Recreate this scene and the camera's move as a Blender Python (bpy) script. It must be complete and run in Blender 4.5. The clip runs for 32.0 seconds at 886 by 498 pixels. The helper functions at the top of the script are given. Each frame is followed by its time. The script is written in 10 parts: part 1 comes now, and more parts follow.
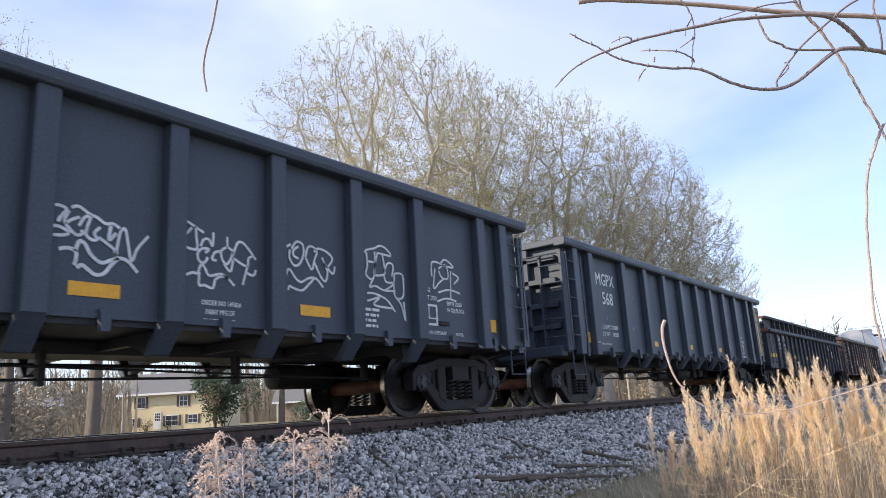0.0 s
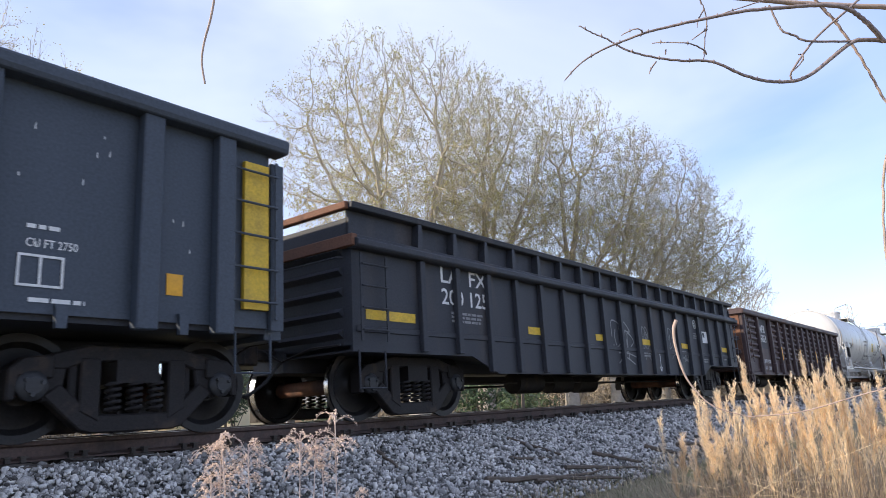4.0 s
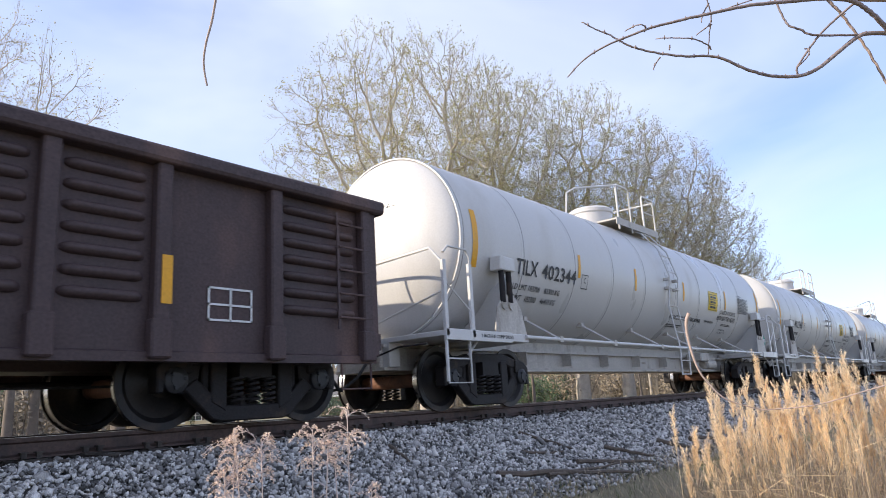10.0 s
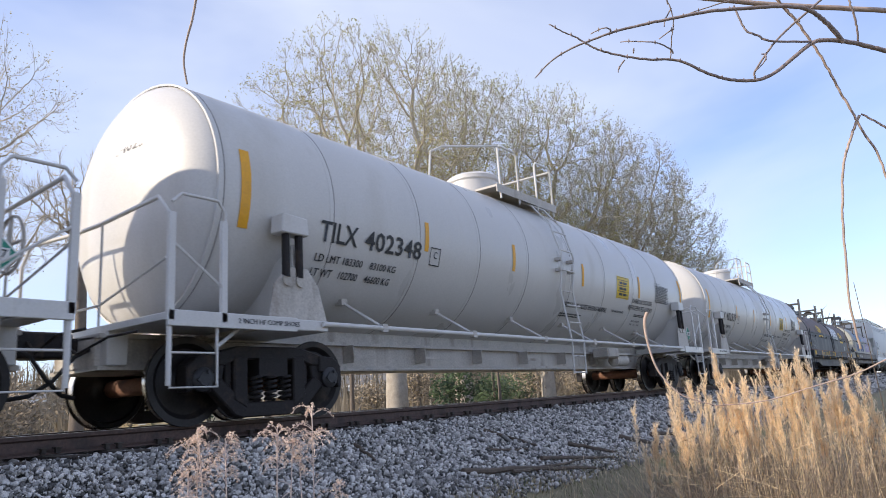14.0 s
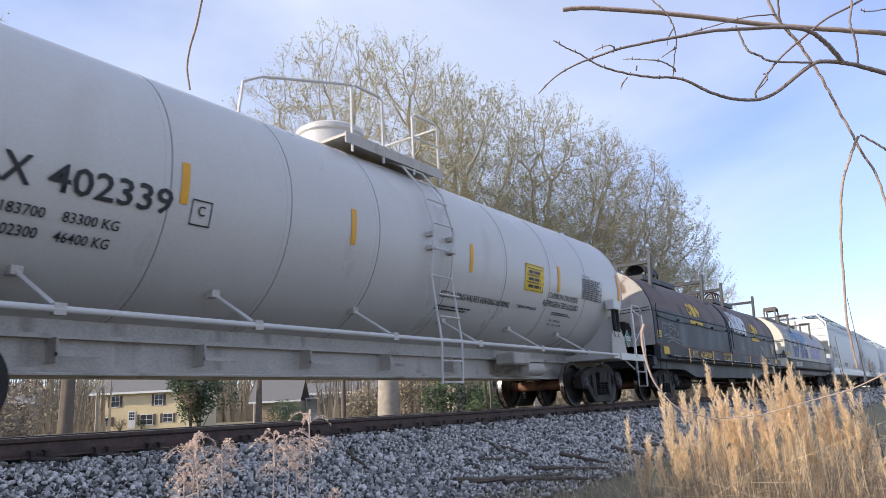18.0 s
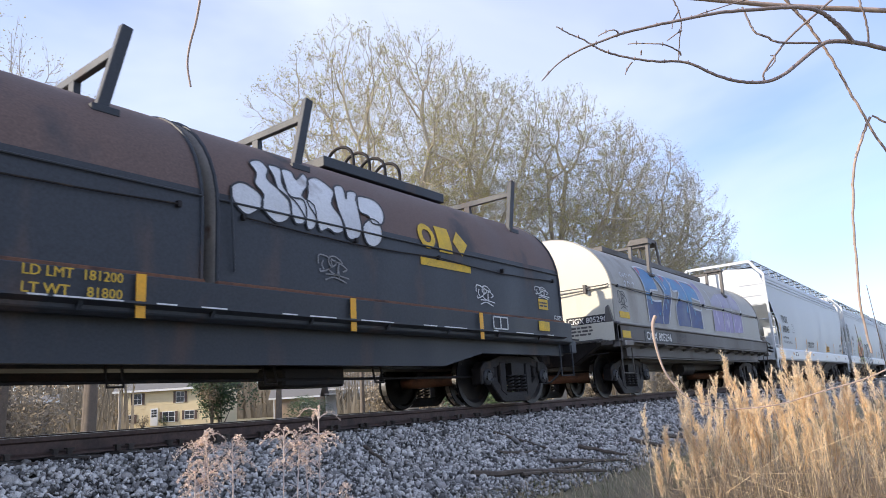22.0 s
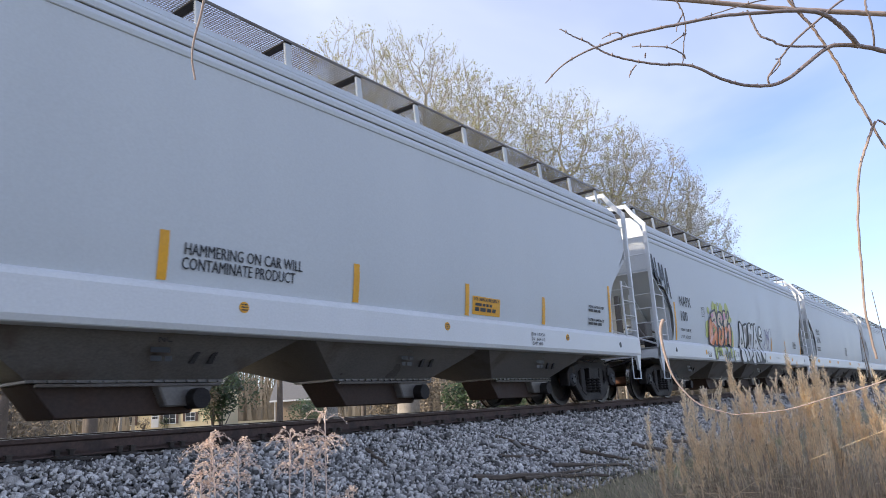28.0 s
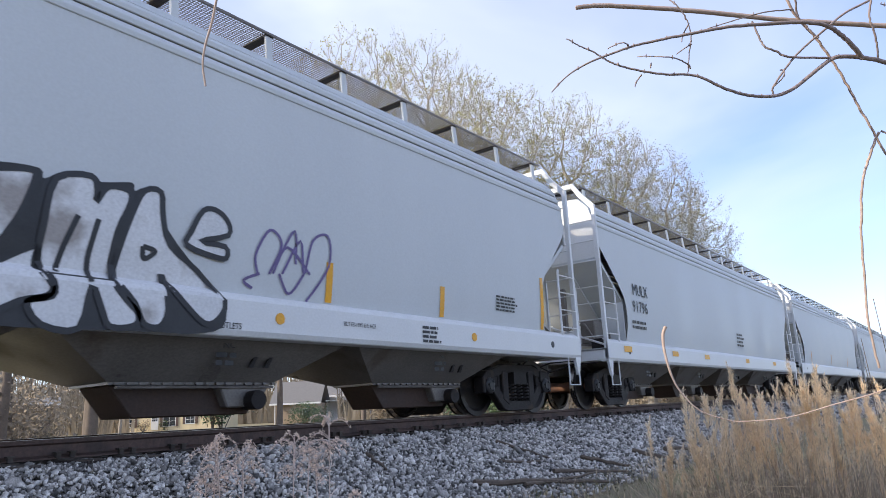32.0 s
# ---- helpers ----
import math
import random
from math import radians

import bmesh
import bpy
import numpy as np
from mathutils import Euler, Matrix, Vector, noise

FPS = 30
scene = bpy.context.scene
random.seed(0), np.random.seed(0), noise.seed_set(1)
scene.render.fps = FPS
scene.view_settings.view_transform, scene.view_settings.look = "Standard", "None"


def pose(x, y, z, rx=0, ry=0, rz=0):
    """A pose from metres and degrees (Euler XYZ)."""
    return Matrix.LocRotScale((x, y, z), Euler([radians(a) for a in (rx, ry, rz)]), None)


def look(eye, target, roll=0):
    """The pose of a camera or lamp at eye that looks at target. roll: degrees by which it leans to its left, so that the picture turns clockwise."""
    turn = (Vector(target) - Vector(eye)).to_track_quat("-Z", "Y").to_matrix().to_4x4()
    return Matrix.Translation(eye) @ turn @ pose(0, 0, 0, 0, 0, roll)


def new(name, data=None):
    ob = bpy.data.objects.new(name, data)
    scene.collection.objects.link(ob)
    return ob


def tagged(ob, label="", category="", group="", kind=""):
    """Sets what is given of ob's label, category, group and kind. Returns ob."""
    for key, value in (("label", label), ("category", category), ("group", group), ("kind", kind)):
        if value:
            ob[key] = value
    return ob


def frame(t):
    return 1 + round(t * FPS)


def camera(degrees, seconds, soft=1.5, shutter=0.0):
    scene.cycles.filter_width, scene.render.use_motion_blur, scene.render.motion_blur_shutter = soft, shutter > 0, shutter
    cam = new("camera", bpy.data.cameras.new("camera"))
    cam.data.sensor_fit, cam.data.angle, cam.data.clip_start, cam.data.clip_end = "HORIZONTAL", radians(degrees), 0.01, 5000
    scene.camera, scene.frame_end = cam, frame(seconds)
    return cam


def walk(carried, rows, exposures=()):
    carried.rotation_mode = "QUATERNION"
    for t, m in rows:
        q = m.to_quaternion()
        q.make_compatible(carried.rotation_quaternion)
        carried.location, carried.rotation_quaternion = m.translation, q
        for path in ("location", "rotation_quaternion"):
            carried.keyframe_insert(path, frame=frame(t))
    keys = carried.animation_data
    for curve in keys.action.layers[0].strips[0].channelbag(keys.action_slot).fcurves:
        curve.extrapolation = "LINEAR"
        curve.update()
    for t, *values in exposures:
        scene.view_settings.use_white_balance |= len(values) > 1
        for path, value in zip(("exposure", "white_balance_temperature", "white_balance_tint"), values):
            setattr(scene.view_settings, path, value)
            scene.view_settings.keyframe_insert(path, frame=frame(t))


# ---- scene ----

cam = camera(65.2, 32, 0.75, 0.12)
PATH = [
    (0, (-0.030, -6.563, 0.073), (7.754, -0.696, 2.307), -3.35),
    (0.5, (-0.027, -6.564, 0.074), (7.769, -0.705, 2.287), -3.35),
    (1, (-0.029, -6.564, 0.073), (7.774, -0.707, 2.268), -3.30),
    (1.5, (-0.024, -6.556, 0.075), (7.775, -0.695, 2.267), -3.27),
    (2, (-0.032, -6.558, 0.075), (7.754, -0.683, 2.284), -3.21),
    (2.5, (-0.031, -6.556, 0.077), (7.735, -0.664, 2.309), -3.17),
    (3, (-0.032, -6.560, 0.075), (7.712, -0.645, 2.321), -3.11),
    (3.5, (-0.020, -6.557, 0.073), (7.701, -0.616, 2.325), -3.13),
    (5.5, (-0.005, -6.548, 0.073), (7.642, -0.500, 2.292), -3.33),
    (6, (-0.009, -6.559, 0.077), (7.628, -0.496, 2.291), -3.37),
    (6.5, (-0.013, -6.568, 0.072), (7.615, -0.497, 2.298), -3.37),
    (7, (-0.022, -6.561, 0.076), (7.601, -0.487, 2.313), -3.28),
    (7.5, (-0.026, -6.553, 0.075), (7.589, -0.473, 2.322), -3.21),
    (8, (-0.021, -6.552, 0.075), (7.588, -0.464, 2.322), -3.18),
    (8.5, (-0.017, -6.550, 0.077), (7.590, -0.458, 2.319), -3.14),
    (9, (-0.017, -6.552, 0.078), (7.592, -0.459, 2.310), -3.19),
    (9.5, (-0.012, -6.545, 0.080), (7.601, -0.449, 2.289), -3.19),
    (10, (-0.010, -6.550, 0.072), (7.608, -0.451, 2.258), -3.33),
    (10.5, (-0.010, -6.549, 0.069), (7.623, -0.460, 2.229), -3.45),
    (11, (-0.011, -6.549, 0.068), (7.655, -0.496, 2.212), -3.58),
    (11.5, (-0.016, -6.556, 0.068), (7.696, -0.561, 2.210), -3.64),
    (12, (-0.022, -6.559, 0.072), (7.748, -0.646, 2.227), -3.60),
    (12.5, (-0.022, -6.562, 0.071), (7.797, -0.719, 2.243), -3.70),
    (13, (-0.022, -6.564, 0.071), (7.838, -0.773, 2.237), -3.76),
    (13.5, (-0.021, -6.568, 0.070), (7.869, -0.813, 2.222), -3.84),
    (14, (-0.025, -6.568, 0.071), (7.891, -0.844, 2.205), -3.75),
    (14.5, (-0.026, -6.572, 0.076), (7.908, -0.870, 2.207), -3.60),
    (16.5, (-0.037, -6.571, 0.077), (7.909, -0.918, 2.293), -3.18),
    (17, (-0.035, -6.566, 0.076), (7.912, -0.917, 2.300), -3.05),
    (17.5, (-0.035, -6.569, 0.075), (7.913, -0.925, 2.304), -2.98),
    (18, (-0.038, -6.560, 0.075), (7.913, -0.923, 2.310), -2.90),
    (18.5, (-0.045, -6.562, 0.075), (7.905, -0.922, 2.308), -2.82),
    (19, (-0.034, -6.555, 0.077), (7.903, -0.894, 2.304), -2.78),
    (19.5, (-0.031, -6.564, 0.075), (7.882, -0.868, 2.297), -2.86),
    (20, (-0.027, -6.565, 0.076), (7.859, -0.828, 2.289), -2.93),
    (20.5, (-0.025, -6.570, 0.076), (7.829, -0.790, 2.292), -3.13),
    (21, (-0.024, -6.572, 0.077), (7.805, -0.755, 2.286), -3.26),
    (21.5, (-0.018, -6.573, 0.076), (7.798, -0.732, 2.268), -3.43),
    (22, (-0.019, -6.575, 0.074), (7.805, -0.736, 2.242), -3.55),
    (22.5, (-0.018, -6.571, 0.074), (7.824, -0.746, 2.215), -3.58),
    (23, (-0.016, -6.567, 0.074), (7.847, -0.762, 2.192), -3.53),
    (23.5, (-0.017, -6.571, 0.074), (7.860, -0.780, 2.177), -3.57),
    (24, (-0.018, -6.571, 0.073), (7.862, -0.781, 2.165), -3.57),
    (24.5, (-0.014, -6.568, 0.072), (7.865, -0.774, 2.155), -3.56),
    (25, (-0.017, -6.568, 0.069), (7.855, -0.762, 2.149), -3.53),
    (25.5, (-0.021, -6.566, 0.074), (7.840, -0.751, 2.166), -3.50),
    (27.5, (-0.028, -6.562, 0.076), (7.782, -0.723, 2.291), -3.32),
    (28, (-0.021, -6.558, 0.074), (7.781, -0.708, 2.289), -3.23),
    (28.5, (-0.020, -6.561, 0.072), (7.771, -0.698, 2.295), -3.17),
    (29, (-0.019, -6.567, 0.076), (7.760, -0.693, 2.305), -3.18),
    (29.5, (-0.024, -6.565, 0.077), (7.753, -0.688, 2.311), -3.13),
    (30, (-0.016, -6.558, 0.076), (7.763, -0.683, 2.309), -3.11),
    (30.5, (-0.019, -6.551, 0.075), (7.766, -0.684, 2.307), -3.05),
    (31, (-0.030, -6.547, 0.081), (7.759, -0.690, 2.322), -2.92),
    (31.5, (-0.032, -6.555, 0.076), (7.753, -0.702, 2.343), -2.83),
    (32, (-0.036, -6.560, 0.075), (7.745, -0.707, 2.354), -2.77),
]
walk(cam, [(t, look(eye, target, roll)) for t, eye, target, roll in PATH], exposures=[(0, 0.60), (9, 0.58), (11, 0.46), (13, 0.37), (19, 0.38), (20.5, 0.52), (23, 0.56), (25.5, 0.47), (29, 0.45), (31, 0.58), (32, 0.58)])

# ---- light: low sun from behind the train, bright thin cloud ----
SUN_AZ, SUN_EL = radians(143), radians(26.5)
sun_way = Vector((math.cos(SUN_AZ) * math.cos(SUN_EL), math.sin(SUN_AZ) * math.cos(SUN_EL), math.sin(SUN_EL)))
sun = new("sun", bpy.data.lights.new("sun", "SUN"))
sun.data.energy, sun.data.angle, sun.data.color = 4.2, radians(0.6), (1.0, 0.87, 0.70)
sun.matrix_world = Matrix.Translation((0, 0, 60)) @ sun_way.to_track_quat("Z", "Y").to_matrix().to_4x4()


def make_world():
    w = bpy.data.worlds.new("sky")
    w.use_nodes = True
    nt = w.node_tree
    nt.nodes.clear()
    N, L = nt.nodes.new, nt.links.new
    out, bg = N("ShaderNodeOutputWorld"), N("ShaderNodeBackground")
    sky = N("ShaderNodeTexSky")
    sky.sky_type, sky.sun_disc = "NISHITA", False
    sky.sun_elevation, sky.sun_rotation = SUN_EL, math.pi / 2 - SUN_AZ
    sky.air_density, sky.dust_density, sky.ozone_density = 1.0, 0.5, 1.5
    # thin streaks of high cloud
    tc, mp = N("ShaderNodeTexCoord"), N("ShaderNodeMapping")
    mp.inputs["Rotation"].default_value = (0, 0, radians(-20))
    mp.inputs["Location"].default_value = (0, 0.5, 0)
    mp.inputs["Scale"].default_value = (0.8, 1.7, 3.0)
    L(tc.outputs["Generated"], mp.inputs["Vector"])
    n1 = N("ShaderNodeTexNoise")
    n1.inputs["Scale"].default_value, n1.inputs["Detail"].default_value, n1.inputs["Roughness"].default_value = 1.0, 5, 0.5
    n1.inputs["Distortion"].default_value = 0.5
    L(mp.outputs["Vector"], n1.inputs["Vector"])
    ramp = N("ShaderNodeValToRGB")
    ramp.color_ramp.elements[0].position, ramp.color_ramp.elements[1].position = 0.24, 0.84
    L(n1.outputs["Fac"], ramp.inputs["Fac"])
    mix = N("ShaderNodeMix")
    mix.data_type = "RGBA"
    mix.inputs["B"].default_value = (5.1, 5.45, 6.35, 1)
    tint = N("ShaderNodeMix")
    tint.data_type, tint.blend_type = "RGBA", "MULTIPLY"
    tint.inputs["Factor"].default_value = 1.0
    tint.inputs["B"].default_value = (0.98, 1.04, 1.38, 1)
    L(sky.outputs["Color"], tint.inputs["A"])
    L(ramp.outputs["Color"], mix.inputs["Factor"])
    L(tint.outputs["Result"], mix.inputs["A"])
    L(mix.outputs["Result"], bg.inputs["Color"])
    bg.inputs["Strength"].default_value = 0.145
    L(bg.outputs["Background"], out.inputs["Surface"])
    scene.world = w


make_world()

# ---- materials ----


def mat(name, color, rough=0.6, metal=0.0, var=0.25, scale=3.0, bump=0.15, fine=40.0, second=None, mix=0.0, spec=0.4, streak=0.0, island=0.0, rand=0.0, glow=0.0):
    """A procedural surface: base colour with broad stains, fine grain, and a fine relief. second: a second colour that shows in patches."""
    m = bpy.data.materials.new(name)
    m.use_nodes = True
    nt = m.node_tree
    N, L = nt.nodes.new, nt.links.new
    b = nt.nodes["Principled BSDF"]
    b.inputs["Metallic"].default_value = metal
    b.inputs["Specular IOR Level"].default_value = spec
    tc = N("ShaderNodeTexCoord")
    n1, n2 = N("ShaderNodeTexNoise"), N("ShaderNodeTexNoise")
    n1.inputs["Scale"].default_value, n1.inputs["Detail"].default_value = scale, 5
    n2.inputs["Scale"].default_value, n2.inputs["Detail"].default_value = fine, 3
    if streak:
        mp = N("ShaderNodeMapping")
        mp.inputs["Scale"].default_value = (1, 1, 1 / streak)
        L(tc.outputs["Object"], mp.inputs["Vector"])
        L(mp.outputs["Vector"], n1.inputs["Vector"])
    else:
        L(tc.outputs["Object"], n1.inputs["Vector"])
    L(tc.outputs["Object"], n2.inputs["Vector"])
    hsv = N("ShaderNodeHueSaturation")
    hsv.inputs["Color"].default_value = (*color, 1)
    if second:
        r = N("ShaderNodeValToRGB")
        r.color_ramp.elements[0].position, r.color_ramp.elements[1].position = 0.62 - mix, 0.70 - mix * 0.6
        L(n1.outputs["Fac"], r.inputs["Fac"])
        mx = N("ShaderNodeMix")
        mx.data_type = "RGBA"
        mx.inputs["A"].default_value, mx.inputs["B"].default_value = (*color, 1), (*second, 1)
        L(r.outputs["Color"], mx.inputs["Factor"])
        L(mx.outputs["Result"], hsv.inputs["Color"])
    a = N("ShaderNodeMath")
    a.operation = "ADD"
    L(n1.outputs["Fac"], a.inputs[0])
    L(n2.outputs["Fac"], a.inputs[1])
    mr = N("ShaderNodeMapRange")
    mr.inputs["From Min"].default_value, mr.inputs["From Max"].default_value = 0.6, 1.4
    mr.inputs["To Min"].default_value, mr.inputs["To Max"].default_value = 1 - var, 1 + var
    L(a.outputs[0], mr.inputs["Value"])
    val = mr.outputs["Result"]
    if island or rand:
        g = N("ShaderNodeNewGeometry") if island else N("ShaderNodeObjectInfo")
        r2 = N("ShaderNodeMapRange")
        amount = island or rand
        r2.inputs["To Min"].default_value, r2.inputs["To Max"].default_value = 1 - amount, 1 + amount
        L(g.outputs["Random Per Island" if island else "Random"], r2.inputs["Value"])
        mu = N("ShaderNodeMath")
        mu.operation = "MULTIPLY"
        L(val, mu.inputs[0])
        L(r2.outputs["Result"], mu.inputs[1])
        val = mu.outputs[0]
    L(val, hsv.inputs["Value"])
    L(hsv.outputs["Color"], b.inputs["Base Color"])
    mr2 = N("ShaderNodeMapRange")
    mr2.inputs["From Min"].default_value, mr2.inputs["From Max"].default_value = 0.3, 0.7
    mr2.inputs["To Min"].default_value, mr2.inputs["To Max"].default_value = max(0.05, rough - 0.12), min(1, rough + 0.12)
    L(n1.outputs["Fac"], mr2.inputs["Value"])
    L(mr2.outputs["Result"], b.inputs["Roughness"])
    if bump:
        bp = N("ShaderNodeBump")
        bp.inputs["Strength"].default_value, bp.inputs["Distance"].default_value = bump, 0.01
        L(n2.outputs["Fac"], bp.inputs["Height"])
        L(bp.outputs["Normal"], b.inputs["Normal"])
    if glow:
        # thin dry matter lets light through
        tl, ms = N("ShaderNodeBsdfTranslucent"), N("ShaderNodeMixShader")
        L(hsv.outputs["Color"], tl.inputs["Color"])
        ms.inputs[0].default_value = glow
        L(b.outputs["BSDF"], ms.inputs[1])
        L(tl.outputs["BSDF"], ms.inputs[2])
        L(ms.outputs[0], nt.nodes["Material Output"].inputs["Surface"])
    return m


BLACKBLUE = mat("faded_black_paint", (0.054, 0.065, 0.084), 0.5, var=0.35, scale=1.2, bump=0.05, streak=4, spec=0.3)
BLACK = mat("dull_black_paint", (0.036, 0.038, 0.046), 0.6, var=0.4, scale=1.0, bump=0.08, second=(0.06, 0.054, 0.054), mix=0.05, streak=4, spec=0.3)
BROWN = mat("brown_oxide_paint", (0.070, 0.047, 0.047), 0.6, var=0.45, scale=1.3, bump=0.1, second=(0.105, 0.066, 0.058), mix=0.08, streak=3, spec=0.3)
RUST = mat("rusty_steel", (0.16, 0.075, 0.045), 0.8, var=0.4, scale=2.5, bump=0.3, second=(0.06, 0.035, 0.03), mix=0.1)
TANKWHITE = mat("white_tank_paint", (0.56, 0.545, 0.525), 0.36, var=0.09, scale=0.9, bump=0.03, second=(0.50, 0.48, 0.45), mix=0.03, streak=5)
TANKDIRT = mat("grimy_white_paint", (0.46, 0.43, 0.39), 0.6, var=0.3, scale=2.0, bump=0.08, second=(0.24, 0.21, 0.18), mix=0.06, streak=4)
# the cream hood paint, darkened: the side's shade is put into its colour
HOODSHADED = mat("shaded_cream_hood_paint", (0.33, 0.315, 0.285), 0.5, var=0.2, scale=0.9, bump=0.05, second=(0.24, 0.225, 0.20), mix=0.04, streak=4)
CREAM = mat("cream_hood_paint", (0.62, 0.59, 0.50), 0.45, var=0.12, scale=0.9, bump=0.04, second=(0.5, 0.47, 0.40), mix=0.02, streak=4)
HOPGREY = mat("light_grey_paint", (0.55, 0.58, 0.60), 0.5, var=0.07, scale=0.7, bump=0.03, streak=5, spec=0.25)
HOPSILL = mat("pale_grey_sill_paint", (0.64, 0.655, 0.665), 0.42, var=0.1, scale=1.2, bump=0.04, streak=3, spec=0.5)
OUTLET = mat("dark_brown_outlet", (0.05, 0.030, 0.022), 0.7, var=0.4, scale=3, bump=0.1)
PEACH = mat("pale_peach_spray", (0.72, 0.58, 0.45), 0.6, var=0.15, scale=4, bump=0.0)
PINK = mat("pink_spray", (0.66, 0.33, 0.45), 0.6, var=0.15, scale=4, bump=0.0)
HOPDARK = mat("dark_grey_steel", (0.165, 0.152, 0.140), 0.38, var=0.35, scale=1.6, bump=0.08, second=(0.11, 0.09, 0.075), mix=0.06, streak=3)
COILBLUE = mat("dark_blue_grey_paint", (0.033, 0.038, 0.047), 0.55, var=0.35, scale=1.4, bump=0.07, second=(0.065, 0.050, 0.048), mix=0.06, streak=3)
COILBROWN = mat("weathered_brown_roof", (0.125, 0.082, 0.070), 0.62, var=0.35, scale=1.1, bump=0.12, second=(0.055, 0.050, 0.053), mix=0.05, streak=3)
PEELED = mat("peeling_pale_paint", (0.40, 0.37, 0.34), 0.6, var=0.3, scale=2.4, bump=0.15, second=(0.17, 0.11, 0.085), mix=0.05)
COILGREY = mat("grey_underframe_paint", (0.115, 0.106, 0.10), 0.6, var=0.3, scale=1.6, bump=0.08, second=(0.09, 0.08, 0.07), mix=0.06, streak=3)
TRUCK = mat("grimy_cast_steel", (0.024, 0.021, 0.021), 0.6, metal=0.1, var=0.45, scale=4, bump=0.3, fine=60, second=(0.045, 0.034, 0.028), mix=0.04, spec=0.2)
WHEEL = mat("dark_wheel_steel", (0.022, 0.020, 0.020), 0.38, metal=0.35, var=0.4, scale=3, bump=0.12, second=(0.045, 0.034, 0.028), mix=0.06, spec=0.25)
TREAD = mat("bright_worn_steel", (0.42, 0.41, 0.40), 0.28, metal=1.0, var=0.1, scale=6, bump=0.02)
CAPM = mat("grey_bearing_cap", (0.040, 0.040, 0.043), 0.5, metal=0.3, var=0.25, scale=8)
RUBBER = mat("black_rubber", (0.02, 0.02, 0.021), 0.7, var=0.2, scale=5)
YELLOW = mat("yellow_reflective_tape", (0.74, 0.36, 0.02), 0.45, var=0.15, scale=4, bump=0.03)
YELNOTICE = mat("yellow_notice_panel", (0.72, 0.50, 0.03), 0.45, var=0.12, scale=4, bump=0.02)
SEAM = mat("grime_in_weld_seam", (0.20, 0.19, 0.18), 0.6, var=0.3, scale=3, bump=0.05)
LILAC = mat("thin_lilac_spray", (0.30, 0.28, 0.36), 0.5, var=0.3, scale=2.2, second=(0.22, 0.19, 0.33), mix=0.06)
REDSPRAY = mat("dusty_red_spray", (0.40, 0.13, 0.16), 0.5, var=0.2, scale=4)
YELPAINT = mat("weathered_yellow_paint", (0.62, 0.40, 0.04), 0.6, var=0.3, scale=6, bump=0.03)
WHITEPAINT = mat("white_stencil_paint", (0.66, 0.66, 0.65), 0.6, var=0.15, scale=8, bump=0.02)
SPRAY = mat("white_spray_paint", (0.60, 0.61, 0.62), 0.6, var=0.3, scale=9, bump=0.02)
FADED = mat("faded_chalk_paint", (0.22, 0.22, 0.225), 0.7, var=0.4, scale=9, bump=0.02)
INK = mat("black_stencil_paint", (0.025, 0.027, 0.032), 0.5, var=0.2, scale=8, bump=0.02)
GREENP = mat("green_placard", (0.03, 0.25, 0.17), 0.45, var=0.1)
PALESPRAY = mat("pale_spray_outline", (0.55, 0.57, 0.60), 0.6, var=0.2, scale=4, bump=0.0)
BLUELIGHT = mat("light_blue_spray_paint", (0.07, 0.19, 0.37), 0.5, var=0.35, scale=2.5, second=(0.09, 0.25, 0.40), mix=0.06)
BLUEP = mat("blue_spray_paint", (0.016, 0.038, 0.155), 0.5, var=0.35, scale=3, second=(0.035, 0.07, 0.20), mix=0.05)
VIOLET = mat("violet_spray_line", (0.13, 0.10, 0.24), 0.5, var=0.2, scale=4, bump=0.0)
PURPLE = mat("purple_spray_paint", (0.23, 0.19, 0.38), 0.5, var=0.3, scale=3, second=(0.45, 0.42, 0.55), mix=0.05)
ORANGE = mat("orange_spray_paint", (0.75, 0.26, 0.11), 0.5, var=0.25, scale=3, second=(0.75, 0.45, 0.40), mix=0.1)
LIME = mat("lime_spray_haze", (0.48, 0.52, 0.18), 0.6, var=0.2, scale=4)
SILVER = mat("silver_white_spray", (0.62, 0.63, 0.65), 0.45, var=0.2, scale=1.5, second=(0.30, 0.28, 0.27), mix=0.03)
RAIL = mat("brown_rusted_rail", (0.10, 0.066, 0.055), 0.75, metal=0.2, var=0.4, scale=5, bump=0.25, second=(0.065, 0.048, 0.042), mix=0.1)
RAILTOP = mat("worn_rail_head", (0.36, 0.33, 0.30), 0.35, metal=0.9, var=0.15, scale=4)
TIE = mat("weathered_tie_timber", (0.075, 0.062, 0.052), 0.9, var=0.4, scale=3, bump=0.5, rand=0.3)
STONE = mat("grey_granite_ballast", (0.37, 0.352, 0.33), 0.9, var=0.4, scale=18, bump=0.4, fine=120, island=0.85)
# far darker than the stones: shade of the gaps between them, as colour
GRAVEL = mat("ballast_bed_gap_shade", (0.08, 0.076, 0.072), 0.95, var=0.5, scale=22, bump=1.0, fine=60)
GROUND = mat("winter_grass_and_leaf_litter", (0.21, 0.18, 0.105), 0.95, var=0.4, scale=0.4, bump=0.6, fine=8, second=(0.18, 0.18, 0.075), mix=0.06)
WOODSTICK = mat("dead_stick_bark", (0.115, 0.09, 0.07), 0.9, var=0.4, scale=12, bump=0.4)
BARK = mat("grey_brown_bark", (0.34, 0.30, 0.25), 0.9, var=0.35, scale=3, bump=0.5, fine=25)
BARKDARK = mat("dark_bark", (0.14, 0.115, 0.095), 0.9, var=0.35, scale=3, bump=0.5, fine=25)
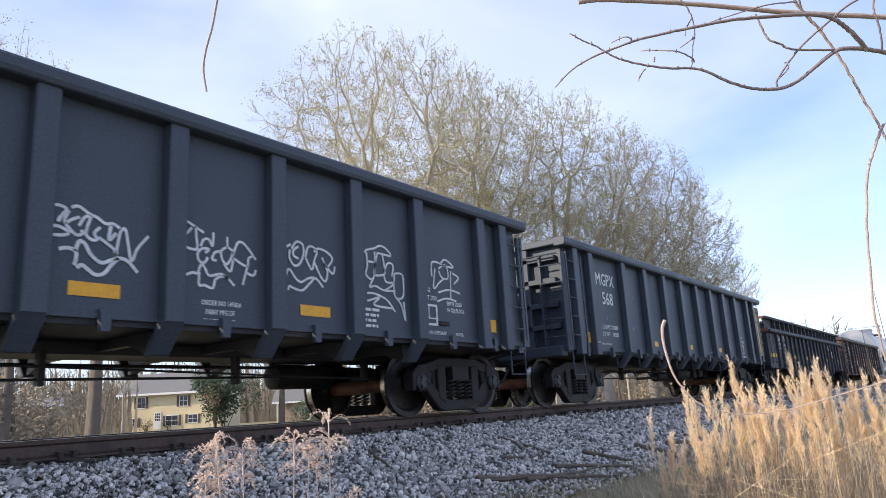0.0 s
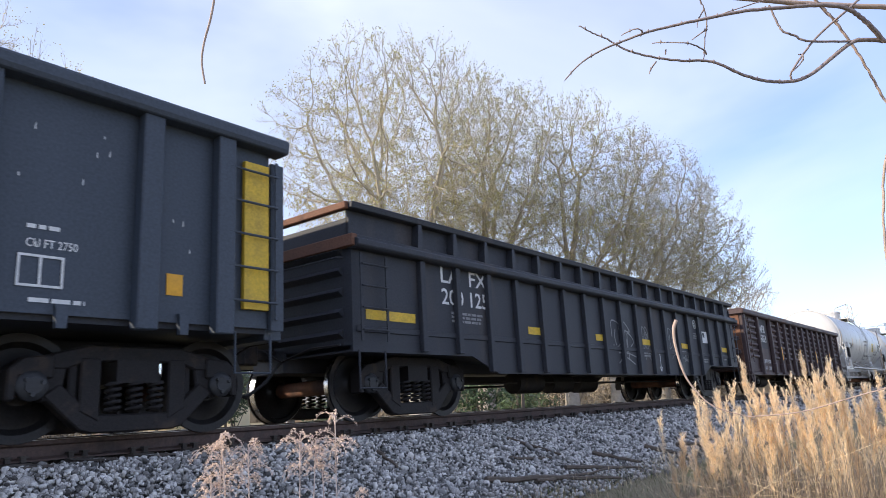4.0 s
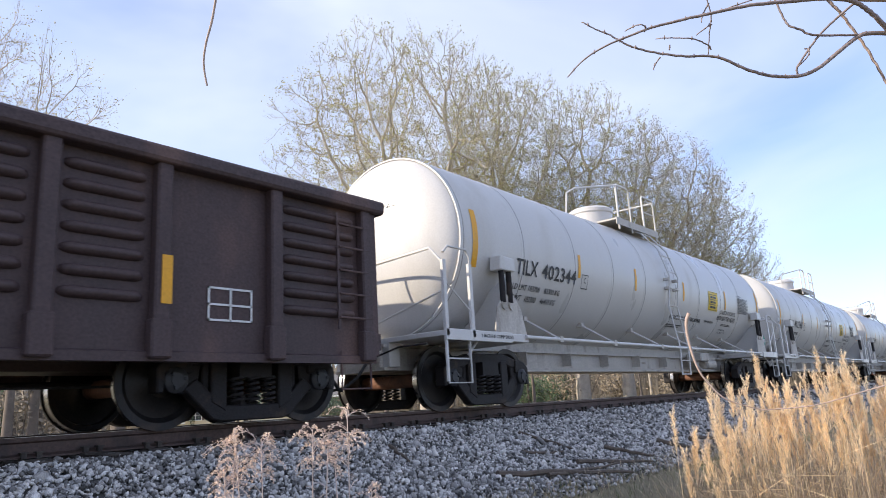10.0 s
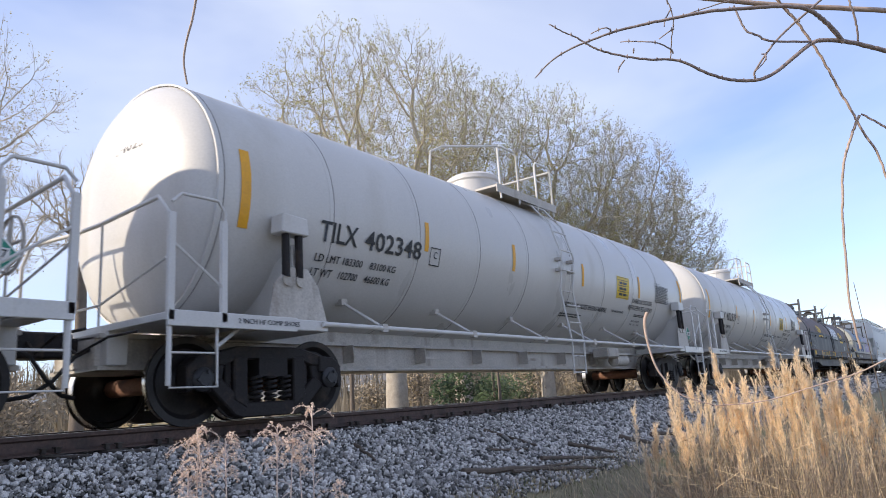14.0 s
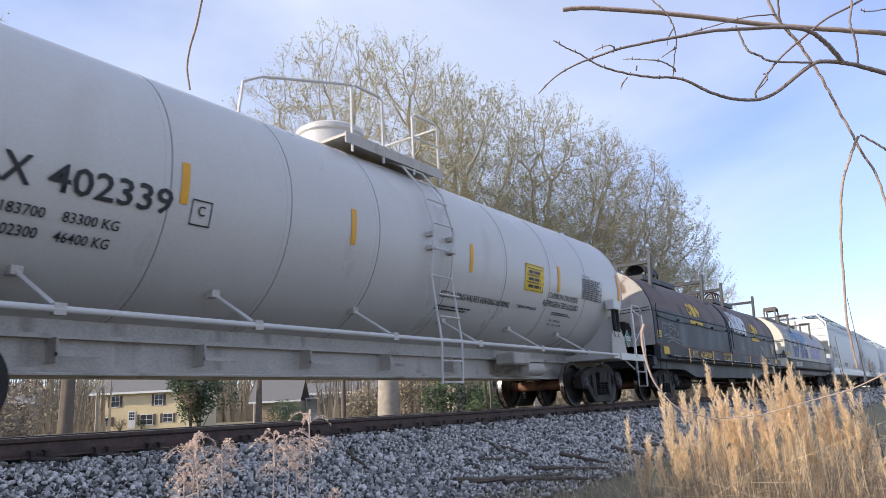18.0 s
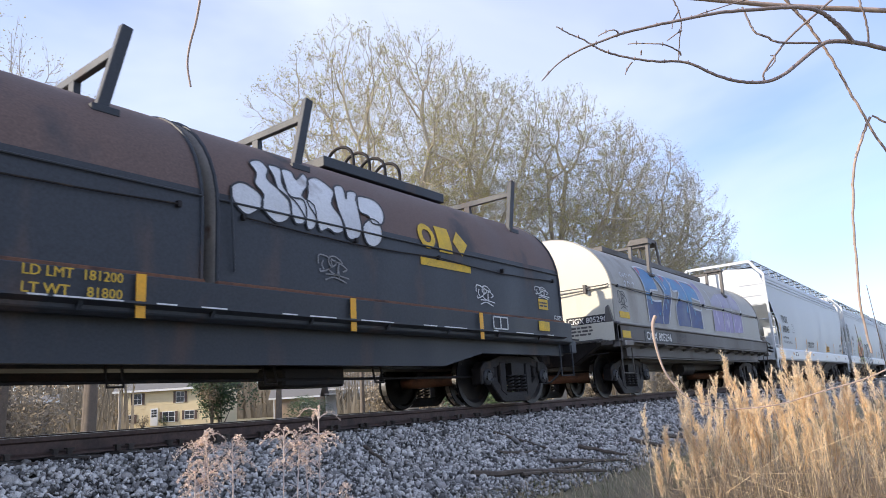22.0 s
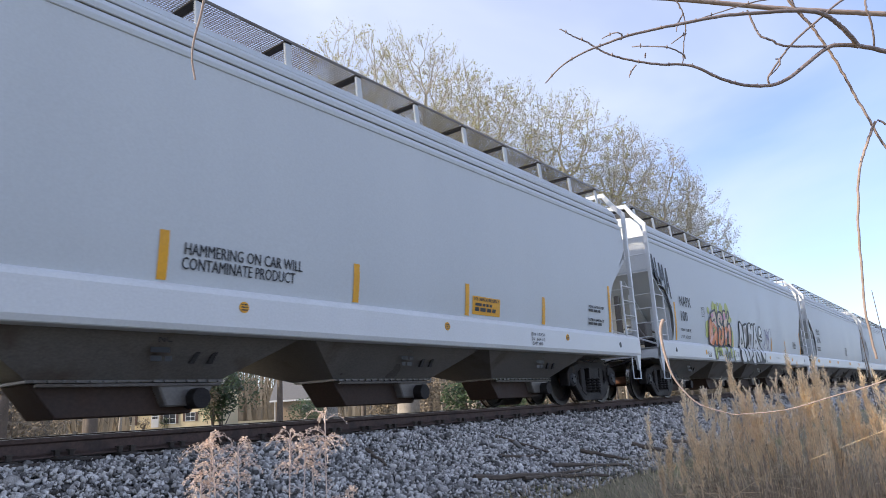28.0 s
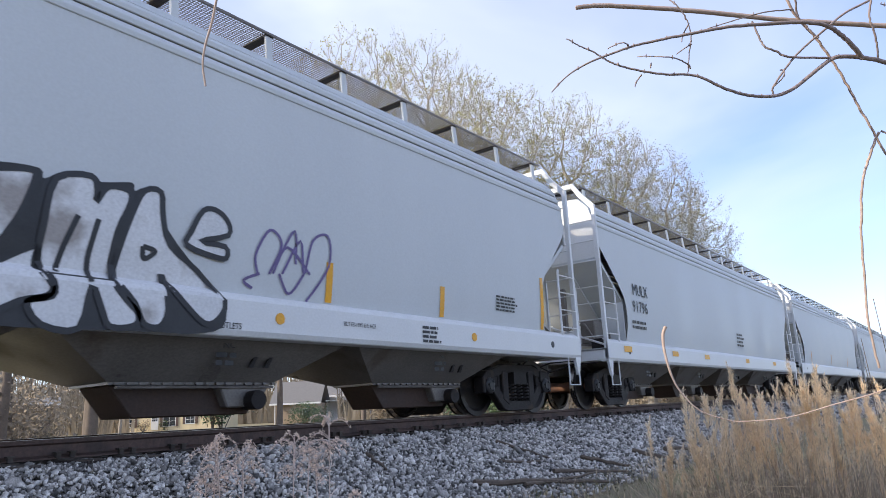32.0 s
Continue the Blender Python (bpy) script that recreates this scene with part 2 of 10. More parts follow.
TWIG = mat("pale_brown_twigs", (0.44, 0.39, 0.31), 0.85, var=0.25, scale=2, bump=0.0)
BUD = mat("yellow_green_buds", (0.50, 0.47, 0.19), 0.7, var=0.3, scale=1.5, bump=0.0, island=0.35, glow=0.4)
BUDRED = mat("tan_seed_buds", (0.49, 0.44, 0.25), 0.7, var=0.3, scale=1.5, bump=0.0, island=0.35, glow=0.4)
EVERG = mat("evergreen_leaf", (0.055, 0.085, 0.035), 0.6, var=0.4, scale=1.5, bump=0.0, island=0.4)
BRUSH = mat("bare_brush", (0.27, 0.22, 0.155), 0.9, var=0.35, scale=1.0, bump=0.0, island=0.35)
# dead straw darkened and greyed to carry the shade low in the grass
DRYSHADED = mat("dead_straw_shaded_grey", (0.31, 0.245, 0.185), 0.85, var=0.3, scale=3, bump=0.0, island=0.5, glow=0.35)
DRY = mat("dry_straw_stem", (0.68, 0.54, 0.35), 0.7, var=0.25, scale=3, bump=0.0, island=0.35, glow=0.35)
PLUME = mat("dry_seed_plume", (0.90, 0.77, 0.58), 0.75, var=0.2, scale=4, bump=0.0, island=0.25, glow=0.5)
WEEDSTEM = mat("pale_dead_stalk", (0.62, 0.50, 0.44), 0.7, var=0.2, scale=20, bump=0.0)
WEED = mat("dry_pinkish_weed", (0.74, 0.59, 0.48), 0.75, var=0.25, scale=20, bump=0.0, island=0.3, glow=0.4)
GREENBLADE = mat("green_grass_blade", (0.10, 0.13, 0.03), 0.6, var=0.3, scale=3, bump=0.0, island=0.3)
NEARBARK = mat("smooth_twig_bark", (0.25, 0.20, 0.19), 0.6, var=0.3, scale=25, bump=0.15, fine=150)
PALEBARK = mat("pale_stem_bark", (0.42, 0.32, 0.27), 0.6, var=0.25, scale=20, bump=0.1, fine=120)
HOUSEWALL = mat("cream_house_siding", (0.70, 0.58, 0.36), 0.7, var=0.08, scale=1.0, bump=0.05)
BRICKW = mat("tan_brick_wall", (0.36, 0.27, 0.19), 0.8, var=0.2, scale=3, bump=0.2)
ROOFM = mat("grey_asphalt_shingle", (0.17, 0.165, 0.16), 0.85, var=0.2, scale=4, bump=0.3)
SHUTTER = mat("brown_shutter_paint", (0.10, 0.065, 0.05), 0.6, var=0.2)
TRIM = mat("white_trim_paint", (0.75, 0.74, 0.72), 0.5, var=0.06)
GLASSM = mat("dark_window_glass", (0.03, 0.035, 0.04), 0.12, var=0.1, bump=0.0, spec=0.6)
SHED = mat("grey_weathered_boards", (0.13, 0.12, 0.11), 0.85, var=0.3, scale=2, bump=0.2)

# ---- mesh helpers ----


class MB:
    """Collects vertices and faces of one mesh."""

    def __init__(self):
        self.v, self.f = [], []

    def add(self, verts, faces):
        n = len(self.v)
        self.v += [tuple(p) for p in verts]
        self.f += [tuple(i + n for i in f) for f in faces]
        return self

    def box(self, x0, x1, y0, y1, z0, z1):
        return self.add([(x0, y0, z0), (x1, y0, z0), (x1, y1, z0), (x0, y1, z0), (x0, y0, z1), (x1, y0, z1), (x1, y1, z1), (x0, y1, z1)],
                        [(0, 3, 2, 1), (4, 5, 6, 7), (0, 1, 5, 4), (1, 2, 6, 5), (2, 3, 7, 6), (3, 0, 4, 7)])

    def prism(self, poly, a0, a1, axis="y"):
        """A polygon in the plane across an axis (x: (y, z), y: (x, z), z: (x, y)), drawn out from a0 to a1."""
        place = {"x": lambda p, a: (a, p[0], p[1]), "y": lambda p, a: (p[0], a, p[1]), "z": lambda p, a: (p[0], p[1], a)}[axis]
        n = len(poly)
        v = [place(p, a0) for p in poly] + [place(p, a1) for p in poly]
        f = [tuple(range(n))[::-1], tuple(range(n, 2 * n))] + [(i, (i + 1) % n, n + (i + 1) % n, n + i) for i in range(n)]
        return self.add(v, f)

    def tube(self, path, r, sides=8, r2=None, cap=True):
        path = [Vector(p) for p in path]
        n = len(path)
        r2 = r if r2 is None else r2
        verts, faces = [], []
        up = None
        for i, p in enumerate(path):
            d = (path[min(i + 1, n - 1)] - path[max(i - 1, 0)]).normalized()
            if up is None:
                up = d.orthogonal().normalized()
            up = (up - d * up.dot(d))
            up = up.normalized() if up.length > 1e-6 else d.orthogonal().normalized()
            side = d.cross(up)
            rr = r + (r2 - r) * i / max(1, n - 1)
            for k in range(sides):
                a = 2 * math.pi * k / sides
                verts.append(p + up * (rr * math.cos(a)) + side * (rr * math.sin(a)))
        for i in range(n - 1):
            for k in range(sides):
                k2 = (k + 1) % sides
                faces.append((i * sides + k, i * sides + k2, (i + 1) * sides + k2, (i + 1) * sides + k))
        if cap:
            faces.append(tuple(range(sides))[::-1])
            faces.append(tuple(range((n - 1) * sides, n * sides)))
        return self.add(verts, faces)

    def lathe(self, prof, center=(0, 0, 0), axis="y", sides=32, closed=False):
        """Profile of (along, radius) turned about an axis."""
        verts, faces = [], []
        for a, r in prof:
            for k in range(sides):
                t = 2 * math.pi * k / sides
                c, s = r * math.cos(t), r * math.sin(t)
                p = {"y": (c, a, s), "x": (a, c, s), "z": (c, s, a)}[axis]
                verts.append((p[0] + center[0], p[1] + center[1], p[2] + center[2]))
        n = len(prof)
        for i in range(n - 1 if not closed else n):
            j = (i + 1) % n
            for k in range(sides):
                k2 = (k + 1) % sides
                faces.append((i * sides + k, j * sides + k, j * sides + k2, i * sides + k2))
        if not closed:
            faces.append(tuple(range(sides)))
            faces.append(tuple(range((n - 1) * sides, n * sides))[::-1])
        return self.add(verts, faces)

    def mesh(self, name, material, smooth=False):
        me = bpy.data.meshes.new(name)
        me.from_pydata(self.v, [], self.f)
        bm = bmesh.new()
        bm.from_mesh(me)
        bmesh.ops.recalc_face_normals(bm, faces=bm.faces)
        bm.to_mesh(me)
        bm.free()
        me.materials.append(material)
        if smooth:
            me.shade_smooth()
            me.set_sharp_from_angle(angle=radians(smooth if smooth > 1 else 40))
        return me


def raw(name, mb, material):
    """A ready mesh of loose small faces, as they are."""
    me = bpy.data.meshes.new(name)
    me.from_pydata(mb.v, [], mb.f)
    me.materials.append(material)
    return me


def part(name, mb, material, parent, label="", bevel=0.0, smooth=False, at=(0, 0, 0), kind=""):
    """One mesh object under a thing or part. mb: a builder or a ready mesh."""
    me = mb if isinstance(mb, bpy.types.Mesh) else mb.mesh(name, material, smooth)
    ob = new(name, me)
    if bevel:
        md = ob.modifiers.new("bevel", "BEVEL")
        md.width, md.segments, md.limit_method = bevel, 1, "ANGLE"
    if parent:
        ob.parent = parent
    ob.location = at
    if label or kind:
        tagged(ob, label, kind=kind)
    return ob


def thing(name, label, category, at=(0, 0, 0), group="", kind=""):
    ob = new(name)
    ob.empty_display_size = 0.2
    ob.location = at
    return tagged(ob, label, category, group, kind)


def solid(name, mb, material, label, category="", group="", kind="", smooth=False, bevel=0.0):
    ob = part(name, mb, material, None, bevel=bevel, smooth=smooth)
    return tagged(ob, label, category, group, kind)


def quad_y(x0, x1, z0, z1, y, d=0.006):
    """A thin plate on a side that faces the -y way, its back at y."""
    return MB().box(x0, x1, y - d, y, z0, z1)


def letters(body, size):
    """A flat mesh of a word: width and depth in x and y, starting at the origin."""
    cu = bpy.data.curves.new("letters", "FONT")
    cu.body, cu.size, cu.resolution_u, cu.offset = body, size, 2, 0.0 if "M" in body else 0.012
    ob = new("letters", cu)
    me = bpy.data.meshes.new_from_object(ob.evaluated_get(bpy.context.evaluated_depsgraph_get()))
    bpy.data.objects.remove(ob)
    bpy.data.curves.remove(cu)
    return me


def lettering(name, body, x0, x1, z, height, where, parent, material, label=""):
    """A word as raised paint. where(x, z): the place on the surface. Fitted between x0 and x1, standing on z, its capitals height high."""
    me = letters(body, 1.0)
    co = np.zeros(len(me.vertices) * 3)
    me.vertices.foreach_get("co", co)
    co = co.reshape(-1, 3)
    lo, hi = co[:, 0].min(), co[:, 0].max()
    sx, sz = (x1 - x0) / (hi - lo), height / max(1e-6, co[:, 1].max())
    if "M" in body:   # drawn twice, a little apart, for the heavier stroke
        faces = [tuple(p.vertices) for p in me.polygons]
        n = len(co)
        back = [Vector(where(x0 + (u - 0.012 - lo) * sx, z + w * sz)) for u, w, _ in co]
        front = [Vector(where(x0 + (u + 0.012 - lo) * sx, z + w * sz)) + Vector((0, -0.002, 0)) for u, w, _ in co]
        me = bpy.data.meshes.new(name)
        me.from_pydata(back + front, [], faces + [tuple(i + n for i in f) for f in faces])
    else:
        for v, (u, w, _) in zip(me.vertices, co):
            v.co = where(x0 + (u - lo) * sx, z + w * sz)
    me.materials.append(material)
    return part(name, me, material, parent, label or f"painted lettering {body}")


def bars(name, x0, x1, z, height, where, parent, material, rows=1, gap=0.5, seed=1):
    """Plain bars in place of lines of small writing."""
    rnd, mb = random.Random(seed), MB()
    for i in range(rows):
        zz, x = z - i * height * (1 + gap), x0
        end = x1 - rnd.uniform(0, 0.3) * (x1 - x0)
        while x < end:
            w = min(end - x, rnd.uniform(1.5, 4.5) * height)
            mb.add([where(x, zz), where(x + w, zz), where(x + w, zz + height), where(x, zz + height)], [(0, 1, 2, 3)])
            x += w + height * 0.6
    return part(name, mb, material, parent, "small painted writing as bars", kind="stuff")


def ribbon(mb, pts, width, where, closed=False):
    """A painted stroke along points of (x, z)."""
    pts = [Vector((p[0], p[1])) for p in pts]
    n = len(pts)
    rows = []
    for i, p in enumerate(pts):
        a, b = pts[(i - 1) % n] if closed or i else p, pts[(i + 1) % n] if closed or i < n - 1 else p
        d = (b - a)
        d = d.normalized() if d.length > 1e-9 else Vector((1, 0))
        nrm = Vector((-d.y, d.x)) * (width / 2)
        rows.append((p + nrm, p - nrm))
    v = [where(q.x, q.y) for row in rows for q in row]
    f = [(2 * i, 2 * i + 1, 2 * i + 3, 2 * i + 2) for i in range(n - 1)]
    if closed:
        f.append((2 * n - 2, 2 * n - 1, 1, 0))
    return mb.add(v, f)


def curve2(pts, per=6):
    """A smooth line through points of (x, z)."""
    out, n = [], len(pts)
    for i in range(n - 1):
        p0, p1, p2, p3 = (np.array(pts[max(0, min(n - 1, i + k))], float) for k in (-1, 0, 1, 2))
        for s in range(per):
            t = s / per
            out.append(tuple(0.5 * (2 * p1 + (p2 - p0) * t + (2 * p0 - 5 * p1 + 4 * p2 - p3) * t * t + (3 * p1 - p0 - 3 * p2 + p3) * t ** 3)))
    out.append(tuple(pts[-1]))
    return out


def fill(where, pts, step=0.06):
    """A filled outline of (x, z) laid on a surface, cut into level strips that follow it."""
    pts = [(p, round(q, 4)) for p, q in pts]
    zs = sorted({q for _, q in pts} | set(np.arange(min(q for _, q in pts), max(q for _, q in pts), step).round(4).tolist()))
    mb, n = MB(), len(pts)
    for z0, z1 in zip(zs, zs[1:]):
        if z1 - z0 < 1e-4:
            continue
        cuts = []
        for i in range(n):
            (xa, za), (xb, zb) = pts[i], pts[(i + 1) % n]
            if min(za, zb) <= z0 + 1e-5 and max(za, zb) >= z1 - 1e-5 and abs(zb - za) > 1e-6:
                at_ = [xa + (xb - xa) * (z - za) / (zb - za) for z in (z0, z1)]
                cuts.append((sum(at_), at_[0], at_[1]))
        cuts.sort()
        for (_, a0, a1), (_, b0, b1) in zip(cuts[::2], cuts[1::2]):
            mb.add([where(a0, z0), where(b0, z0), where(b1, z1), where(a1, z1)], [(0, 1, 2, 3)])
    return mb


def strokes(name, lines, width, where, parent, material, label, per=5):
    """Sprayed lines, each a part of its own."""
    for line in lines:
        part(name, ribbon(MB(), curve2(line, per) if len(line) > 2 else line, width, where), material, parent, label)


def round_off(pts, per=4):
    """A closed outline with its corners eased."""
    n, out = len(pts), []
    for i in range(n):
        p0, p1, p2, p3 = (np.array(pts[(i + k) % n], float) for k in (-1, 0, 1, 2))
        for s in range(per):
            t = s / per
            out.append(tuple(0.5 * (2 * p1 + (p2 - p0) * t + (2 * p0 - 5 * p1 + 4 * p2 - p3) * t * t + (3 * p1 - p0 - 3 * p2 + p3) * t ** 3)))
    return out


# ---- the train's way along the track: metres run since the start ----
RUN = [
    (0, 0.00), (0.5, 2.58), (1, 4.96), (1.5, 7.52), (2, 10.09), (2.5, 12.82), (3, 15.36), (3.5, 17.87),
    (5.5, 28.12), (6, 30.64), (6.5, 33.20), (7, 35.97), (7.5, 38.58), (8, 41.04), (8.5, 43.67), (9, 46.29),
    (9.5, 49.07), (10, 51.69), (10.5, 54.09), (11, 56.71), (11.5, 59.32), (12, 62.12), (12.5, 64.69), (13, 67.16),
    (13.5, 69.82), (14, 72.38), (14.5, 75.04), (16.5, 85.61), (17, 88.26), (17.5, 90.74), (18, 93.41), (18.5, 96.02),
    (19, 98.76), (19.5, 101.35), (20, 103.79), (20.5, 106.29), (21, 108.79), (21.5, 111.48), (22, 114.00), (22.5, 116.31),
    (23, 118.82), (23.5, 121.32), (24, 123.96), (24.5, 126.30), (25, 128.83), (25.5, 131.35), (27.5, 141.41), (28, 144.08),
    (28.5, 146.91), (29, 149.56), (29.5, 152.07), (30, 154.69), (30.5, 157.38), (31, 160.25), (31.5, 162.92), (32, 165.33),
]

YC = 0.7525   # the track's middle line
movers, rollers = [], []


def run_at(t):
    return float(np.interp(t, [a for a, _ in RUN], [b for _, b in RUN]))


# ---- running gear ----
WR = 0.44


def helix(r, z0, z1, turns, wire, sides=6):
    n = int(turns * 10)
    return MB().tube([(r * math.cos(2 * math.pi * i / 10), r * math.sin(2 * math.pi * i / 10), z0 + (z1 - z0) * i / n) for i in range(n + 1)], wire, sides)


def wheel_profile():
    # (along the axle outwards, radius): back of the flange, tread, rim, dished plate, hub
    return [(-0.07, 0.10), (-0.07, 0.15), (-0.03, 0.20), (-0.02, 0.34), (-0.065, WR - 0.05), (-0.068, WR + 0.022), (-0.045, WR + 0.026), (-0.03, WR + 0.004), (0.055, WR - 0.004),
            (0.068, WR - 0.015), (0.066, WR - 0.062), (0.02, WR - 0.075), (0.012, 0.22), (0.05, 0.14), (0.08, 0.12), (0.08, 0.09)]


WHEEL_ME = MB().lathe(wheel_profile(), sides=40).mesh("wheel", WHEEL, 35)
TREAD_ME = MB().lathe([(-0.031, WR + 0.006), (0.056, WR - 0.003), (0.056, WR - 0.02), (-0.031, WR - 0.02)], sides=40, closed=True).mesh("tread", TREAD, 35)
AXLE_ME = MB().lathe([(-1.1, 0.07), (-0.7, 0.075), (-0.66, 0.10), (0.66, 0.10), (0.7, 0.075), (1.1, 0.07)], sides=16).mesh("axle", RUST, 35)
_cap = MB().lathe([(0, 0.125), (-0.05, 0.125), (-0.065, 0.11), (-0.075, 0.07), (-0.085, 0.068), (-0.085, 0.0001)], sides=24)
for _k in range(3):
    _a = 2.1 * _k
    _cap.lathe([(-0.06, 0.02), (-0.10, 0.02)], (0.075 * math.cos(_a), 0, 0.075 * math.sin(_a)), sides=6)
CAP_ME = _cap.mesh("bearing_cap", CAPM, 35)
SPRING_ME = helix(0.062, 0.20, 0.47, 5, 0.017).mesh("spring", TRUCK, 60)


def frame_side():
    mb = MB()
    y0, y1 = -0.075, 0.075
    mb.prism([(-0.82, 0.58), (-0.78, 0.70), (-0.44, 0.79), (0.44, 0.79), (0.78, 0.70), (0.82, 0.58), (0.62, 0.58), (0.44, 0.65), (-0.44, 0.65), (-0.62, 0.58)], y0, y1)
    mb.prism([(-0.80, 0.36), (-0.66, 0.46), (-0.36, 0.19), (0.36, 0.19), (0.66, 0.46), (0.80, 0.36), (0.48, 0.06), (0.38, 0.03), (-0.38, 0.03), (-0.48, 0.06)], y0, y1)
    for s in (-1, 1):
        mb.prism([(s * 0.32, 0.12), (s * 0.50, 0.22), (s * 0.50, 0.68), (s * 0.32, 0.68)], y0 * 1.15, y1 * 0.9)
        mb.prism([(s * 0.64, 0.36), (s * 0.80, 0.30), (s * 0.80, 0.62), (s * 0.60, 0.62)], y0 * 0.8, y1 * 0.8)
        mb.prism([(s * 0.72, 0.50), (s * 0.72, 0.70), (s * 0.96, 0.68), (s * 1.08, 0.58), (s * 1.08, 0.32), (s * 1.01, 0.32), (s * 0.99, 0.52), (s * 0.78, 0.50)], y0 * 1.3, y1 * 1.2)
        mb.prism([(s * 0.50, 0.24), (s * 0.58, 0.30), (s * 0.58, 0.62), (s * 0.50, 0.66)], y0 * 0.5, y1 * 0.5)
    mb.box(-0.33, 0.33, -0.06, 0.10, 0.14, 0.19)
    return mb


FRAME_ME = frame_side().mesh("side_frame", TRUCK)
BOLSTER_ME = MB().box(-0.20, 0.20, -1.12, 1.12, 0.46, 0.66).box(-0.12, 0.12, -0.5, 0.5, 0.66, 0.80).mesh("bolster", TRUCK)


def truck(car, x):
    """A two-axle truck at x: frame with springs, and two axles that turn."""
    bol = part("truck", BOLSTER_ME, TRUCK, car, "dark cast steel truck bolster", at=(x, 0, 0))
    for s in (-1, 1):
        part("side_frame", FRAME_ME, TRUCK, bol, bevel=0.015, at=(0, s * 1.0, 0))
        for k in (-0.2, 0.0, 0.2):
            part("spring", SPRING_ME, TRUCK, bol, at=(k, s * 1.06, 0))
    for s in (-1, 1):
        axle = part("axle", AXLE_ME, RUST, car, "turning axle with its two wheels", at=(x + s * 0.889, 0, WR))
        rollers.append(axle)
        for side in (-1, 1):
            w = part("wheel", WHEEL_ME, WHEEL, axle, at=(0, side * 0.76, 0))
            t = part("tread", TREAD_ME, TREAD, axle, "bright worn wheel tread", at=(0, side * 0.76, 0))
            c = part("bearing_cap", CAP_ME, CAPM, axle, at=(0, side * 1.05, 0))
            if side > 0:
                for o in (w, t, c):
                    o.rotation_euler = (0, 0, math.pi)


def coupler(car, x, way):
    """Drawbar, knuckle and air hose at an end; way: the outward sense along x."""
    mb = MB().box(min(x - way * 0.3, x + way * 0.35), max(x - way * 0.3, x + way * 0.35), -0.08, 0.08, 0.78, 0.93)
    mb.prism([(x + way * 0.3, -0.14), (x + way * 0.62, -0.16), (x + way * 0.66, 0.02), (x + way * 0.5, 0.06), (x + way * 0.5, 0.14), (x + way * 0.32, 0.14)], 0.72, 0.98, "z")
    part("coupler", mb, TRUCK, car, "dark cast steel coupler", bevel=0.02)
    hose = [(x, -0.32, 0.80), (x + way * 0.15, -0.33, 0.72), (x + way * 0.32, -0.30, 0.50), (x + way * 0.5, -0.22, 0.36), (x + way * 0.68, -0.1, 0.33)]
    part("air_hose", MB().tube(hose, 0.022, 8), RUBBER, car, "hanging black air hose", smooth=60)
    part("cut_lever", MB().tube([(x + way * 0.12, -1.4, 0.86), (x + way * 0.12, -0.9, 0.86), (x + way * 0.16, -0.4, 0.74), (x + way * 0.2, -0.1, 0.9)], 0.014, 6), TRUCK, car)


def rolling_car(name, label, s0, tc, length, group="cars of the freight train"):
    """The empty of a car. s0: where its front end is at the start; tc: the trucks' middles."""
    car = thing(name, label, "rail car", (s0, YC, 0), group)
    movers.append((car, s0))
    for s in tc:
        truck(car, s - s0)
    coupler(car, 0.0, -1)
    coupler(car, length, 1)
    return car


def ladder(parent, x0, x1, y, z0, z1, n, material, r=0.013, rails=True, name="ladder"):
    """A ladder in a plane of constant y; each rung is a sub-part."""
    mb = MB()
    rad = 0.018 if rails else 0.008
    for x in (x0, x1):
        mb.box(x - rad, x + rad, y - 0.008, y + 0.008, z0, z1)
    lad = part(name, mb, material, parent)
    me = MB().tube([(x0, y - 0.02, 0), (x1, y - 0.02, 0)], r, 6).mesh("rung", material)
    for i in range(n):
        part("rung", me, material, lad, at=(0, 0, z0 + (z1 - z0) * (i + 0.5) / n))
    return lad


def stirrup(parent, x0, x1, y, z0, z1, material):
    part("step", MB().tube([(x0, y, z1), (x0, y, z0), (x1, y, z0), (x1, y, z1)], 0.014, 6), material, parent)


def on_side(y):
    return lambda x, z: (x, y, z)


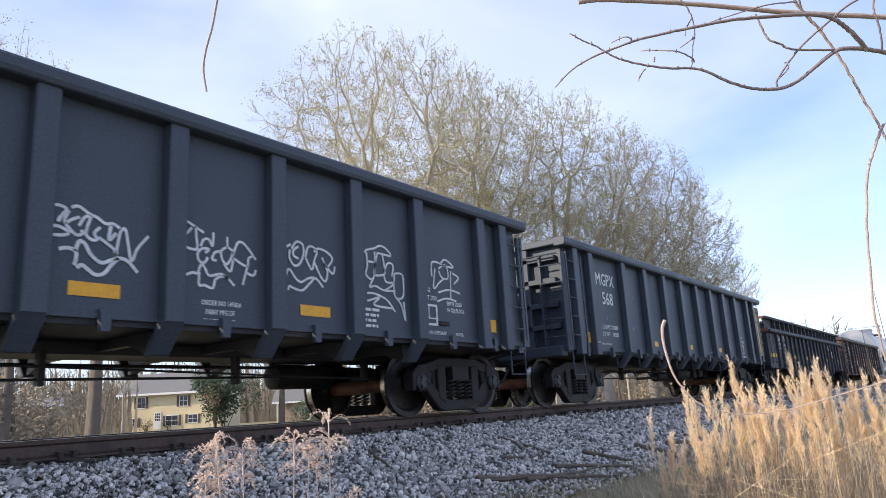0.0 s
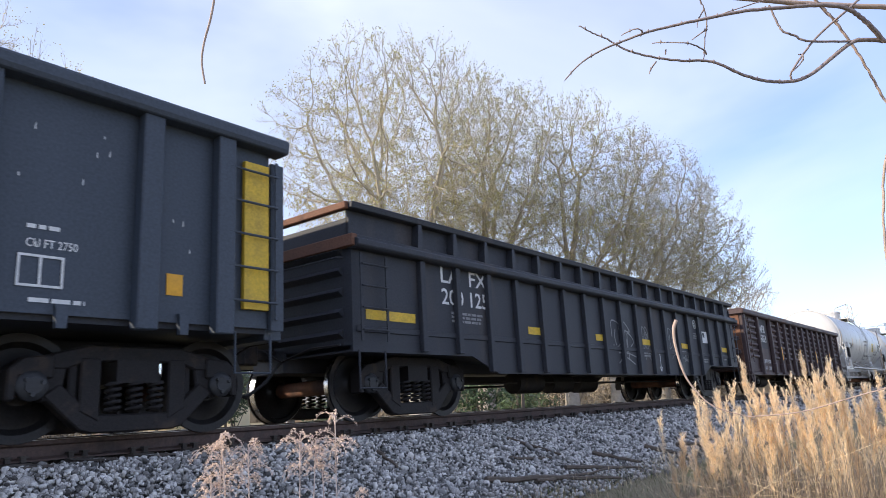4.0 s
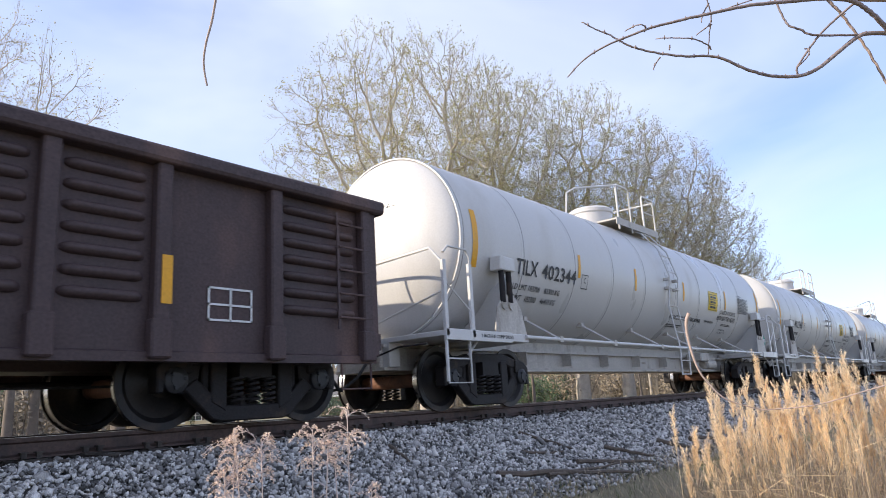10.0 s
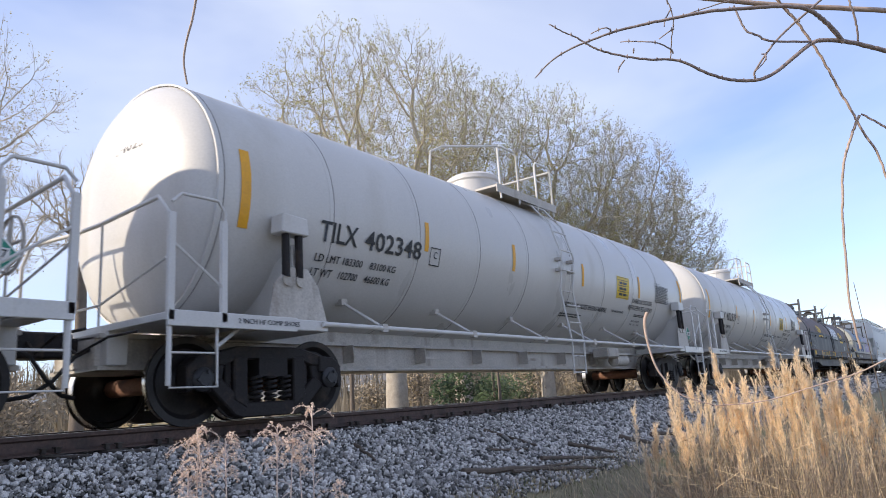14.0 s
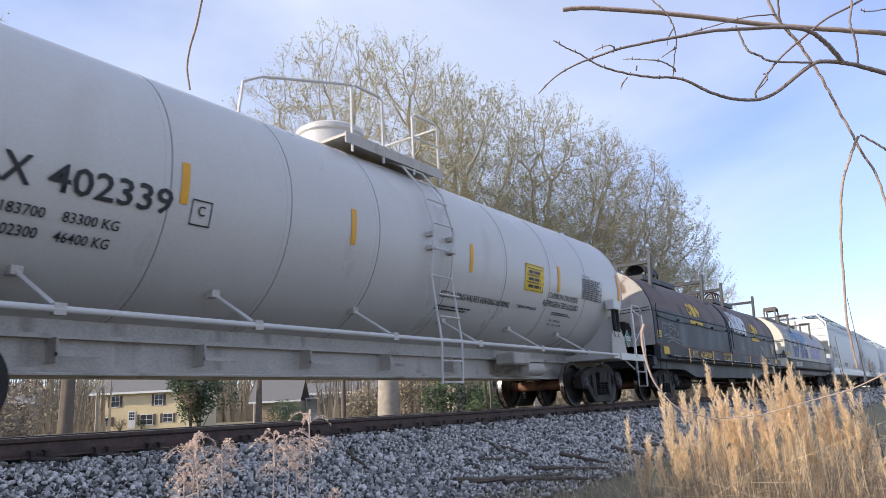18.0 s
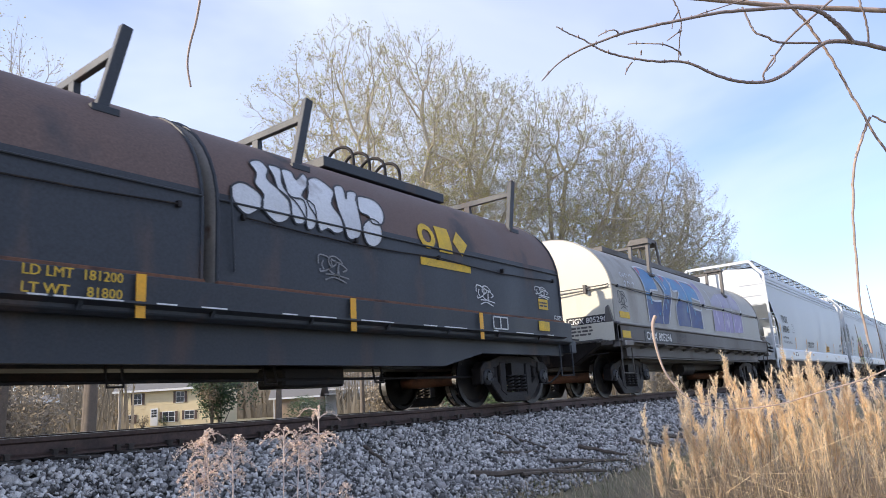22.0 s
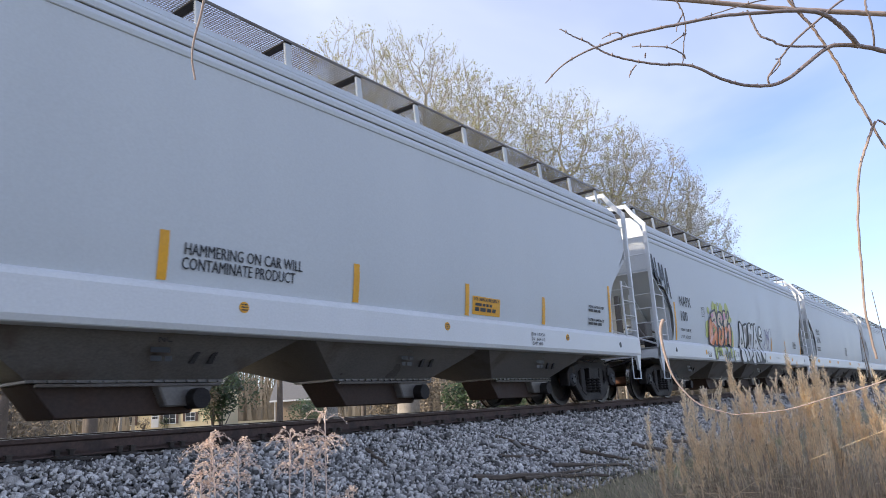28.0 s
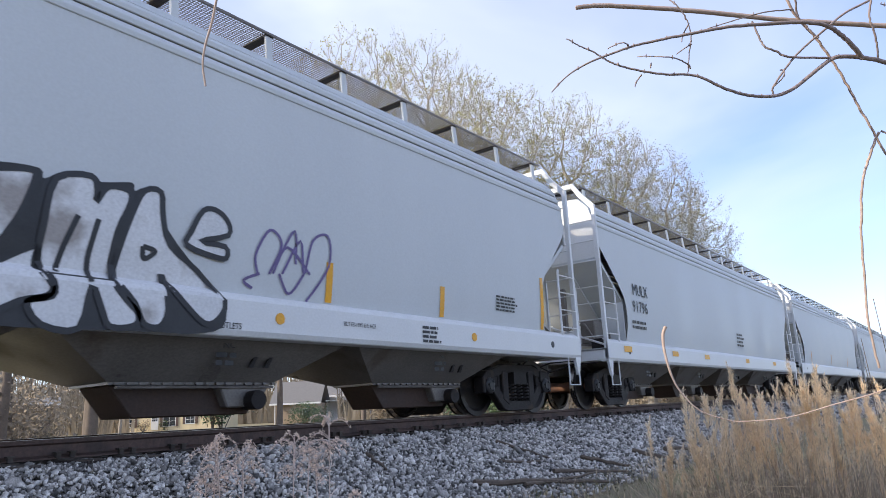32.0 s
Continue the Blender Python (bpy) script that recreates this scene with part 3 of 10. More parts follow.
# ---- high-side gondola cars with outside posts ----
def gondola_high(s0, length, tc, posts, label):
    car = rolling_car("gondola_car", label, s0, tc, length)
    L, h0, h1 = length, 0.98, 2.88
    side = MB()
    for s in (-1, 1):
        side.prism([(s * 1.50, h0), (s * 1.50, h1), (s * 1.49, h1), (s * 1.485, h0)], 0.12, L - 0.12, "x")
    part("side_wall", side, BLACKBLUE, car)
    skirt = MB()
    for s in (-1, 1):
        skirt.prism([(s * 1.515, h0 - 0.01), (s * 1.515, h0 + 0.05), (s * 1.50, h0 + 0.05), (s * 1.50, h0 - 0.01)], 0.12, L - 0.12, "x")
    part("sill_angle", skirt, BLACKBLUE, car, kind="stuff")
    part("floor", MB().box(0.1, L - 0.1, -1.46, 1.46, h0 - 0.06, h0), BLACK, car)
    part("center_sill", MB().box(-0.05, L + 0.05, -0.3, 0.3, 0.79, 0.915), BLACK, car)
    for s in (-1, 1):
        part("top_chord", MB().prism([(s * 1.66, h1 - 0.02), (s * 1.68, h1 + 0.03), (s * 1.68, h1 + 0.12), (s * 1.64, h1 + 0.15), (s * 1.44, h1 + 0.15), (s * 1.44, h1 - 0.02)], -0.06, L + 0.06, "x"), BLACKBLUE, car, bevel=0.012)
    # posts: flat-faced channels that narrow and bend in at the foot
    me = MB()
    me.prism([(-0.10, h0 - 0.02), (-0.10, h1), (0.10, h1), (0.10, h0 - 0.02)], -1.63, -1.50)
    v = [(-0.11, -1.63, h0), (0.11, -1.63, h0), (0.10, -1.50, h0), (-0.10, -1.50, h0), (-0.10, -1.38, 0.68), (0.10, -1.38, 0.68), (0.10, -1.26, 0.68), (-0.10, -1.26, 0.68)]
    me.add(v, [(0, 1, 5, 4), (1, 2, 6, 5), (2, 3, 7, 6), (3, 0, 4, 7), (4, 5, 6, 7), (0, 3, 2, 1)])
    pm = me.mesh("post", BLACKBLUE)
    shortm = MB().prism([(-0.10, h0 - 0.10), (-0.10, h1), (0.10, h1), (0.10, h0 - 0.10)], -1.63, -1.50).mesh("post", BLACKBLUE)
    lug = MB().prism([(-0.04, 0.86), (-0.05, 1.05), (0.05, 1.05), (0.04, 0.86)], -1.56, -1.50).mesh("lug", BLACKBLUE)
    for i, p in enumerate(posts):
        near_end = p - s0 < 1.9 or p - s0 > L - 1.9
        for turn in (0, math.pi):
            ob = part("post", shortm if near_end else pm, BLACKBLUE, car, bevel=0.012, at=(p - s0, 0, 0))
            ob.rotation_euler = (0, 0, turn)
        if not near_end:
            x = p - s0
            part("cross_bearer", MB().prism([(-1.27, 0.70), (-1.27, 0.915), (1.27, 0.915), (1.27, 0.70), (0.9, 0.82), (-0.9, 0.82)], x - 0.05, x + 0.05, "x"), BLACK, car)
        if i + 1 < len(posts):
            part("lug", lug, BLACKBLUE, car, at=((p + posts[i + 1]) / 2 - s0, 0, 0))
    # end walls with stiffeners, end sill, corner posts, ladders
    for x, way in ((0.10, -1), (L - 0.10, 1)):
        part("end_wall", MB().box(x - 0.02, x + 0.02, -1.49, 1.49, h0, h1 + 0.13), BLACKBLUE, car)
        a, b = sorted((x, x + way * 0.13))
        for z in (1.35, 1.75, 2.2, 2.62):
            part("end_rib", MB().box(a, b, -1.40, 1.40, z, z + 0.10), BLACKBLUE, car, bevel=0.01)
        part("end_chord", MB().box(a - 0.02, b + 0.02, -1.66, 1.66, h1 + 0.02, h1 + 0.14), BLACKBLUE, car, bevel=0.012)
        part("end_sill", MB().box(min(x, x + way * 0.22), max(x, x + way * 0.22), -1.45, 1.45, 0.86, 1.04), BLACKBLUE, car, bevel=0.01)
        for y in (-0.75, 0.75):
            part("end_post", MB().box(a, b + 0.0, y - 0.09, y + 0.09, 1.04, h1 + 0.02), BLACKBLUE, car, bevel=0.01)
        ladder(car, x - way * 0.55, x + way * 0.04, -1.60, 1.05, 2.75, 5, BLACKBLUE)
        rail = part("end_ladder", MB().box(min(x, x + way * 0.16), max(x, x + way * 0.16), -1.56, -1.52, 0.95, 2.75).box(min(x, x + way * 0.16), max(x, x + way * 0.16), -1.12, -1.08, 0.95, 2.75), BLACKBLUE, car)
        rm = MB().tube([(0, -1.54, 0), (0, -1.10, 0)], 0.013, 6).mesh("rung", BLACKBLUE)
        for k in range(5):
            part("rung", rm, BLACKBLUE, rail, at=(x + way * 0.17, 0, 1.2 + 0.33 * k))
        stirrup(car, x - way * 0.42, x, -1.55, 0.52, 0.92, BLACKBLUE)
    part("brake_wheel", MB().lathe([(-0.02, 0.27), (0.0, 0.285), (0.02, 0.27), (0.0, 0.255)], (-0.18, 0.55, 2.05), "x", 24, closed=True).box(-0.19, -0.17, 0.28, 0.82, 2.04, 2.06).box(-0.19, -0.17, 0.54, 0.56, 1.78, 2.32).box(-0.18, 0.05, 0.45, 0.65, 1.9, 2.2), TRUCK, car, smooth=40)
    part("hand_rail", MB().tube([(-0.08, -1.5, 2.72), (-0.12, -1.4, 2.72), (-0.12, 1.4, 2.72), (-0.08, 1.5, 2.72)], 0.014, 6), BLACKBLUE, car)
    # brake gear under the floor
    part("air_reservoir", MB().lathe([(-0.55, 0.02), (-0.5, 0.17), (0.5, 0.17), (0.55, 0.02)], (L * 0.78, 0.45, 0.62), "x", 16), TRUCK, car, smooth=40)
    part("brake_rod", MB().tube([(1.6, -0.4, 0.50), (L * 0.7, -0.4, 0.56)], 0.014, 6), TRUCK, car)
    part("brake_rod", MB().tube([(L * 0.45, -0.6, 0.66), (L - 1.9, -0.55, 0.50)], 0.012, 6), TRUCK, car)
    part("brake_pipe", MB().tube([(1.6, 0.4, 0.74), (L - 1.6, 0.4, 0.74)], 0.022, 6), TRUCK, car)
    for k in range(5):
        x = 2.6 + k * (L - 5.2) / 4
        part("rod_hanger", MB().box(x - 0.03, x + 0.03, -0.45, -0.35, 0.48, 0.80), TRUCK, car)
    return car


PITCH = 1.19
A0 = -4.05
posts_a = [8.52 - 1.5 - PITCH * k for k in range(8)][::-1]
posts_a = [-3.3, -2.75 + 0.2] + [p for p in posts_a if p > -2.0] + [8.50, 9.12]
car_a = gondola_high(A0, 13.78, (-2.95, 8.45), posts_a, "tall faded black steel gondola with white sprayed scrawls")
w = on_side(-1.509)
# sprayed tags: an arched stroke, loops, a zigzag foot and an underline
TAG = [[(0.0, 0.62), (0.02, 0.97), (0.22, 0.98), (0.33, 0.92)], [(0.16, 0.80), (0.11, 0.62), (0.17, 0.42)], [(0.05, 0.45), (0.08, 0.33), (0.38, 0.52), (0.33, 0.75), (0.36, 0.95), (0.55, 1.0), (0.78, 0.78), (0.55, 0.80), (0.40, 0.90)],
       [(0.40, 0.85), (0.44, 0.60)], [(0.52, 0.86), (0.56, 0.70), (0.34, 0.45), (0.58, 0.28), (0.62, 0.60)], [(0.66, 0.12), (0.66, 0.72), (0.92, 0.56), (0.80, 0.44), (0.78, 0.42)], [(0.22, 0.26), (0.60, 0.26), (0.98, 0.18)], [(0.20, 0.02), (0.50, 0.16), (0.90, 0.0)]]


def loopy_tag(x0, x1, z0, z1, where, parent, material, width, skip=(), flip=False):
    """One sprayed tag of several strokes in the given box."""
    mb = MB()
    for k, st in enumerate(TAG):
        if k not in skip:
            ribbon(mb, curve2([(x0 + (x1 - x0) * ((1 - p) if flip else p), z0 + (z1 - z0) * q) for p, q in st], 6), width, where)
    part("graffiti", mb, material, parent, "sprayed scrawl that cannot be read", kind="stuff")


# sprayed names that cannot be read, one in each bay
TAG_A = [[(6.40, 1.79), (6.42, 1.86), (6.47, 1.89), (6.55, 1.87), (6.51, 1.80), (6.49, 1.75)],
    [(6.59, 1.89), (6.65, 1.91), (6.74, 1.86), (6.81, 1.84), (6.88, 1.80), (6.95, 1.81), (7.01, 1.78)],
    [(6.57, 1.86), (6.54, 1.77), (6.57, 1.72), (6.64, 1.66), (6.69, 1.68), (6.68, 1.71)],
    [(6.55, 1.74), (6.59, 1.78), (6.66, 1.82)],
    [(6.66, 1.74), (6.70, 1.82), (6.75, 1.84), (6.73, 1.75), (6.72, 1.68), (6.77, 1.64), (6.82, 1.65), (6.79, 1.70), (6.84, 1.76)],
    [(6.83, 1.67), (6.91, 1.62), (6.97, 1.58), (6.98, 1.52), (7.00, 1.65), (7.02, 1.75), (7.06, 1.78), (7.09, 1.66), (7.13, 1.50), (7.18, 1.62), (7.28, 1.75)],
    [(6.40, 1.70), (6.50, 1.71), (6.58, 1.67), (6.53, 1.64), (6.41, 1.63)]]
TAG_B = [[(6.93, 1.79), (6.92, 1.66), (6.98, 1.73)],
    [(6.51, 1.52), (6.58, 1.54), (6.65, 1.51), (6.64, 1.40)],
    [(6.64, 1.52), (6.67, 1.61), (6.72, 1.59), (6.77, 1.51), (6.86, 1.45), (6.96, 1.49), (7.02, 1.51), (7.10, 1.49), (7.19, 1.40)],
    [(6.66, 1.38), (6.70, 1.41), (6.75, 1.38), (6.82, 1.34), (6.89, 1.36), (6.95, 1.44), (7.01, 1.51)]]
TAG_C = [[(7.63, 1.98), (7.72, 1.94), (7.85, 1.88)],
    [(7.72, 1.91), (7.63, 1.80)],
    [(7.76, 1.93), (7.77, 1.82), (7.78, 1.71), (7.70, 1.70), (7.64, 1.72)],
    [(7.87, 1.68), (7.91, 1.72), (7.84, 1.72), (7.79, 1.67), (7.80, 1.60), (7.86, 1.58), (7.90, 1.64)],
    [(7.82, 1.74), (7.85, 1.81), (7.91, 1.82), (7.95, 1.76), (7.96, 1.90)],
    [(8.00, 1.62), (7.95, 1.63), (7.98, 1.70), (8.05, 1.72)],
    [(8.19, 1.74), (8.12, 1.77), (8.05, 1.72), (8.07, 1.63), (8.12, 1.60), (8.17, 1.67), (8.19, 1.74)],
    [(8.08, 1.60), (8.16, 1.53), (8.19, 1.65)],
    [(8.12, 1.88), (8.12, 1.76)]]
TAG_D = [[(8.19, 1.70), (8.24, 1.83), (8.30, 1.85), (8.38, 1.79), (8.47, 1.69)],
    [(8.20, 1.67), (8.30, 1.62), (8.37, 1.61), (8.38, 1.69), (8.44, 1.73)],
    [(8.37, 1.62), (8.31, 1.41)],
    [(8.35, 1.54), (8.44, 1.52), (8.47, 1.58)],
    [(7.67, 1.44), (7.74, 1.47), (7.79, 1.47), (7.83, 1.56), (7.87, 1.53), (7.92, 1.46), (8.05, 1.49), (8.12, 1.46), (8.21, 1.39)],
    [(7.81, 1.48), (7.81, 1.36), (7.87, 1.36), (7.96, 1.34), (7.99, 1.43), (8.08, 1.47), (8.14, 1.45)]]
TAG_E = [[(8.85, 1.88), (8.94, 1.93)],
    [(9.05, 1.78), (8.98, 1.81), (8.98, 1.87), (9.05, 1.92)],
    [(8.95, 1.88), (9.02, 1.97), (9.11, 1.95), (9.12, 1.84), (9.06, 1.72), (8.98, 1.70), (8.92, 1.78), (8.93, 1.87)],
    [(9.15, 1.81), (9.24, 1.68), (9.28, 1.79), (9.32, 1.90), (9.25, 1.95), (9.18, 1.92), (9.15, 1.81)],
    [(9.28, 1.89), (9.35, 1.94), (9.49, 1.91), (9.56, 1.84), (9.47, 1.74), (9.40, 1.84)],
    [(9.28, 1.77), (9.38, 1.61), (9.45, 1.57), (9.48, 1.69), (9.43, 1.78), (9.56, 1.67), (9.60, 1.76)],
    [(8.86, 1.54), (8.89, 1.63), (8.93, 1.64), (9.00, 1.56), (9.08, 1.52), (9.18, 1.57), (9.27, 1.59), (9.34, 1.56), (9.41, 1.49)],
    [(8.90, 1.41), (8.92, 1.46), (8.98, 1.44), (9.10, 1.43), (9.21, 1.52), (9.28, 1.59)]]
TAG_F = [[(10.11, 2.00), (10.14, 2.04), (10.28, 2.08), (10.39, 2.13), (10.50, 2.11), (10.60, 2.04)],
    [(10.60, 2.02), (10.34, 2.03)],
    [(10.14, 2.01), (10.15, 1.84), (10.12, 1.73), (10.24, 1.68), (10.29, 1.86), (10.29, 2.04)],
    [(10.34, 2.03), (10.29, 1.86), (10.27, 1.74), (10.46, 1.77), (10.46, 1.88), (10.43, 2.03)],
    [(10.17, 1.90), (10.27, 1.90)],
    [(10.46, 1.77), (10.50, 1.89), (10.57, 1.93), (10.63, 1.89), (10.60, 1.75)],
    [(10.24, 1.67), (10.18, 1.58), (10.29, 1.60), (10.44, 1.56), (10.66, 1.57)],
    [(10.45, 1.75), (10.49, 1.67), (10.64, 1.67), (10.46, 1.56)],
    [(10.65, 1.80), (10.81, 1.79), (10.80, 1.51), (10.64, 1.51), (10.65, 1.80)]]
TAG_G = [[(10.13, 1.50), (10.28, 1.50), (10.49, 1.44), (10.64, 1.30)],
    [(10.13, 1.40), (10.35, 1.46), (10.25, 1.36), (10.59, 1.34)],
    [(10.65, 1.49), (10.76, 1.40), (10.83, 1.20), (10.81, 1.44)],
    [(11.43, 1.85), (11.44, 2.04), (11.55, 2.07), (11.65, 2.05)],
    [(11.65, 2.07), (11.76, 2.13), (11.94, 2.04), (11.65, 2.04)],
    [(11.59, 1.98), (11.73, 2.05), (11.80, 1.97), (11.79, 1.86), (11.66, 1.86), (11.59, 1.95)],
    [(11.51, 1.97), (11.46, 1.69), (11.60, 1.79), (11.71, 1.85)],
    [(11.87, 1.98), (11.84, 1.58)],
    [(11.91, 1.95), (12.05, 1.90), (11.94, 1.80)],
    [(11.56, 1.64), (11.81, 1.70), (12.07, 1.67)],
    [(11.52, 1.51), (11.74, 1.57), (11.97, 1.55)]]
for tag in (TAG_A, TAG_B, TAG_C, TAG_D, TAG_E, TAG_F, TAG_G):
    strokes("graffiti", tag, 0.027 if tag is not TAG_B else 0.032, w, car_a, SPRAY, "white sprayed stroke of a scrawl that cannot be read")
for x, d, z1 in ((2.55, 0.44, 1.27), (5.02, 0.44, 1.27), (8.63, 0.28, 1.34)):
    part("reflector", quad_y(x - A0, x - A0 + d, 1.15, z1, -1.503), YELLOW, car_a, "yellow reflective strip")
for x0, x1, z, words in ((3.79, 4.24, 1.16, "ORDER NO 145004"), (3.84, 4.17, 1.07, "PAINT MFG DF"), (3.82, 4.17, 0.98, "BLACK 14.8627")):
    lettering("stencil", words, x0 - A0, x1 - A0, z + 0.01, 0.05, w, car_a, WHITEPAINT)
bars("stencil", 6.0 - A0, 6.3 - A0, 1.28, 0.035, w, car_a, WHITEPAINT, 4, 0.9, 1)
for words, x0, x1, z, hh in (("IL 47-2", 7.11, 7.33, 1.63, 0.06), ("CU FT 2750", 7.11, 7.46, 1.52, 0.06), ("EMPTY LOAD", 7.69, 8.04, 1.47, 0.06), ("1/4 ADJ BLOCK", 7.69, 8.10, 1.38, 0.06), ("2 INCH HF COMP SHOES", 7.12, 7.64, 1.05, 0.05), ("40 % E/L", 7.86, 8.05, 1.05, 0.045)):
    lettering("stencil", words, x0 - A0, x1 - A0, z, hh, w, car_a, WHITEPAINT)
mb = MB()
for x0, x1, z0, z1 in ((7.07, 7.46, 1.17, 1.20), (7.07, 7.46, 1.43, 1.46), (7.07, 7.10, 1.20, 1.43), (7.43, 7.46, 1.20, 1.43), (7.10, 7.43, 1.26, 1.275), (7.27, 7.285, 1.275, 1.43)):
    mb.box(x0 - A0, x1 - A0, -1.512, -1.505, z0, z1)
part("panel_outline", mb, WHITEPAINT, car_a, "pale stencilled panel outline")
part("defect_card_holder", MB().box(7.5 - A0, 7.72 - A0, -1.52, -1.505, 1.18, 1.24), TRUCK, car_a, bevel=0.004)

B0 = 11.2
posts_b = [11.62, 12.27] + [13.83 + PITCH * k for k in range(8)] + [23.52, 24.3]
car_b = gondola_high(B0, 13.78, (12.35, 23.73), posts_b, "tall faded black steel gondola with white reporting marks")
part("air_reservoir", MB().lathe([(-0.52, 0.02), (-0.47, 0.17), (-0.42, 0.20), (0.42, 0.20), (0.47, 0.17), (0.52, 0.02)], (8.25, -0.55, 0.62), "x", 18), TRUCK, car_b, "dark air reservoir under the floor", smooth=40)
part("air_reservoir", MB().lathe([(-0.34, 0.02), (-0.30, 0.13), (0.30, 0.13), (0.34, 0.02)], (7.05, -0.45, 0.56), "x", 16), TRUCK, car_b, "small dark brake cylinder under the floor", smooth=40)
part("valve_block", MB().box(8.95, 9.20, -0.75, -0.45, 0.50, 0.76).box(9.30, 9.62, -0.80, -0.50, 0.54, 0.74).box(9.02, 9.10, -0.65, -0.57, 0.40, 0.52), TRUCK, car_b, "dark brake valve block", bevel=0.02)
part("brake_lever", MB().tube([(5.4, -0.5, 0.50), (6.8, -0.5, 0.52)], 0.03, 6), TRUCK, car_b)
part("release_rod", MB().tube([(8.5, -0.7, 0.70), (8.55, -1.2, 0.66), (9.75, -1.35, 0.68), (9.78, -1.45, 0.95)], 0.010, 6), TRUCK, car_b, smooth=40)
part("reflector", quad_y(12.02 - B0, 12.16 - B0, 1.12, 1.32, -1.503), YELLOW, car_b, "yellow reflective strip")
lettering("reporting_mark", "MGPX", 12.66 - B0, 13.50 - B0, 2.30, 0.25, w, car_b, WHITEPAINT)
lettering("reporting_mark", "568", 12.88 - B0, 13.38 - B0, 1.92, 0.25, w, car_b, WHITEPAINT)
lettering("stencil", "LD LMT 227800", 12.75 - B0, 13.48 - B0, 1.42, 0.08, w, car_b, WHITEPAINT)
lettering("stencil", "LT WT    58200", 12.75 - B0, 13.48 - B0, 1.28, 0.08, w, car_b, WHITEPAINT)
lettering("stencil", "2 INCH HF COMP SHOES", 12.55 - B0, 13.1 - B0, 1.10, 0.035, w, car_b, WHITEPAINT)
lettering("stencil", "LIFT", 12.21 - B0, 12.31 - B0, 1.10, 0.035, on_side(-1.639), car_b, WHITEPAINT)
lettering("stencil", "JACK", 12.34 - B0, 12.44 - B0, 1.09, 0.035, on_side(-1.639), car_b, WHITEPAINT)
lettering("stencil", "RELEASE ROD", 19.45 - B0, 19.72 - B0, 1.12, 0.03, w, car_b, WHITEPAINT)
lettering("stencil", "CU FT 2750", 22.55 - B0, 22.95 - B0, 1.5, 0.07, w, car_b, WHITEPAINT)
for x in (15.22, 17.62, 20.12):
    part("reflector", quad_y(x - B0, x - B0 + 0.42, 1.16, 1.27, -1.503), YELLOW, car_b, "yellow reflective strip")
for x in (11.78, 23.75):
    part("reflector", quad_y(x - B0, x - B0 + 0.16, 1.22, 1.42, -1.503), YELLOW, car_b, "yellow reflective strip")
part("door_panel", MB().box(24.55 - B0, 24.85 - B0, -1.56, -1.51, 1.15, 2.7), YELPAINT, car_b, "yellow painted corner panel")
for i, (x0, x1, z, n) in enumerate(((18.75, 19.05, 1.3, 3), (20.9, 21.3, 1.35, 4), (22.55, 22.9, 1.65, 1), (22.6, 23.2, 1.06, 1))):
    bars("stencil", x0 - B0, x1 - B0, z, 0.035, w, car_b, WHITEPAINT, n, 0.6, i + 20)
part("inspection_box", MB().box(22.5 - B0, 22.85 - B0, -1.512, -1.505, 1.18, 1.2).box(22.5 - B0, 22.85 - B0, -1.512, -1.505, 1.42, 1.44).box(22.5 - B0, 22.52 - B0, -1.512, -1.505, 1.2, 1.42).box(22.66 - B0, 22.68 - B0, -1.512, -1.505, 1.2, 1.42).box(22.83 - B0, 22.85 - B0, -1.512, -1.505, 1.2, 1.42), WHITEPAINT, car_b, "white stencilled panel outline")
_rnd = random.Random(4)
_mb = MB()
for _ in range(60):
    _x, _z = _rnd.uniform(12.5, 24) - B0, _rnd.uniform(1.4, 2.6)
    _mb.add([(_x, -1.507, _z), (_x + 0.010, -1.507, _z), (_x + 0.010, -1.507, _z + _rnd.uniform(0.02, 0.07)), (_x, -1.507, _z + 0.03)], [(0, 1, 2, 3)])
part("scratches", _mb, WHITEPAINT, car_b, "pale scratches in the paint")

# ---- dull black gondola with raised side extensions ----
C0, C1 = 26.1, 41.25
car_c = rolling_car("gondola_car", "dull black riveted gondola with raised sides and worn white marks", C0, (27.68, 39.72), C1 - C0)
LC = C1 - C0
poly = [(0, 0.78), (2.35, 0.78), (3.0, 0.54), (LC - 3.0, 0.54), (LC - 2.35, 0.78), (LC, 0.78), (LC, 2.02), (0, 2.02)]
for s in (-1, 1):
    part("side_wall", MB().prism(poly, s * 1.50, s * 1.47), BLACK, car_c)
    part("top_chord", MB().prism([(s * 1.62, 2.0), (s * 1.66, 2.03), (s * 1.66, 2.10), (s * 1.56, 2.14), (s * 1.56, 2.18), (s * 1.46, 2.18), (s * 1.46, 2.0)], -0.03, LC + 0.03, "x"), BLACK, car_c, bevel=0.01)
    part("extension_wall", MB().prism([(s * 1.44, 2.17), (s * 1.44, 2.52), (s * 1.42, 2.52), (s * 1.42, 2.17)], 0, LC, "x"), BLACK, car_c)
    part("extension_rail", MB().prism([(s * 1.56, 2.50), (s * 1.58, 2.58), (s * 1.40, 2.60), (s * 1.40, 2.50)], -0.03, LC + 0.03, "x"), BLACK, car_c, bevel=0.01)
    part("lower_seam", MB().prism([(s * 1.52, 1.02), (s * 1.52, 1.08), (s * 1.50, 1.09), (s * 1.50, 1.01)], 0.05, LC - 0.05, "x"), BLACK, car_c)
pm = MB().prism([(-0.05, 0.56), (-0.05, 2.0), (0.05, 2.0), (0.05, 0.56)], -1.58, -1.50).mesh("post", BLACK)
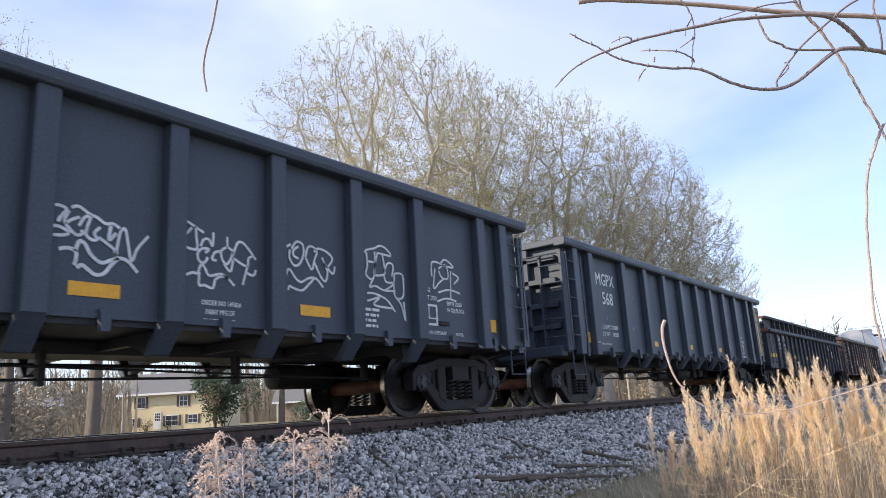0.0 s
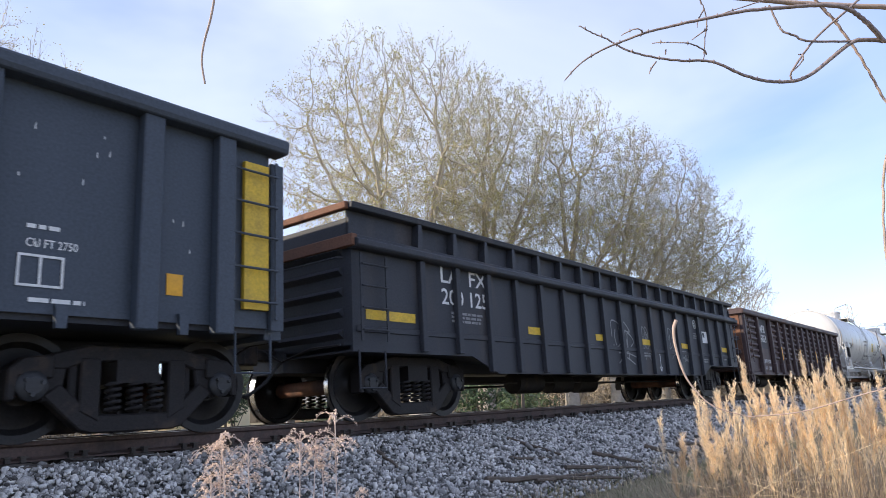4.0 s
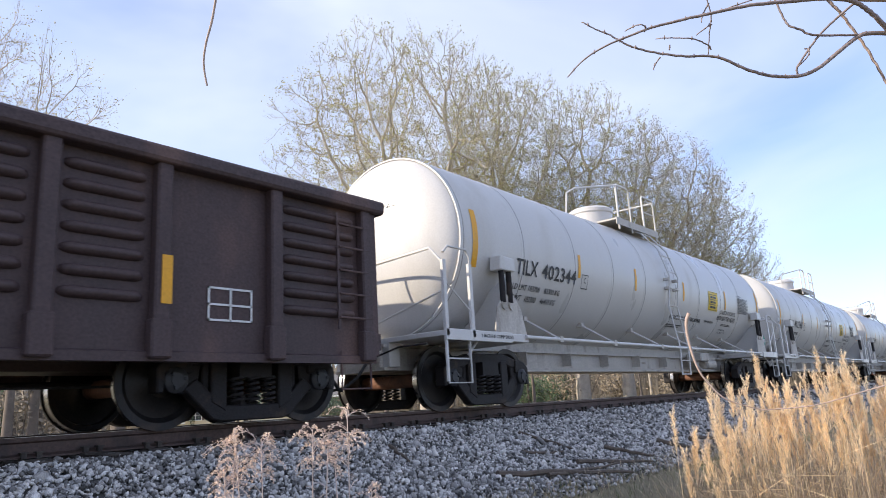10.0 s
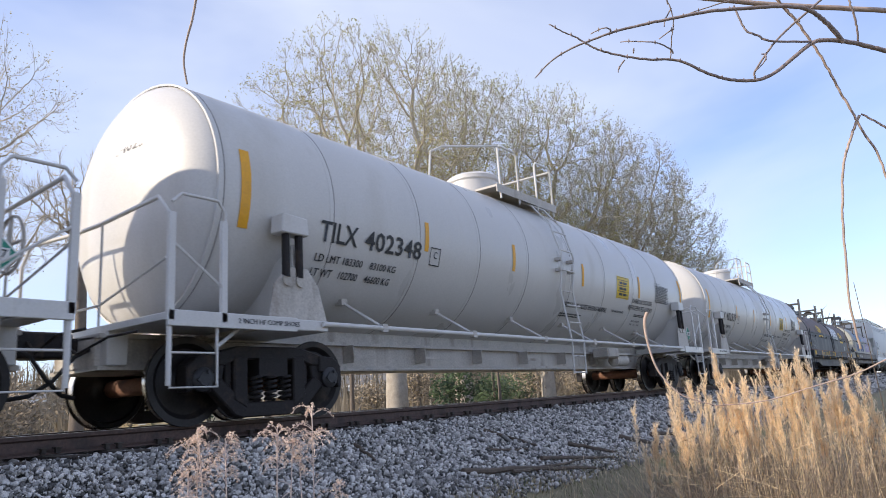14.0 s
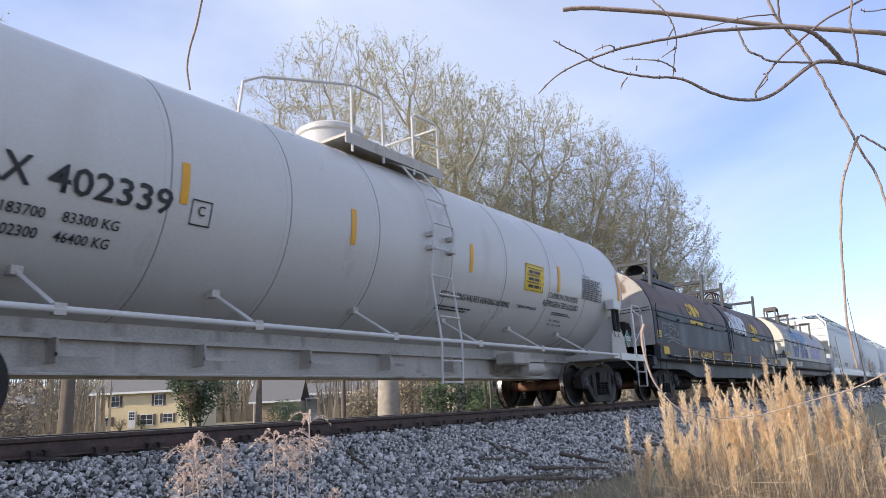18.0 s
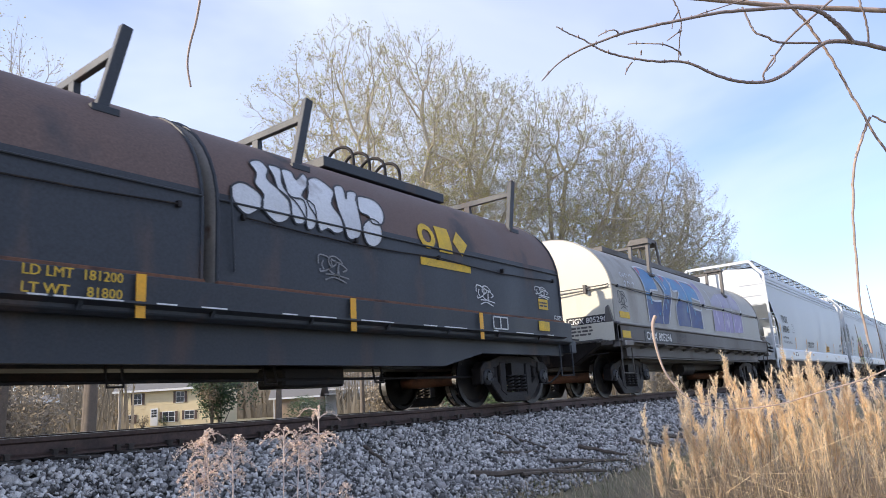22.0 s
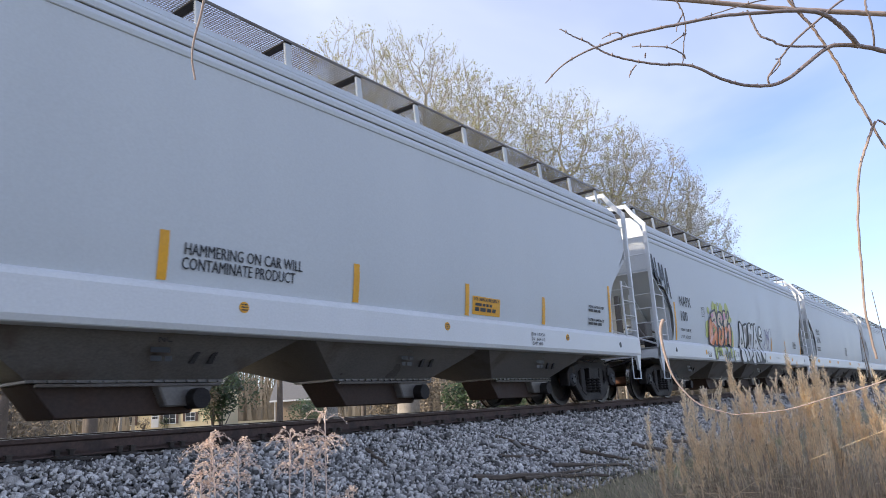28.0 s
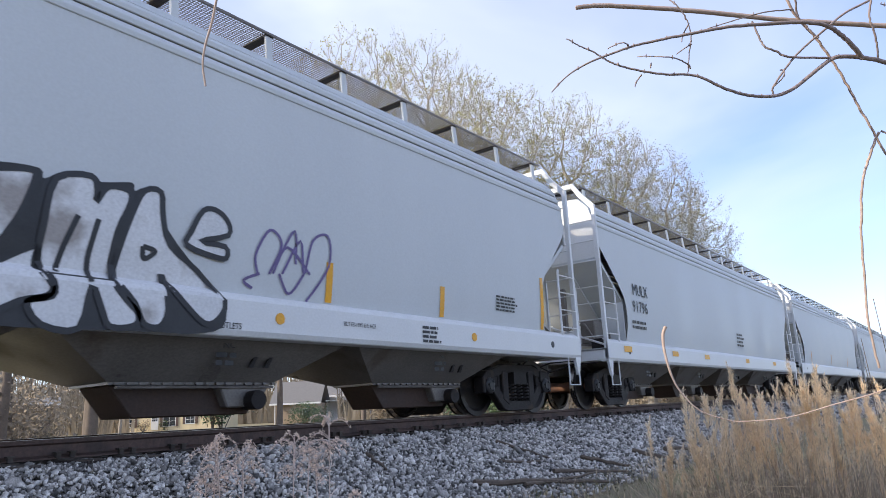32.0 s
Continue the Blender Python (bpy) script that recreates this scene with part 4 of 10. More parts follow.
pms = MB().prism([(-0.05, 0.80), (-0.05, 2.0), (0.05, 2.0), (0.05, 0.80)], -1.58, -1.50).mesh("post", BLACK)
em = MB().prism([(-0.06, 2.17), (-0.03, 2.5), (0.03, 2.5), (0.06, 2.17)], -1.56, -1.44).mesh("extension_post", BLACK)
for k in range(18):
    x = 40.43 - 0.77 * k - C0
    low = 2.6 < x < LC - 2.6
    for turn in (0, math.pi):
        part("post", pm if low else pms, BLACK, car_c, bevel=0.008, at=(x, 0, 0)).rotation_euler = (0, 0, turn)
        part("extension_post", em, BLACK, car_c, at=(x, 0, 0)).rotation_euler = (0, 0, turn)
rivets = MB()
for k in range(17):
    x = 40.43 - 0.77 * k - C0
    for dx in (-0.09, 0.09):
        for z in (0.85, 0.95, 1.15, 1.3):
            rivets.add([(x + dx - 0.012, -1.503, z), (x + dx, -1.515, z - 0.012), (x + dx + 0.012, -1.503, z), (x + dx, -1.515, z + 0.012)], [(0, 1, 2, 3)])
part("rivets", rivets, BLACK, car_c, kind="stuff")
part("floor", MB().box(0, LC, -1.47, 1.47, 0.80, 0.86), BLACK, car_c)
part("center_sill", MB().box(-0.05, LC + 0.05, -0.3, 0.3, 0.62, 0.86), BLACK, car_c)
for x, way in ((0.02, -1), (LC - 0.02, 1)):
    a, b = sorted((x, x + way * 0.10))
    part("end_wall", MB().box(x - 0.02, x + 0.02, -1.47, 1.47, 0.78, 2.4), BLACK, car_c)
    for z in (1.0, 1.25, 1.5, 1.75, 2.0):
        part("end_rib", MB().prism([(a if way < 0 else b, z), (x, z - 0.07), (x, z + 0.07)], -1.35, 1.35), BLACK, car_c)
    part("end_chord", MB().box(a, b, -1.60, 1.60, 2.02, 2.17).box(a, b, -1.5, 1.5, 2.50, 2.59), RUST if way < 0 else BLACK, car_c, bevel=0.01)
    ladder(car_c, x - way * 0.5, x - way * 0.06, -1.58, 0.9, 1.95, 4, BLACK)
    stirrup(car_c, x - way * 0.5, x - way * 0.06, -1.52, 0.36, 0.8, BLACK)
    part("hand_rail", MB().tube([(x + way * 0.06, -1.4, 1.9), (x + way * 0.14, -1.4, 1.9), (x + way * 0.14, 1.4, 1.9), (x + way * 0.06, 1.4, 1.9)], 0.012, 6), BLACK, car_c)
for i in range(3):
    x = LC * (0.36 + 0.12 * i)
    part("air_reservoir", MB().lathe([(-0.45, 0.02), (-0.42, 0.19), (0.42, 0.19), (0.45, 0.02)], (x, -0.4 + 0.35 * i, 0.46), "x", 16), TRUCK, car_c, smooth=40)
part("brake_rod", MB().tube([(1.8, -0.5, 0.46), (LC - 1.8, -0.5, 0.46)], 0.014, 6).tube([(2.2, 0.3, 0.40), (LC - 2.2, 0.3, 0.52)], 0.02, 6), TRUCK, car_c)
w = on_side(-1.506)
for x, d in ((26.32, 0.9), (30.0, 0.38), (32.4, 0.38), (34.58, 0.44), (36.9, 0.44), (39.93, 0.77)):
    part("reflector", quad_y(x - C0, x - C0 + d, 1.17, 1.29, -1.502), YELPAINT, car_c, "worn orange-yellow strip")
lettering("reporting_mark", "LA  FX", 27.8 - C0, 28.9 - C0, 1.78, 0.22, w, car_c, WHITEPAINT)
lettering("reporting_mark", "200 125", 27.8 - C0, 28.9 - C0, 1.48, 0.22, w, car_c, WHITEPAINT)
part("white_label", quad_y(38.47 - C0, 38.88 - C0, 1.36, 1.65, -1.503), WHITEPAINT, car_c, "white square label with a dark spot")
part("label_spot", quad_y(38.5 - C0, 38.62 - C0, 1.5, 1.62, -1.510), INK, car_c)
part("round_mark", MB().lathe([(-1.512, 0.11), (-1.505, 0.11), (-1.505, 0.09), (-1.512, 0.09)], (37.98 - C0, 0, 1.80), "y", 20, closed=True), WHITEPAINT, car_c, "white painted ring with a letter")
lettering("round_letter", "S", 37.93 - C0, 38.03 - C0, 1.75, 0.10, w, car_c, WHITEPAINT)
mb = MB()
for dx, dz0, dz1 in ((0, 0.9, 1.0), (-0.07, 0.72, 0.62), (0.07, 0.72, 0.62)):
    ribbon(mb, [(35.46 - C0 + dx, dz0 if dx else 1.0), (35.46 - C0, 0.62)], 0.025, w)
part("arrow_mark", mb, SPRAY, car_c, "white sprayed arrow")
loopy_tag(33.1 - C0, 34.2 - C0, 0.75, 1.6, w, car_c, FADED, 0.03)
loopy_tag(34.6 - C0, 35.0 - C0, 0.85, 1.55, w, car_c, FADED, 0.02)
loopy_tag(36.1 - C0, 36.7 - C0, 0.9, 1.6, w, car_c, FADED, 0.02)
loopy_tag(36.9 - C0, 37.3 - C0, 0.85, 1.1, w, car_c, FADED, 0.025)
for i, (x0, x1, z, n) in enumerate(((34.6, 35.0, 0.98, 2), (28.0, 28.8, 1.35, 3), (37.8, 38.1, 1.55, 3), (38.4, 38.8, 0.92, 2), (40.0, 40.4, 0.95, 1))):
    bars("stencil", x0 - C0, x1 - C0, z, 0.035, w, car_c, FADED, n, 0.6, i + 50)

# ---- brown gondola with pressed ribs ----
D0, D1 = 42.15, 57.6
LD = D1 - D0
car_d = rolling_car("gondola_car", "brown weathered gondola with pressed ribs and stencilled marks", D0, (43.77, 56.15), LD)
for s in (-1, 1):
    part("side_wall", MB().prism([(s * 1.47, 0.62), (s * 1.47, 2.42), (s * 1.44, 2.42), (s * 1.44, 0.62)], 0.06, LD - 0.06, "x"), BROWN, car_d)
    part("top_chord", MB().prism([(s * 1.62, 2.38), (s * 1.64, 2.42), (s * 1.64, 2.52), (s * 1.60, 2.55), (s * 1.42, 2.55), (s * 1.42, 2.38)], -0.05, LD + 0.05, "x"), BROWN, car_d, bevel=0.012)
    part("side_sill", MB().prism([(s * 1.52, 0.58), (s * 1.52, 0.66), (s * 1.47, 0.68), (s * 1.40, 0.58)], 0.06, LD - 0.06, "x"), BROWN, car_d)
posts_d = [42.35, 43.83, 45.33, 46.37, 47.31, 48.24, 49.17, 50.09, 51.06, 51.99, 52.92, 53.85, 54.83, 56.08, 57.38]
pm = MB().prism([(-0.075, 0.68), (-0.075, 2.40), (0.075, 2.40), (0.075, 0.68)], -1.59, -1.47)
pm.prism([(-0.10, 0.60), (-0.10, 0.95), (0.10, 0.95), (0.10, 0.60)], -1.60, -1.47)
pm = pm.mesh("post", BROWN)
for p in posts_d:
    for turn in (0, math.pi):
        part("post", pm, BROWN, car_d, bevel=0.018, at=(p - D0, 0, 0)).rotation_euler = (0, 0, turn)


def rib_row(x0, x1, zs, depth=0.075, half=0.052):
    """Pressed horizontal ribs with rounded ends in one panel."""
    mb = MB()
    for z in zs:
        rings, n = [], 8
        xs = [x0, x0 + 0.03, x0 + 0.08, x1 - 0.08, x1 - 0.03, x1]
        sc = [0.0, 0.6, 1.0, 1.0, 0.6, 0.0]
        v = [(x, -1.468 - depth * k * math.sin(math.pi * j / n), z - half * (0.4 + 0.6 * k) * math.cos(math.pi * j / n)) for x, k in zip(xs, sc) for j in range(n + 1)]
        f = [(i * (n + 1) + j, (i + 1) * (n + 1) + j, (i + 1) * (n + 1) + j + 1, i * (n + 1) + j + 1) for i in range(5) for j in range(n)]
        mb.add(v, f)
    return mb


for i, (a, b) in enumerate(zip(posts_d, posts_d[1:])):
    if i in (1, 12):
        continue
    part("pressed_ribs", rib_row(a - D0 + 0.13, b - D0 - 0.13, [1.14 + 0.182 * k for k in range(7)]), BROWN, car_d, smooth=50)
part("floor", MB().box(0, LD, -1.44, 1.44, 0.72, 0.80), BROWN, car_d)
part("center_sill", MB().box(-0.05, LD + 0.05, -0.3, 0.3, 0.58, 0.86), BROWN, car_d)
for x, way in ((0.04, -1), (LD - 0.04, 1)):
    a, b = sorted((x, x + way * 0.10))
    part("end_wall", MB().box(x - 0.02, x + 0.02, -1.46, 1.46, 0.7, 2.5), RUST if way < 0 else BROWN, car_d)
    for z in (1.2, 1.6, 2.0):
        part("end_rib", MB().box(a, b, -1.4, 1.4, z, z + 0.12), BROWN, car_d, bevel=0.02)
    part("end_chord", MB().box(a, b, -1.6, 1.6, 2.38, 2.54), BROWN, car_d, bevel=0.012)
    part("end_sill", MB().box(min(x, x + way * 0.2), max(x, x + way * 0.2), -1.4, 1.4, 0.75, 0.95), BROWN, car_d, bevel=0.01)
    ladder(car_d, x - way * 0.62, x - way * 0.12, -1.56, 0.95, 2.3, 5, BROWN)
    stirrup(car_d, x - way * 0.55, x - way * 0.1, -1.5, 0.30, 0.72, BROWN)
    part("corner_post", MB().box(min(x, x - way * 0.12), max(x, x - way * 0.12), -1.56, -1.44, 0.66, 2.40), BROWN, car_d, bevel=0.012)
part("bolster_skirt", MB().prism([(0.35, 0.62), (0.55, 0.40), (0.85, 0.40), (0.85, 0.62)], -1.48, -1.42), BROWN, car_d)
part("brake_rod", MB().tube([(2.2, -0.5, 0.42), (LD - 2.2, -0.5, 0.42)], 0.014, 6).tube([(2.2, -0.2, 0.36), (LD - 4, -0.2, 0.5)], 0.014, 6).tube([(2.0, 0.5, 0.5), (LD - 2, 0.5, 0.5)], 0.03, 6), TRUCK, car_d)
for i, x in enumerate((4.9, 6.3, 8.6)):
    part("air_reservoir", MB().lathe([(-0.5, 0.02), (-0.46, 0.2), (0.46, 0.2), (0.5, 0.02)], (x, -0.5 + 0.4 * (i % 2), 0.42), "x", 16), TRUCK, car_d, smooth=40)
part("dark_panel", quad_y(43.95 - D0, 45.1 - D0, 1.42, 2.36, -1.4705, 0.003), BLACK, car_d, "repainted dull black panel")
w = on_side(-1.482)
lettering("reporting_mark", "LAFX", 44.16 - D0, 44.92 - D0, 1.93, 0.24, w, car_d, WHITEPAINT)
lettering("reporting_mark", "5013", 44.28 - D0, 44.92 - D0, 1.62, 0.24, w, car_d, WHITEPAINT)
lettering("stencil", "LD LMT 195 200", 44.12 - D0, 45.08 - D0, 0.95, 0.12, w, car_d, SPRAY)
lettering("stencil", "LT WT   67 800", 44.12 - D0, 45.08 - D0, 0.73, 0.12, w, car_d, SPRAY)
for x in (46.37, 49.17, 51.99, 54.86):
    part("reflector", quad_y(x - D0 - 0.05, x - D0 + 0.05, 1.08, 1.52, -1.591), YELLOW, car_d, "yellow reflective strip")
part("end_stripe", quad_y(0.16, 0.22, 1.0, 2.3, -1.561), YELPAINT, car_d, "worn yellow corner stripe")
mb = MB()
for z in (0.97, 1.12, 1.28):
    mb.box(55.34 - D0, 55.84 - D0, -1.484, -1.475, z, z + 0.02)
for x in (55.34, 55.58, 55.82):
    mb.box(x - D0, x + 0.02 - D0, -1.484, -1.475, 0.97, 1.30)
part("panel_outline", mb, WHITEPAINT, car_d, "white stencilled panel outline")
mb = MB()
ribbon(mb, [(49.6 - D0, 1.10), (49.6 - D0, 0.74)], 0.018, w)
ribbon(mb, [(49.53 - D0, 0.86), (49.6 - D0, 0.72), (49.67 - D0, 0.86)], 0.018, w)
part("arrow_mark", mb, SPRAY, car_d, "white sprayed arrow")


# ---- white insulated tank cars ----
TR, TZ = 1.45, 2.505   # shell radius and height of its middle line


def on_shell(off=0.012):
    """Places on the near side of the shell."""
    def where(x, z):
        s = max(-1.0, min(1.0, (z - TZ) / TR))
        r = TR + off
        a = math.asin(s)
        return (x, -r * math.cos(a), TZ + r * math.sin(a))
    return where


def shell_patch(x0, x1, z0, z1, off=0.008, n=8):
    wh, mb = on_shell(off), MB()
    v = [wh(x, z0 + (z1 - z0) * i / n) for i in range(n + 1) for x in (x0, x1)]
    return mb.add(v, [(2 * i, 2 * i + 1, 2 * i + 3, 2 * i + 2) for i in range(n)])


def tank_car(s0, number, label, load="183700    83300 KG", light="102300    46400 KG"):
    L = 16.45
    X = lambda s: s - 58.72   # from the first tank car's places to this car's own
    car = rolling_car("tank_car", label, s0, (s0 + X(60.39), s0 + X(73.62)), L)
    a, b = X(59.56), X(74.22)
    head = [(0.46 * (1 - math.cos(t) ** 0.8), math.sin(t) ** 0.92) for t in np.linspace(0.02, math.pi / 2, 16)]
    prof = [(a - 0.46 + h, TR * r) for h, r in head] + [(b + 0.46 - h, TR * r) for h, r in head[::-1]]
    part("tank_shell", MB().lathe(prof, (0, 0, TZ), "x", 72), TANKWHITE, car, smooth=30)
    seam = [(-0.035, TR), (-0.03, TR + 0.004), (0.03, TR + 0.004), (0.035, TR)]
    for s in (59.45, 61.05, 62.75, 64.30, 65.85, 67.55, 69.15, 70.75, 72.35, 74.30):
        part("shell_band", MB().lathe([(X(s) + p, r) for p, r in seam] + [(X(s) + 0.035, TR - 0.02), (X(s) - 0.035, TR - 0.02)], (0, 0, TZ), "x", 64, closed=True), TANKWHITE, car, smooth=30)
    for s in (59.45, 61.05, 62.75, 64.30, 65.85, 67.55, 69.15, 70.75, 72.35, 74.30):
        part("weld_seam", MB().lathe([(X(s) + 0.034, TR - 0.02), (X(s) + 0.034, TR + 0.0055), (X(s) + 0.043, TR + 0.0055), (X(s) + 0.043, TR - 0.02)], (0, 0, TZ), "x", 72, closed=True), SEAM, car, "thin dark weld seam round the shell", smooth=30)
    part("center_sill", MB().box(0, L, -0.42, 0.42, 0.60, 0.93), TANKDIRT, car, bevel=0.01)
    for z in (0.90, 0.58):
        part("sill_flange", MB().box(0, L, -0.5, 0.5, z, z + 0.045), TANKDIRT, car)
    part("cradle_pad", MB().box(X(59.9), X(74.1), -0.36, 0.36, 0.945, 1.20), TANKDIRT, car)
    for i in range(7):
        x = X(62.2 + 1.6 * i)
        part("sill_bracket", MB().box(x, x + 0.02, -0.62, -0.42, 0.66, 0.90).box(x, x + 0.45, -0.62, -0.60, 0.72, 0.76), TANKDIRT, car)
    for s in (60.39, 73.62):
        x = X(s)
        for side in (-1, 1):
            y = lambda v: side * v
            part("saddle", MB().prism([(y(0.40), 0.95), (y(1.55), 0.95), (y(1.56), 1.25), (y(1.50), 1.9), (y(1.2), 1.72), (y(0.6), 1.25)], x - 0.05, x + 0.05, "x").prism([(y(0.40), 0.92), (y(1.58), 0.92), (y(1.58), 1.04), (y(0.40), 1.04)], x - 0.42, x + 0.42, "x"), TANKWHITE, car, bevel=0.01)
            part("saddle_gusset", MB().prism([(x - 0.42, 1.03), (x + 0.42, 1.03), (x + 0.30, 1.42), (x + 0.14, 1.62), (x - 0.14, 1.62), (x - 0.34, 1.42)], y(1.53), y(1.56)), TANKDIRT, car, bevel=0.008)
            part("valve_shroud", MB().prism([(x - 0.30, 1.98), (x + 0.10, 1.98), (x + 0.08, 2.18), (x - 0.28, 2.20)], y(1.44), y(1.64)), TANKWHITE, car, bevel=0.012)
            for dx in (-0.19, 0.0):
                part("tie_rod", MB().lathe([(1.50, 0.045), (1.98, 0.045)], (x + dx, y(1.57), 0), "z", 10), TRUCK, car, "dark hanger rod")
                part("rod_eye", MB().lathe([(-0.02, 0.075), (0.02, 0.075)], (x + dx + 0.02, y(1.57), 1.47), "y", 12), TANKDIRT, car)
    # side pipes with struts to the shell
    for side in (-1, 1):
        pipe = part("running_pipe", MB().tube([(X(60.7), side * 1.60, 1.0), (X(73.3), side * 1.60, 1.0)], 0.032, 10), TANKWHITE, car, smooth=50)
        for s in (61.74, 63.74, 65.94, 67.94, 69.94, 71.84):
            part("strut", MB().tube([(X(s), side * 1.60, 1.0), (X(s) - 0.10, side * 0.98, 1.40)], 0.022, 6), TANKWHITE, pipe)
            part("strut_cap", MB().box(X(s) - 0.15, X(s) - 0.05, side * 0.97 - 0.06, side * 0.97 + 0.06, 1.36, 1.44), TANKDIRT, pipe)
            part("strut_foot", MB().box(X(s) - 0.05, X(s) + 0.05, side * 1.60 - 0.03, side * 1.60 + 0.03, 0.95, 1.05), TANKDIRT, pipe)
    part("brake_cylinder", MB().lathe([(-0.38, 0.02), (-0.34, 0.13), (0.3, 0.13), (0.38, 0.05)], (X(70.9), -0.85, 0.72), "x", 14).box(X(70.5), X(71.2), -0.95, -0.5, 0.84, 0.90), TANKDIRT, car, smooth=40)
    part("brake_valve", MB().box(X(70.0), X(70.6), -1.0, -0.6, 0.78, 1.0), TANKDIRT, car, bevel=0.03)
    part("brake_pipe", MB().tube([(0.5, -0.6, 0.56), (L - 0.5, -0.6, 0.56)], 0.018, 6), TANKDIRT, car)
    # end platforms, railings and steps
    for e, way in ((0.06, 1), (L - 0.06, -1)):
        p0, p1 = sorted((e, e + way * 1.55))
        plat = part("end_platform", MB().box(p0, p1, -1.58, -0.42, 0.97, 1.02).box(p0, p1, 0.42, 1.58, 0.97, 1.02).box(p0, p1, -1.60, -1.56, 0.90, 1.05).box(min(e, e + way * 0.3), max(e, e + way * 0.3), -1.58, 1.58, 0.96, 1.03), TANKWHITE, car, bevel=0.006)
        x0, x1 = e + way * 0.03, e + way * 0.62
        part("end_railing", MB().tube([(x0, -1.56, 0.36), (x0, -1.56, 1.95), (x0, -1.35, 2.18), (x0, -0.25, 2.12), (x0, 0.25, 2.12), (x0, 1.35, 2.18), (x0, 1.56, 1.95), (x0, 1.56, 0.95)], 0.022, 8), TANKWHITE, plat, smooth=50)
        part("side_railing", MB().tube([(x0, -1.58, 2.08), (x0 + way * 0.1, -1.58, 2.18), (x1 - way * 0.08, -1.58, 2.18), (x1, -1.58, 2.08), (x1, -1.58, 0.98)], 0.018, 8).tube([(x0, -1.58, 1.70), (x1, -1.58, 1.28)], 0.014, 6), TANKWHITE, plat, smooth=50)
        for k in (0, 1):
            xx = x0 + way * 0.58 * k
            part("railing_post", MB().box(xx - 0.035, xx + 0.035, -1.60, -1.55, 0.95, 1.98), TANKWHITE, plat, bevel=0.005)
        part("cross_rail", MB().tube([(x0, -1.5, 1.55), (x0, -0.3, 1.25), (x0, 0.3, 1.25), (x0, 1.5, 1.55)], 0.014, 6).tube([(x0, -0.3, 2.12), (x0, -0.3, 1.0)], 0.014, 6).tube([(x0, 0.3, 2.12), (x0, 0.3, 1.0)], 0.014, 6), TANKWHITE, plat)
        stirrup(car, x0 + way * 0.02, x0 + way * 0.52, -1.56, 0.34, 0.96, TANKWHITE)
        stirrup(car, x0 + way * 0.02, x0 + way * 0.52, -1.54, 0.66, 0.97, TANKWHITE)
        part("brace", MB().tube([(x0 + way * 0.55, -1.5, 0.72), (x0 + way * 0.95, -1.4, 0.97)], 0.02, 6), TANKWHITE, car)
        part("end_sill", MB().box(min(e, e + way * 0.22), max(e, e + way * 0.22), -0.55, 0.55, 0.62, 0.98), TANKWHITE, car, bevel=0.01)
    part("brake_wheel", MB().lathe([(-0.02, 0.27), (0.0, 0.285), (0.02, 0.27), (0.0, 0.255)], (L - 0.15, -0.5, 1.72), "x", 24, closed=True).box(L - 0.16, L - 0.14, -0.77, -0.23, 1.71, 1.73).box(L - 0.16, L - 0.14, -0.51, -0.49, 1.45, 1.99), TANKDIRT, car, smooth=40)
    # middle ladder that follows the shell
    lx0, lx1 = X(66.94), X(67.44)
    wh = on_shell(0.14)
    curve_z = [1.0, 1.5, 2.0, 2.6, 3.2, 3.6, 3.9, 4.08]
    rails = MB()
    for x in (lx0, lx1):
        rails.tube([(x, -1.60, 0.40)] + [(x, -1.62, 1.0)] + [wh(x, z) for z in curve_z[2:]], 0.018, 6)
    lad = part("ladder", rails, TANKWHITE, car, smooth=50)
    for z in (0.42, 0.72, 1.02, 1.34, 1.66, 2.0, 2.35, 2.7, 3.05, 3.35, 3.62, 3.85, 4.02):
        p, q = ((lx0, -1.61, z), (lx1, -1.61, z)) if z < 1.9 else (wh(lx0, z), wh(lx1, z))
        part("rung", MB().tube([p, q], 0.014, 6), TANKWHITE, lad)
    for z in (2.35, 2.55):
        for x in (lx0, lx1):
            p = on_shell(0.06)(x, z)
            part("ladder_clip", MB().box(x - 0.05, x + 0.05, p[1] - 0.06, p[1] + 0.06, z - 0.03, z + 0.03), TANKDIRT, lad)
    # crown: housing, platform and railings
    zt = TZ + TR
    part("valve_housing", MB().lathe([(zt - 0.15, 0.50), (zt + 0.26, 0.50), (zt + 0.29, 0.53), (zt + 0.36, 0.53), (zt + 0.42, 0.44), (zt + 0.45, 0.02)], (X(66.35), -0.1, 0), "z", 32), TANKWHITE, car, smooth=35)
    crown = part("top_platform", MB().box(X(65.7), X(68.0), -1.02, -0.56, zt - 0.10, zt - 0.06), TANKDIRT, car)
    part("top_platform", MB().box(X(65.7), X(68.0), 0.56, 1.02, zt - 0.10, zt - 0.06), TANKDIRT, car)
    part("platform_edge", MB().box(X(65.7), X(68.0), -1.04, -1.02, zt - 0.20, zt - 0.04), TANKDIRT, crown)
    zr = zt + 0.74
    for y in (-1.02, 1.02):
        for a_, b_ in ((65.85, 66.52), (67.25, 67.92)):
            part("top_railing", MB().tube([(X(a_), y, zt - 0.3), (X(a_), y, zr - 0.06), (X(a_) + 0.06, y, zr), (X(b_) - 0.06, y, zr), (X(b_), y, zr - 0.06), (X(b_), y, zt - 0.3)], 0.022, 6), TANKWHITE, crown, smooth=50)
        part("top_rail", MB().tube([(X(67.25), y, zt + 0.35), (X(67.92), y, zt + 0.35)], 0.016, 6), TANKWHITE, crown)
    part("cross_rail", MB().tube([(X(67.92), -1.02, zr - 0.06), (X(67.92), 1.02, zr - 0.06)], 0.018, 6), TANKWHITE, crown)
